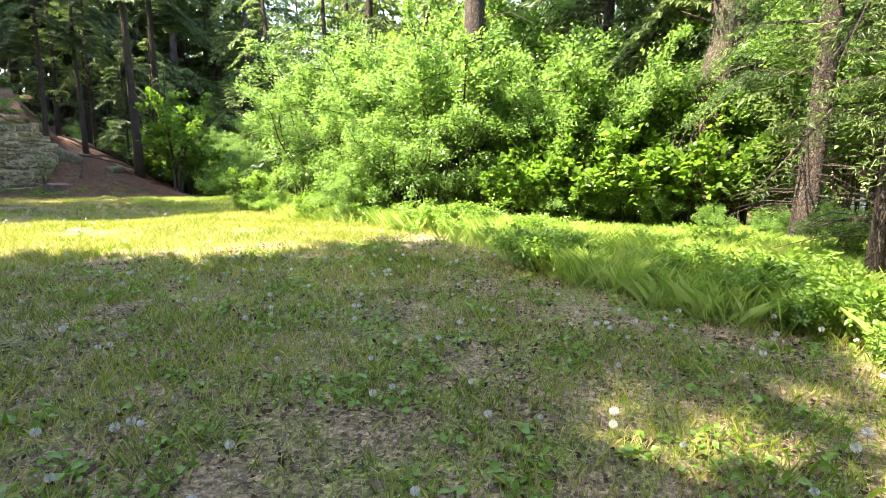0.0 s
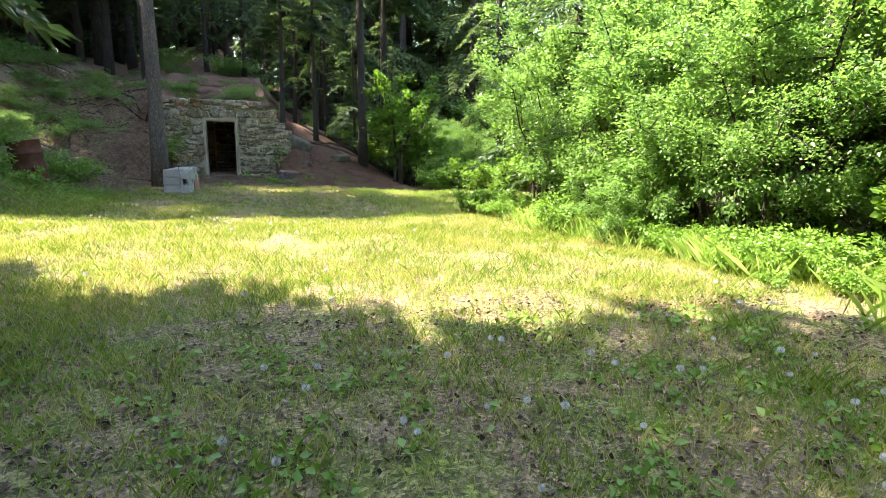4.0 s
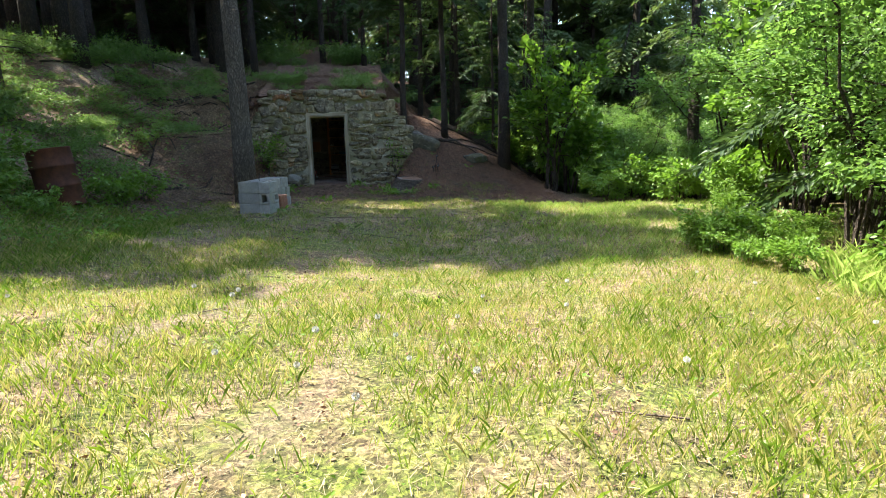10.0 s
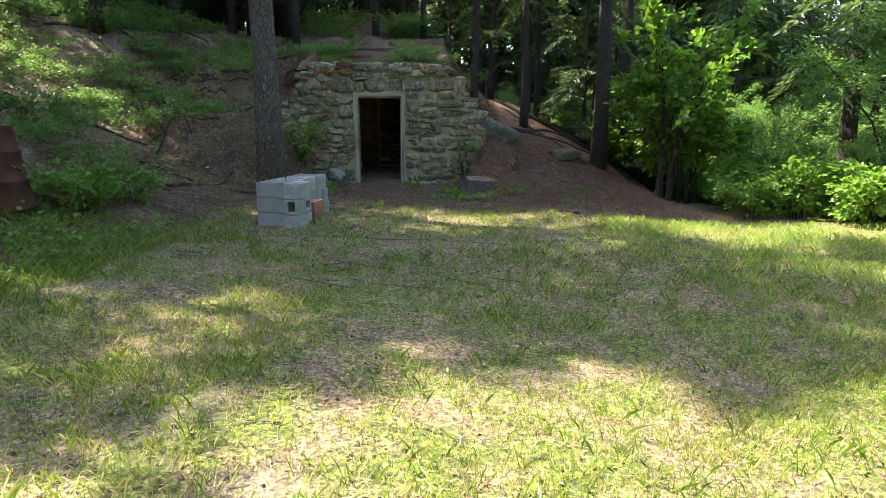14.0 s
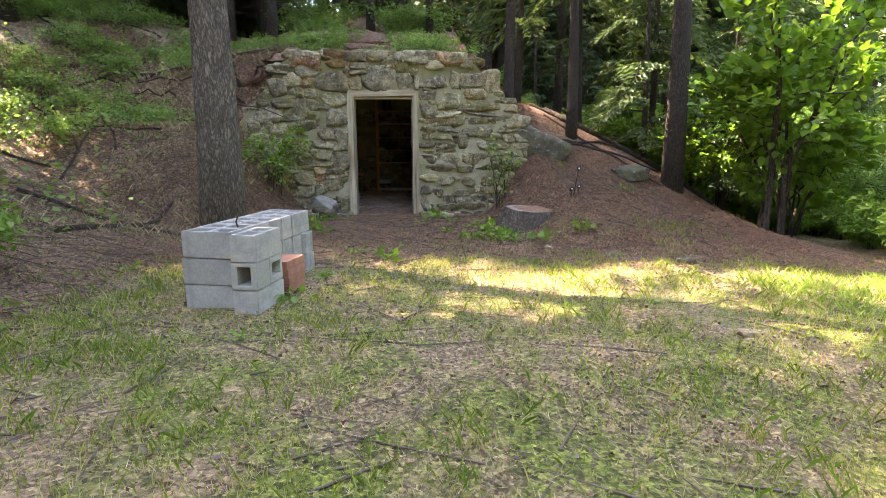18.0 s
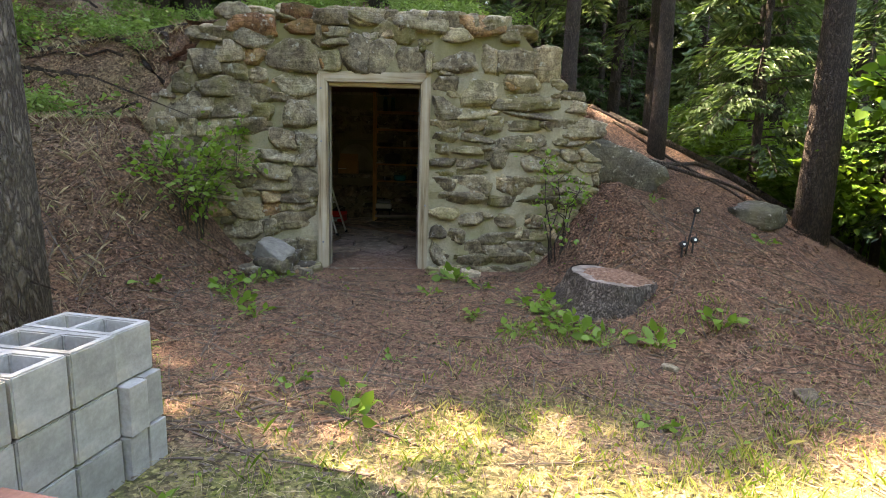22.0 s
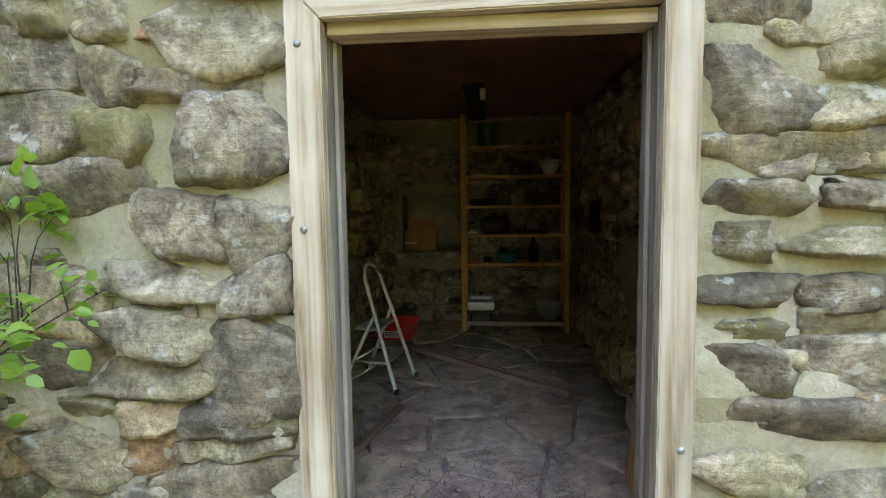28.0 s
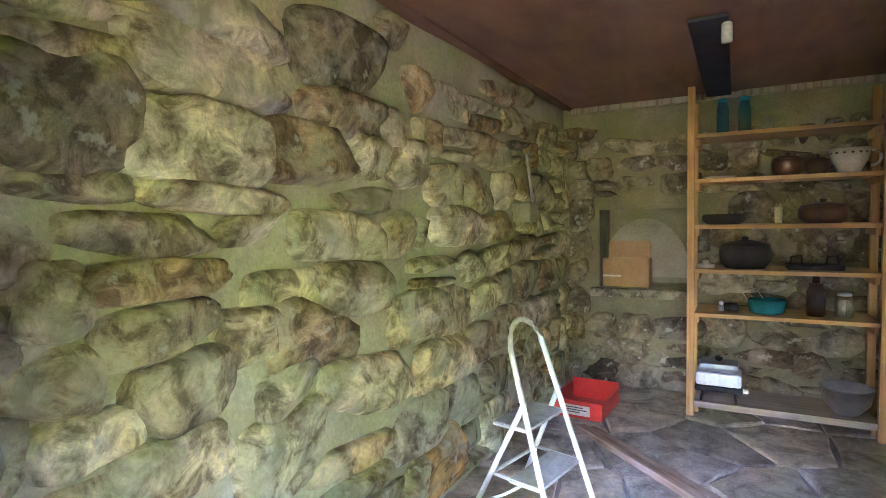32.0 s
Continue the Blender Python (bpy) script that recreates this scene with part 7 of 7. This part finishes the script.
def rosette(seed, r0, n, leaf):
    rg = np.random.default_rng(seed)
    a = rg.uniform(0, 2 * np.pi, n)
    d = np.stack([np.cos(a), np.sin(a), rg.uniform(0.25, 1.0, n)], 1)
    P = d * np.array((r0, r0, r0 * 0.7)) * rg.uniform(0.3, 1.0, (n, 1))
    P[:, 2] = np.abs(P[:, 2]) + 0.01
    me = leaves_mesh("leaves", P, d, leaf, rg, M["herb_leaf"], 0.3, 0.75, 0.35, True)
    v, f = strokes([([Vector((0, 0, -0.02)), Vector(p) * 0.6 + Vector((0, 0, 0.01)), Vector(p)], [0.003, 0.002, 0.0015]) for p in P], 3)
    sm = bpy.data.meshes.new("stems")
    sm.from_pydata(v, [], f)
    sm.materials.append(M["herb_leaf"])
    return sm, me


ROS = [rosette(200, 0.14, 18, 0.075), rosette(201, 0.10, 13, 0.055), rosette(202, 0.18, 26, 0.07)]
for x, y, k, s in ((-0.95, -0.75, 0, 1.0), (-0.75, -0.55, 1, 1.1), (0.80, -0.55, 0, 1.25), (1.0, -0.75, 1, 1.0), (1.35, -1.2, 2, 1.0), (1.45, -1.55, 2, 0.9), (1.7, -1.85, 0, 1.1), (2.05, -1.95, 0, 1.2), (1.48, -1.3, 2, 0.95), (1.55, -1.6, 0, 1.1), (1.58, -1.05, 0, 1.1), (0.1, -2.9, 0, 1.0), (-0.9, -1.3, 0, 1.0), (-1.1, -0.95, 2, 0.9), (-0.7, -1.5, 1, 1.2), (2.55, -1.8, 0, 1.0), (0.55, -1.0, 1, 0.9), (0.85, -1.5, 1, 1.0),
                   (1.15, -1.75, 2, 0.8), (-1.5, -1.4, 1, 1.0), (-1.2, -2.1, 1, 0.8), (-0.5, -0.6, 1, 0.6), (0.3, -2.2, 1, 0.7), (-0.55, -4.35, 2, 0.9), (-0.4, -3.7, 1, 1.0), (2.7, -0.2, 1, 0.9), (3.6, -0.6, 1, 1.0), (-0.2, -2.6, 1, 0.8), (1.6, -2.9, 1, 0.9),
                   (-2.2, -3.4, 1, 0.9), (-1.9, -0.9, 1, 1.0), (-2.6, -6.0, 2, 1.0), (-0.7, -5.2, 1, 0.8)):
    plant("leafy_herb", ROS[k], pose(x, y, surface(x, y), 0, 0, rv.uniform(0, 360)) @ Matrix.Scale(s, 4), "small broad-leaved green herb in the litter", "herb", "herbs round the cellar", ("stems", "leaves"))


# ---- grass, litter, seed heads ----
def clip_ground(xs, ys):
    return np.array([surface(x, y) for x, y in zip(xs, ys)])


def turf(name, n, region, mat, h, width, seed, label, keep, lean=0.45, k=3, spread=0.022):
    rg = np.random.default_rng(seed)
    x = rg.uniform(region[0], region[1], n)
    y = region[3] - (region[3] - region[2]) * rg.uniform(0, 1, n)
    ok = np.array([keep(a, b, c) for a, b, c in zip(x, y, rg.uniform(0, 1, n))])
    x, y = x[ok], y[ok]
    # blades grow in tufts
    n = len(x)
    x, y = np.repeat(x, k), np.repeat(y, k)
    x += rg.normal(0, spread, len(x))
    y += rg.normal(0, spread, len(y))
    z = np.repeat(clip_ground(x[::k], y[::k]), k) - 0.004
    n = len(x)
    a = rg.uniform(0, 2 * np.pi, n)
    hh = h * rg.uniform(0.35, 1.2, n) ** 1.3
    ln = rg.normal(0, lean, (n, 2)) * hh[:, None]
    w = width * rg.uniform(0.6, 1.3, n)
    c, s = np.cos(a) * w, np.sin(a) * w
    V = np.empty((n, 4, 3))
    V[:, 0] = np.stack([x - c, y - s, z], 1)
    V[:, 1] = np.stack([x + c, y + s, z], 1)
    V[:, 2] = np.stack([x + c * 0.7 + ln[:, 0] * 0.4, y + s * 0.7 + ln[:, 1] * 0.4, z + hh * 0.6], 1)
    V[:, 3] = np.stack([x + ln[:, 0], y + ln[:, 1], z + hh], 1)
    i = np.arange(n)[:, None] * 4
    F = np.concatenate([i + np.array([[0, 1, 2]]), i + np.array([[0, 2, 3]])], 0)
    ob = new(name, fast_mesh(name, V.reshape(-1, 3), F, mat))
    return tagged(ob, label, "grass", kind="stuff")


def meadow(x, y, u):
    p = 0.55 + 0.95 * noise.noise(Vector((x * 0.8, y * 0.8, 9.0))) + 0.5 * noise.noise(Vector((x * 2.6, y * 2.6, 1.0)))
    p *= (1 - 0.9 * bare_at(x, y)) * (1 - 0.86 * duff_at(x, y)) * (1 - 0.62 * smooth_step(-9.5, -6.8, y)) * (1 - 0.45 * smooth_step(-15, -17, y))
    return u < p and not (-1.5 < x < 1.3 and y > -0.5) and not (-1.4 < x < -0.5 and -4.6 < y < -2.9)


turf("meadow_grass", 150000, (-4.0, 5.6, -23.0, -10.5), M["grass"], 0.072, 0.0022, 1, "thin short meadow grass with dry stalks", meadow, 0.32)
turf("meadow_grass", 90000, (-4.0, 6.5, -10.5, -2.2), M["grass"], 0.058, 0.0021, 2, "thin short meadow grass in the shade", meadow, 0.32)


def clumps(x, y, u):
    return u < (0.16 + 0.9 * noise.noise(Vector((x * 1.4, y * 1.4, 33.0)))) * (1 - bare_at(x, y)) * (1 - 0.9 * duff_at(x, y)) and not (-1.6 < x < -0.4 and -4.7 < y < -2.9)


turf("grass_clumps", 26000, (-3.6, 5.2, -22.8, -3.0), M["clump_grass"], 0.085, 0.0021, 17, "coarser green grass clumps standing in the turf", clumps, 0.4, 9, 0.03)


def edge_x(y):
    return 4.9 - 0.12 * (y + 11) if y > -14 else 5.25 - 0.22 * (-14 - y)


rq2 = random.Random(71)


def bush_line(y):
    """Where the bushes begin, beyond the strip of tall grass."""
    return 6.2 if y > -13.6 else min(10.5, 6.2 + 1.2 * (-13.6 - y))


turf("tall_grass", 26000, (3.4, 8.0, -14, -4.0), M["tall_grass"], 0.22, 0.0020, 3, "tall bright green grass along the bushes", lambda x, y, u: y < -9.5 and edge_x(y) + 0.15 + noise.noise(Vector((y * 0.7, 0, 2))) * 0.35 < x < edge_x(y) + 1.6 and u < 0.35 + 0.75 * noise.noise(Vector((x * 0.9, y * 0.9, 4.0))), 0.5)
turf("tall_grass", 120000, (3.2, 10.5, -22.6, -13.4), M["tall_grass"], 0.28, 0.0017, 21, "tall lush green grass between the meadow and the bushes", lambda x, y, u: edge_x(y) - 0.1 + noise.noise(Vector((y * 0.8, 0, 2))) * 0.4 < x < bush_line(y) + 0.8 and u < smooth_step(-0.3, 0.9, x - edge_x(y)) * (0.30 + 1.0 * noise.noise(Vector((x * 0.9, y * 0.9, 4.0)))), 0.5, 3, 0.04)
for _ in range(45):
    y = rq2.uniform(-22.0, -13.4)
    x = rq2.uniform(edge_x(y) + 0.1, bush_line(y) + 0.6)
    bush(x, y, HERB, rq2.choice((0, 1)), rq2.uniform(0, 360), rq2.uniform(0.35, 0.8), "bright green weeds among tall grass", "weed_clump", "weeds along the meadow")
turf("path_grass", 9000, (3.4, 8.0, -9.0, -3.6), M["tall_grass"], 0.10, 0.0026, 6, "short bright green grass along the path", lambda x, y, u: u < 0.35 + 0.7 * noise.noise(Vector((x * 0.9, y * 0.9, 4.0))))
rq = random.Random(64)
for _ in range(70):
    y = rq.uniform(-22.5, -5.5)
    x = edge_x(y) + rq.uniform(0.3 if y > -12 else -0.1, 1.9)
    if y > -8.5:
        x = max(x, 6.0 + 0.5 * (y + 8.5))
    pool, k, s = (HERB, rq.choice((0, 1)), rq.uniform(0.6, 1.1)) if y < -13.5 or y > -10.5 or rq.random() < 0.65 else (BUSH, 3, rq.uniform(0.35, 0.7))
    bush(x, y, pool, k, rq.uniform(0, 360), s * (0.6 if y < -13.5 or y > -10.5 else 1.0), "bright green weeds at the meadow edge", "weed_clump", "weeds along the meadow")
for y in np.arange(-13.6, -9.5, 0.85):
    x = edge_x(float(y)) + rq.uniform(1.2, 2.0)
    if y > -8.5:
        x = max(x, 6.4 + 0.55 * (float(y) + 8.5))
    bush(x, float(y), BUSH, rq.choice((3, 3, 1)), rq.uniform(0, 360), rq.uniform(0.7, 1.1), "dense low bush with small bright green leaves", "leafy_bush")
for _ in range(46):
    x, y = rq.uniform(9, 30), rq.uniform(-2, 26)
    bush(x, y, BUSH, rq.choice((0, 1, 2)), rq.uniform(0, 360), rq.uniform(0.8, 1.3), "sunlit undergrowth with bright green leaves", "undergrowth_bush", "sunlit undergrowth")
turf("tall_grass", 9000, (-5.5, -1.9, -9.0, -5.2), M["clump_grass"], 0.10, 0.0022, 4, "longer green grass at the foot of the bank", lambda x, y, u: u < 0.8)


def litter(n, region, seed):
    rg = np.random.default_rng(seed)
    x, y = rg.uniform(region[0], region[1], n), rg.uniform(region[2], region[3], n)
    ok = np.array([duff_at(a, b) > u and not (-1.55 < a < 1.35 and -0.1 < b < 0.3) for a, b, u in zip(x, y, rg.uniform(0.05, 1, n))])
    x, y = x[ok], y[ok]
    n = len(x)
    z = clip_ground(x, y) + rg.uniform(0.001, 0.012, n)
    a = rg.uniform(0, np.pi, n)
    L, w = rg.uniform(0.018, 0.08, n), rg.uniform(0.0018, 0.005, n)
    up = rg.normal(0, 0.25, n) * L
    dx, dy = np.cos(a) * L, np.sin(a) * L
    px, py = -np.sin(a) * w, np.cos(a) * w
    V = np.stack([np.stack([x - dx + px, y - dy + py, z - up], 1), np.stack([x - dx - px, y - dy - py, z - up], 1), np.stack([x + dx, y + dy, z + up], 1)], 1)
    F = np.arange(n * 3).reshape(-1, 3)
    tagged(new("needle_litter", fast_mesh("needle_litter", V.reshape(-1, 3), F, M["litter"])), "reddish brown fallen needles and bits of bark", "litter", kind="stuff")


litter(190000, (-4.5, 5.5, -6.8, 0.6), 12)
litter(60000, (-6.0, -1.8, 0.0, 4.5), 15)
litter(30000, (-1.7, 2.6, 0.3, 4.0), 16)


def threshold_litter(n, seed):
    """Needles and crumbs trodden in over the threshold."""
    rg = np.random.default_rng(seed)
    x, y = rg.uniform(-0.42, 0.46, n), np.abs(rg.normal(0, 0.45, n)) - 0.1
    z = rg.uniform(0.010, 0.016, n)
    a, L, w = rg.uniform(0, np.pi, n), rg.uniform(0.008, 0.035, n), rg.uniform(0.001, 0.003, n)
    dx, dy, px, py = np.cos(a) * L, np.sin(a) * L, -np.sin(a) * w, np.cos(a) * w
    V = np.stack([np.stack([x - dx + px, y - dy + py, z], 1), np.stack([x - dx - px, y - dy - py, z], 1), np.stack([x + dx, y + dy, z + 0.003], 1)], 1)
    tagged(new("trodden_litter", fast_mesh("trodden_litter", V.reshape(-1, 3), np.arange(n * 3).reshape(-1, 3), M["litter"])), "fallen needles trodden in over the threshold", "litter", kind="stuff")


threshold_litter(7000, 18)


def straw(n, region, seed):
    """Dry stalks, and small broad leaves pressed to the ground."""
    rg = np.random.default_rng(seed)
    x, y = rg.uniform(region[0], region[1], n), rg.uniform(region[2], region[3], n)
    z = clip_ground(x, y) + rg.uniform(0.004, 0.02, n)
    a = rg.uniform(0, np.pi, n)
    L, w = rg.uniform(0.015, 0.06, n), rg.uniform(0.0008, 0.0021, n)
    up = rg.normal(0, 0.3, n) * L
    dx, dy, px, py = np.cos(a) * L, np.sin(a) * L, -np.sin(a) * w, np.cos(a) * w
    V = np.stack([np.stack([x - dx + px, y - dy + py, z - up], 1), np.stack([x - dx - px, y - dy - py, z - up], 1), np.stack([x + dx, y + dy, z + up], 1)], 1)
    tagged(new("dry_straw", fast_mesh("dry_straw", V.reshape(-1, 3), np.arange(n * 3).reshape(-1, 3), M["straw"])), "pale dry stalks and clippings lying in the turf", "straw", kind="stuff")
    n = n // 14
    x, y = rg.uniform(region[0], region[1], n), rg.uniform(region[2], region[3], n)
    ok = np.array([noise.noise(Vector((p * 1.1, q * 1.1, 20))) + 0.6 * noise.noise(Vector((p * 4, q * 4, 21))) > 0.12 for p, q in zip(x, y)])
    x, y = x[ok], y[ok]
    P = np.stack([x, y, clip_ground(x, y) + rg.uniform(0.004, 0.04, len(x))], 1)
    a = rg.uniform(0, 2 * np.pi, len(x))
    D = np.stack([np.cos(a), np.sin(a), rg.uniform(0.0, 0.5, len(x))], 1)
    tagged(new("ground_leaves", leaves_mesh("ground_leaves", P, D, 0.03, rg, M["herb_leaf"], 0.0, 0.7, 0.25)), "small broad clover and dandelion leaves in the turf", "herbs", kind="stuff")


straw(110000, (-3.6, 4.8, -22.8, -3.4), 13)
straw(24000, (-3.4, 3.6, -3.4, -0.3), 14)



def ground_cover(name, n, region, seed, size, mat, label, lift, cut):
    rg = np.random.default_rng(seed)
    x, y = rg.uniform(region[0], region[1], n), rg.uniform(region[2], region[3], n)
    ok = np.array([noise.noise(Vector((p * 1.6, q * 1.6, seed))) + 0.7 * noise.noise(Vector((p * 5, q * 5, 21))) > cut for p, q in zip(x, y)])
    x, y = x[ok], y[ok]
    P = np.stack([x, y, clip_ground(x, y) + rg.uniform(0.004, lift, len(x))], 1)
    a = rg.uniform(0, 2 * np.pi, len(x))
    D = np.stack([np.cos(a), np.sin(a), rg.uniform(0.0, 0.5, len(x))], 1)
    tagged(new(name, leaves_mesh(name, P, D, size, rg, mat, 0.0, 0.7, 0.25)), label, "herbs", kind="stuff")


ground_cover("clover_patches", 26000, (-3.6, 4.4, -22.8, -16.0), 31, 0.05, M["herb_leaf"], "patches of broad green clover and plantain leaves", 0.06, 0.18)
ground_cover("dead_leaves", 34000, (-3.8, 4.6, -22.8, -3.0), 32, 0.024, M["litter"], "curled brown dead leaves on the ground", 0.02, 0.0)
ground_cover("leaf_litter", 30000, (-3.6, 4.6, -22.8, -15.5), 36, 0.034, M["brown_leaf"], "pale and dark brown leaves rotting in the shaded turf", 0.022, -0.15)
ground_cover("bank_leaves", 10000, (-9.5, -2.7, -7.2, 5.0), 38, 0.085, M["under_leaf"], "broad green leaves of low plants on the bank", 0.28, 0.12)
ground_cover("drum_herbs", 5000, (-5.5, -2.2, -8.2, -4.6), 39, 0.06, M["herb_leaf"], "low green leaves round the drum", 0.14, -0.1)
ground_cover("bark_chips", 14000, (-4.2, 4.6, -6.5, -0.3), 33, 0.03, M["twig"], "grey brown chips of bark in the litter", 0.02, -0.1)
turf("sparse_grass", 5200, (0.2, 4.4, -3.9, -1.5), M["clump_grass"], 0.06, 0.002, 41, "sparse short grass growing through the litter", lambda x, y, u: u < 0.2 + 1.1 * noise.noise(Vector((x * 1.5, y * 1.5, 3.0))) and math.hypot(x - 2.02, y + 1.06) > 0.42, 0.4, 4, 0.03)
turf("dry_grass", 9000, (-6.0, -1.75, -3.0, 4.5), M["straw"], 0.10, 0.0022, 9, "dry straw-coloured grass on the bank", lambda x, y, u: u < 0.25 + 0.9 * noise.noise(Vector((x * 0.8, y * 0.8, 14.0))), 0.6)
# twigs and fallen branches
rt2 = random.Random(31)
tw = []
for _ in range(2000):
    x, y = rt2.uniform(-3.8, 4.5), rt2.uniform(-7, -0.3)
    if duff_at(x, y) < 0.4 and rt2.random() < 0.75 or (-1.5 < x < 1.3 and y > -0.3):
        continue
    a, L = rt2.uniform(0, math.pi), 0.04 + 0.4 * rt2.random() ** 2
    p = [Vector((x + math.cos(a) * L * t + rt2.uniform(-.01, .01), y + math.sin(a) * L * t + rt2.uniform(-.01, .01), 0)) for t in (-1, 0, 1)]
    for q in p:
        q.z = surface(q.x, q.y) + 0.008
    g = rt2.uniform(0.7, 1.7)
    tw.append((p, [0.004 * g, 0.0035 * g, 0.002]))
for _ in range(60):
    x, y = rt2.uniform(-3, 4), rt2.uniform(-22, -9)
    a, L = rt2.uniform(0, math.pi), rt2.uniform(0.05, 0.25)
    p = [Vector((x + math.cos(a) * L * t, y + math.sin(a) * L * t + rt2.uniform(-.02, .02), 0)) for t in (-1, 0, 1)]
    for q in p:
        q.z = surface(q.x, q.y) + 0.01
    tw.append((p, [0.005, 0.0045, 0.002]))
v, f = strokes(tw, 5)
tagged(mesh_ob("fallen_twigs", v, f, M["twig"]), "thin dead twigs scattered on the ground", "twigs", kind="stuff")
rk = random.Random(44)
BRANCHES = [(rk.uniform(-9.0, -2.6), rk.uniform(-2.5, 6.0), rk.uniform(0, 180), rk.uniform(0.6, 2.6), rk.uniform(0.012, 0.035)) for _ in range(60)]
BRANCHES += [(rk.uniform(3.4, 6.2), rk.uniform(0.6, 3.4), rk.uniform(-45, 25), rk.uniform(0.7, 2.2), rk.uniform(0.012, 0.035)) for _ in range(22)]
for x, y, a, L, r0 in BRANCHES + [(4.3, 1.3, -28, 3.0, 0.06), (4.9, 1.2, -40, 1.8, 0.04), (-2.5, 1.4, -30, 1.6, 0.04), (-3.2, 2.4, 20, 2.2, 0.05), (3.8, 1.8, 30, 1.5, 0.035)]:
    pts = []
    for k in range(7):
        q = Vector((x + math.cos(radians(a)) * L * (k / 6 - 0.5), y + math.sin(radians(a)) * L * (k / 6 - 0.5) + 0.04 * math.sin(k * 2), 0))
        q.z = surface(q.x, q.y) + r0 * 0.8
        pts.append(q)
    v, f = tube(pts, [r0 * (1 - 0.08 * k) for k in range(7)], 10)
    tagged(mesh_ob("fallen_branch", v, f, M["dark_bark"], None, True), "dead fallen branch lying on needle litter", "branch", "fallen branches")

# dandelion clocks
rd = random.Random(8)
V, F = [], []
spokes = []
for k in range(46):
    z = 1 - 2 * (k + 0.5) / 46
    a, q = k * 2.39996, math.sqrt(1 - z * z)
    spokes.append(Vector((q * math.cos(a), q * math.sin(a), z)))
stems = []
for k in range(260):
    x, y = rd.uniform(-2.5, 4.5), rd.uniform(-22.5, -10)
    if rd.random() < 0.6:
        y = rd.uniform(-22.5, -16.5)
    h = rd.uniform(0.05, 0.16)
    b = Vector((x, y, surface(x, y)))
    top = b + Vector((rd.uniform(-.03, .03), rd.uniform(-.03, .03), h))
    s = rd.uniform(0.013, 0.022)
    for q in spokes:
        side = q.orthogonal().normalized() * s * 0.20
        V += [top + q * s * 0.15, top + q * s - side, top + q * s + side]
        F.append((len(V) - 3, len(V) - 2, len(V) - 1))
    stems.append(([b, top], [0.0015, 0.0012]))
heads = tagged(mesh_ob("dandelion_clocks", V, F, M["seed_head"]), "white dandelion seed heads standing in the grass", "dandelions", kind="stuff")
v, f = strokes(stems, 3)
mesh_ob("stems", v, f, M["tall_grass"], heads)
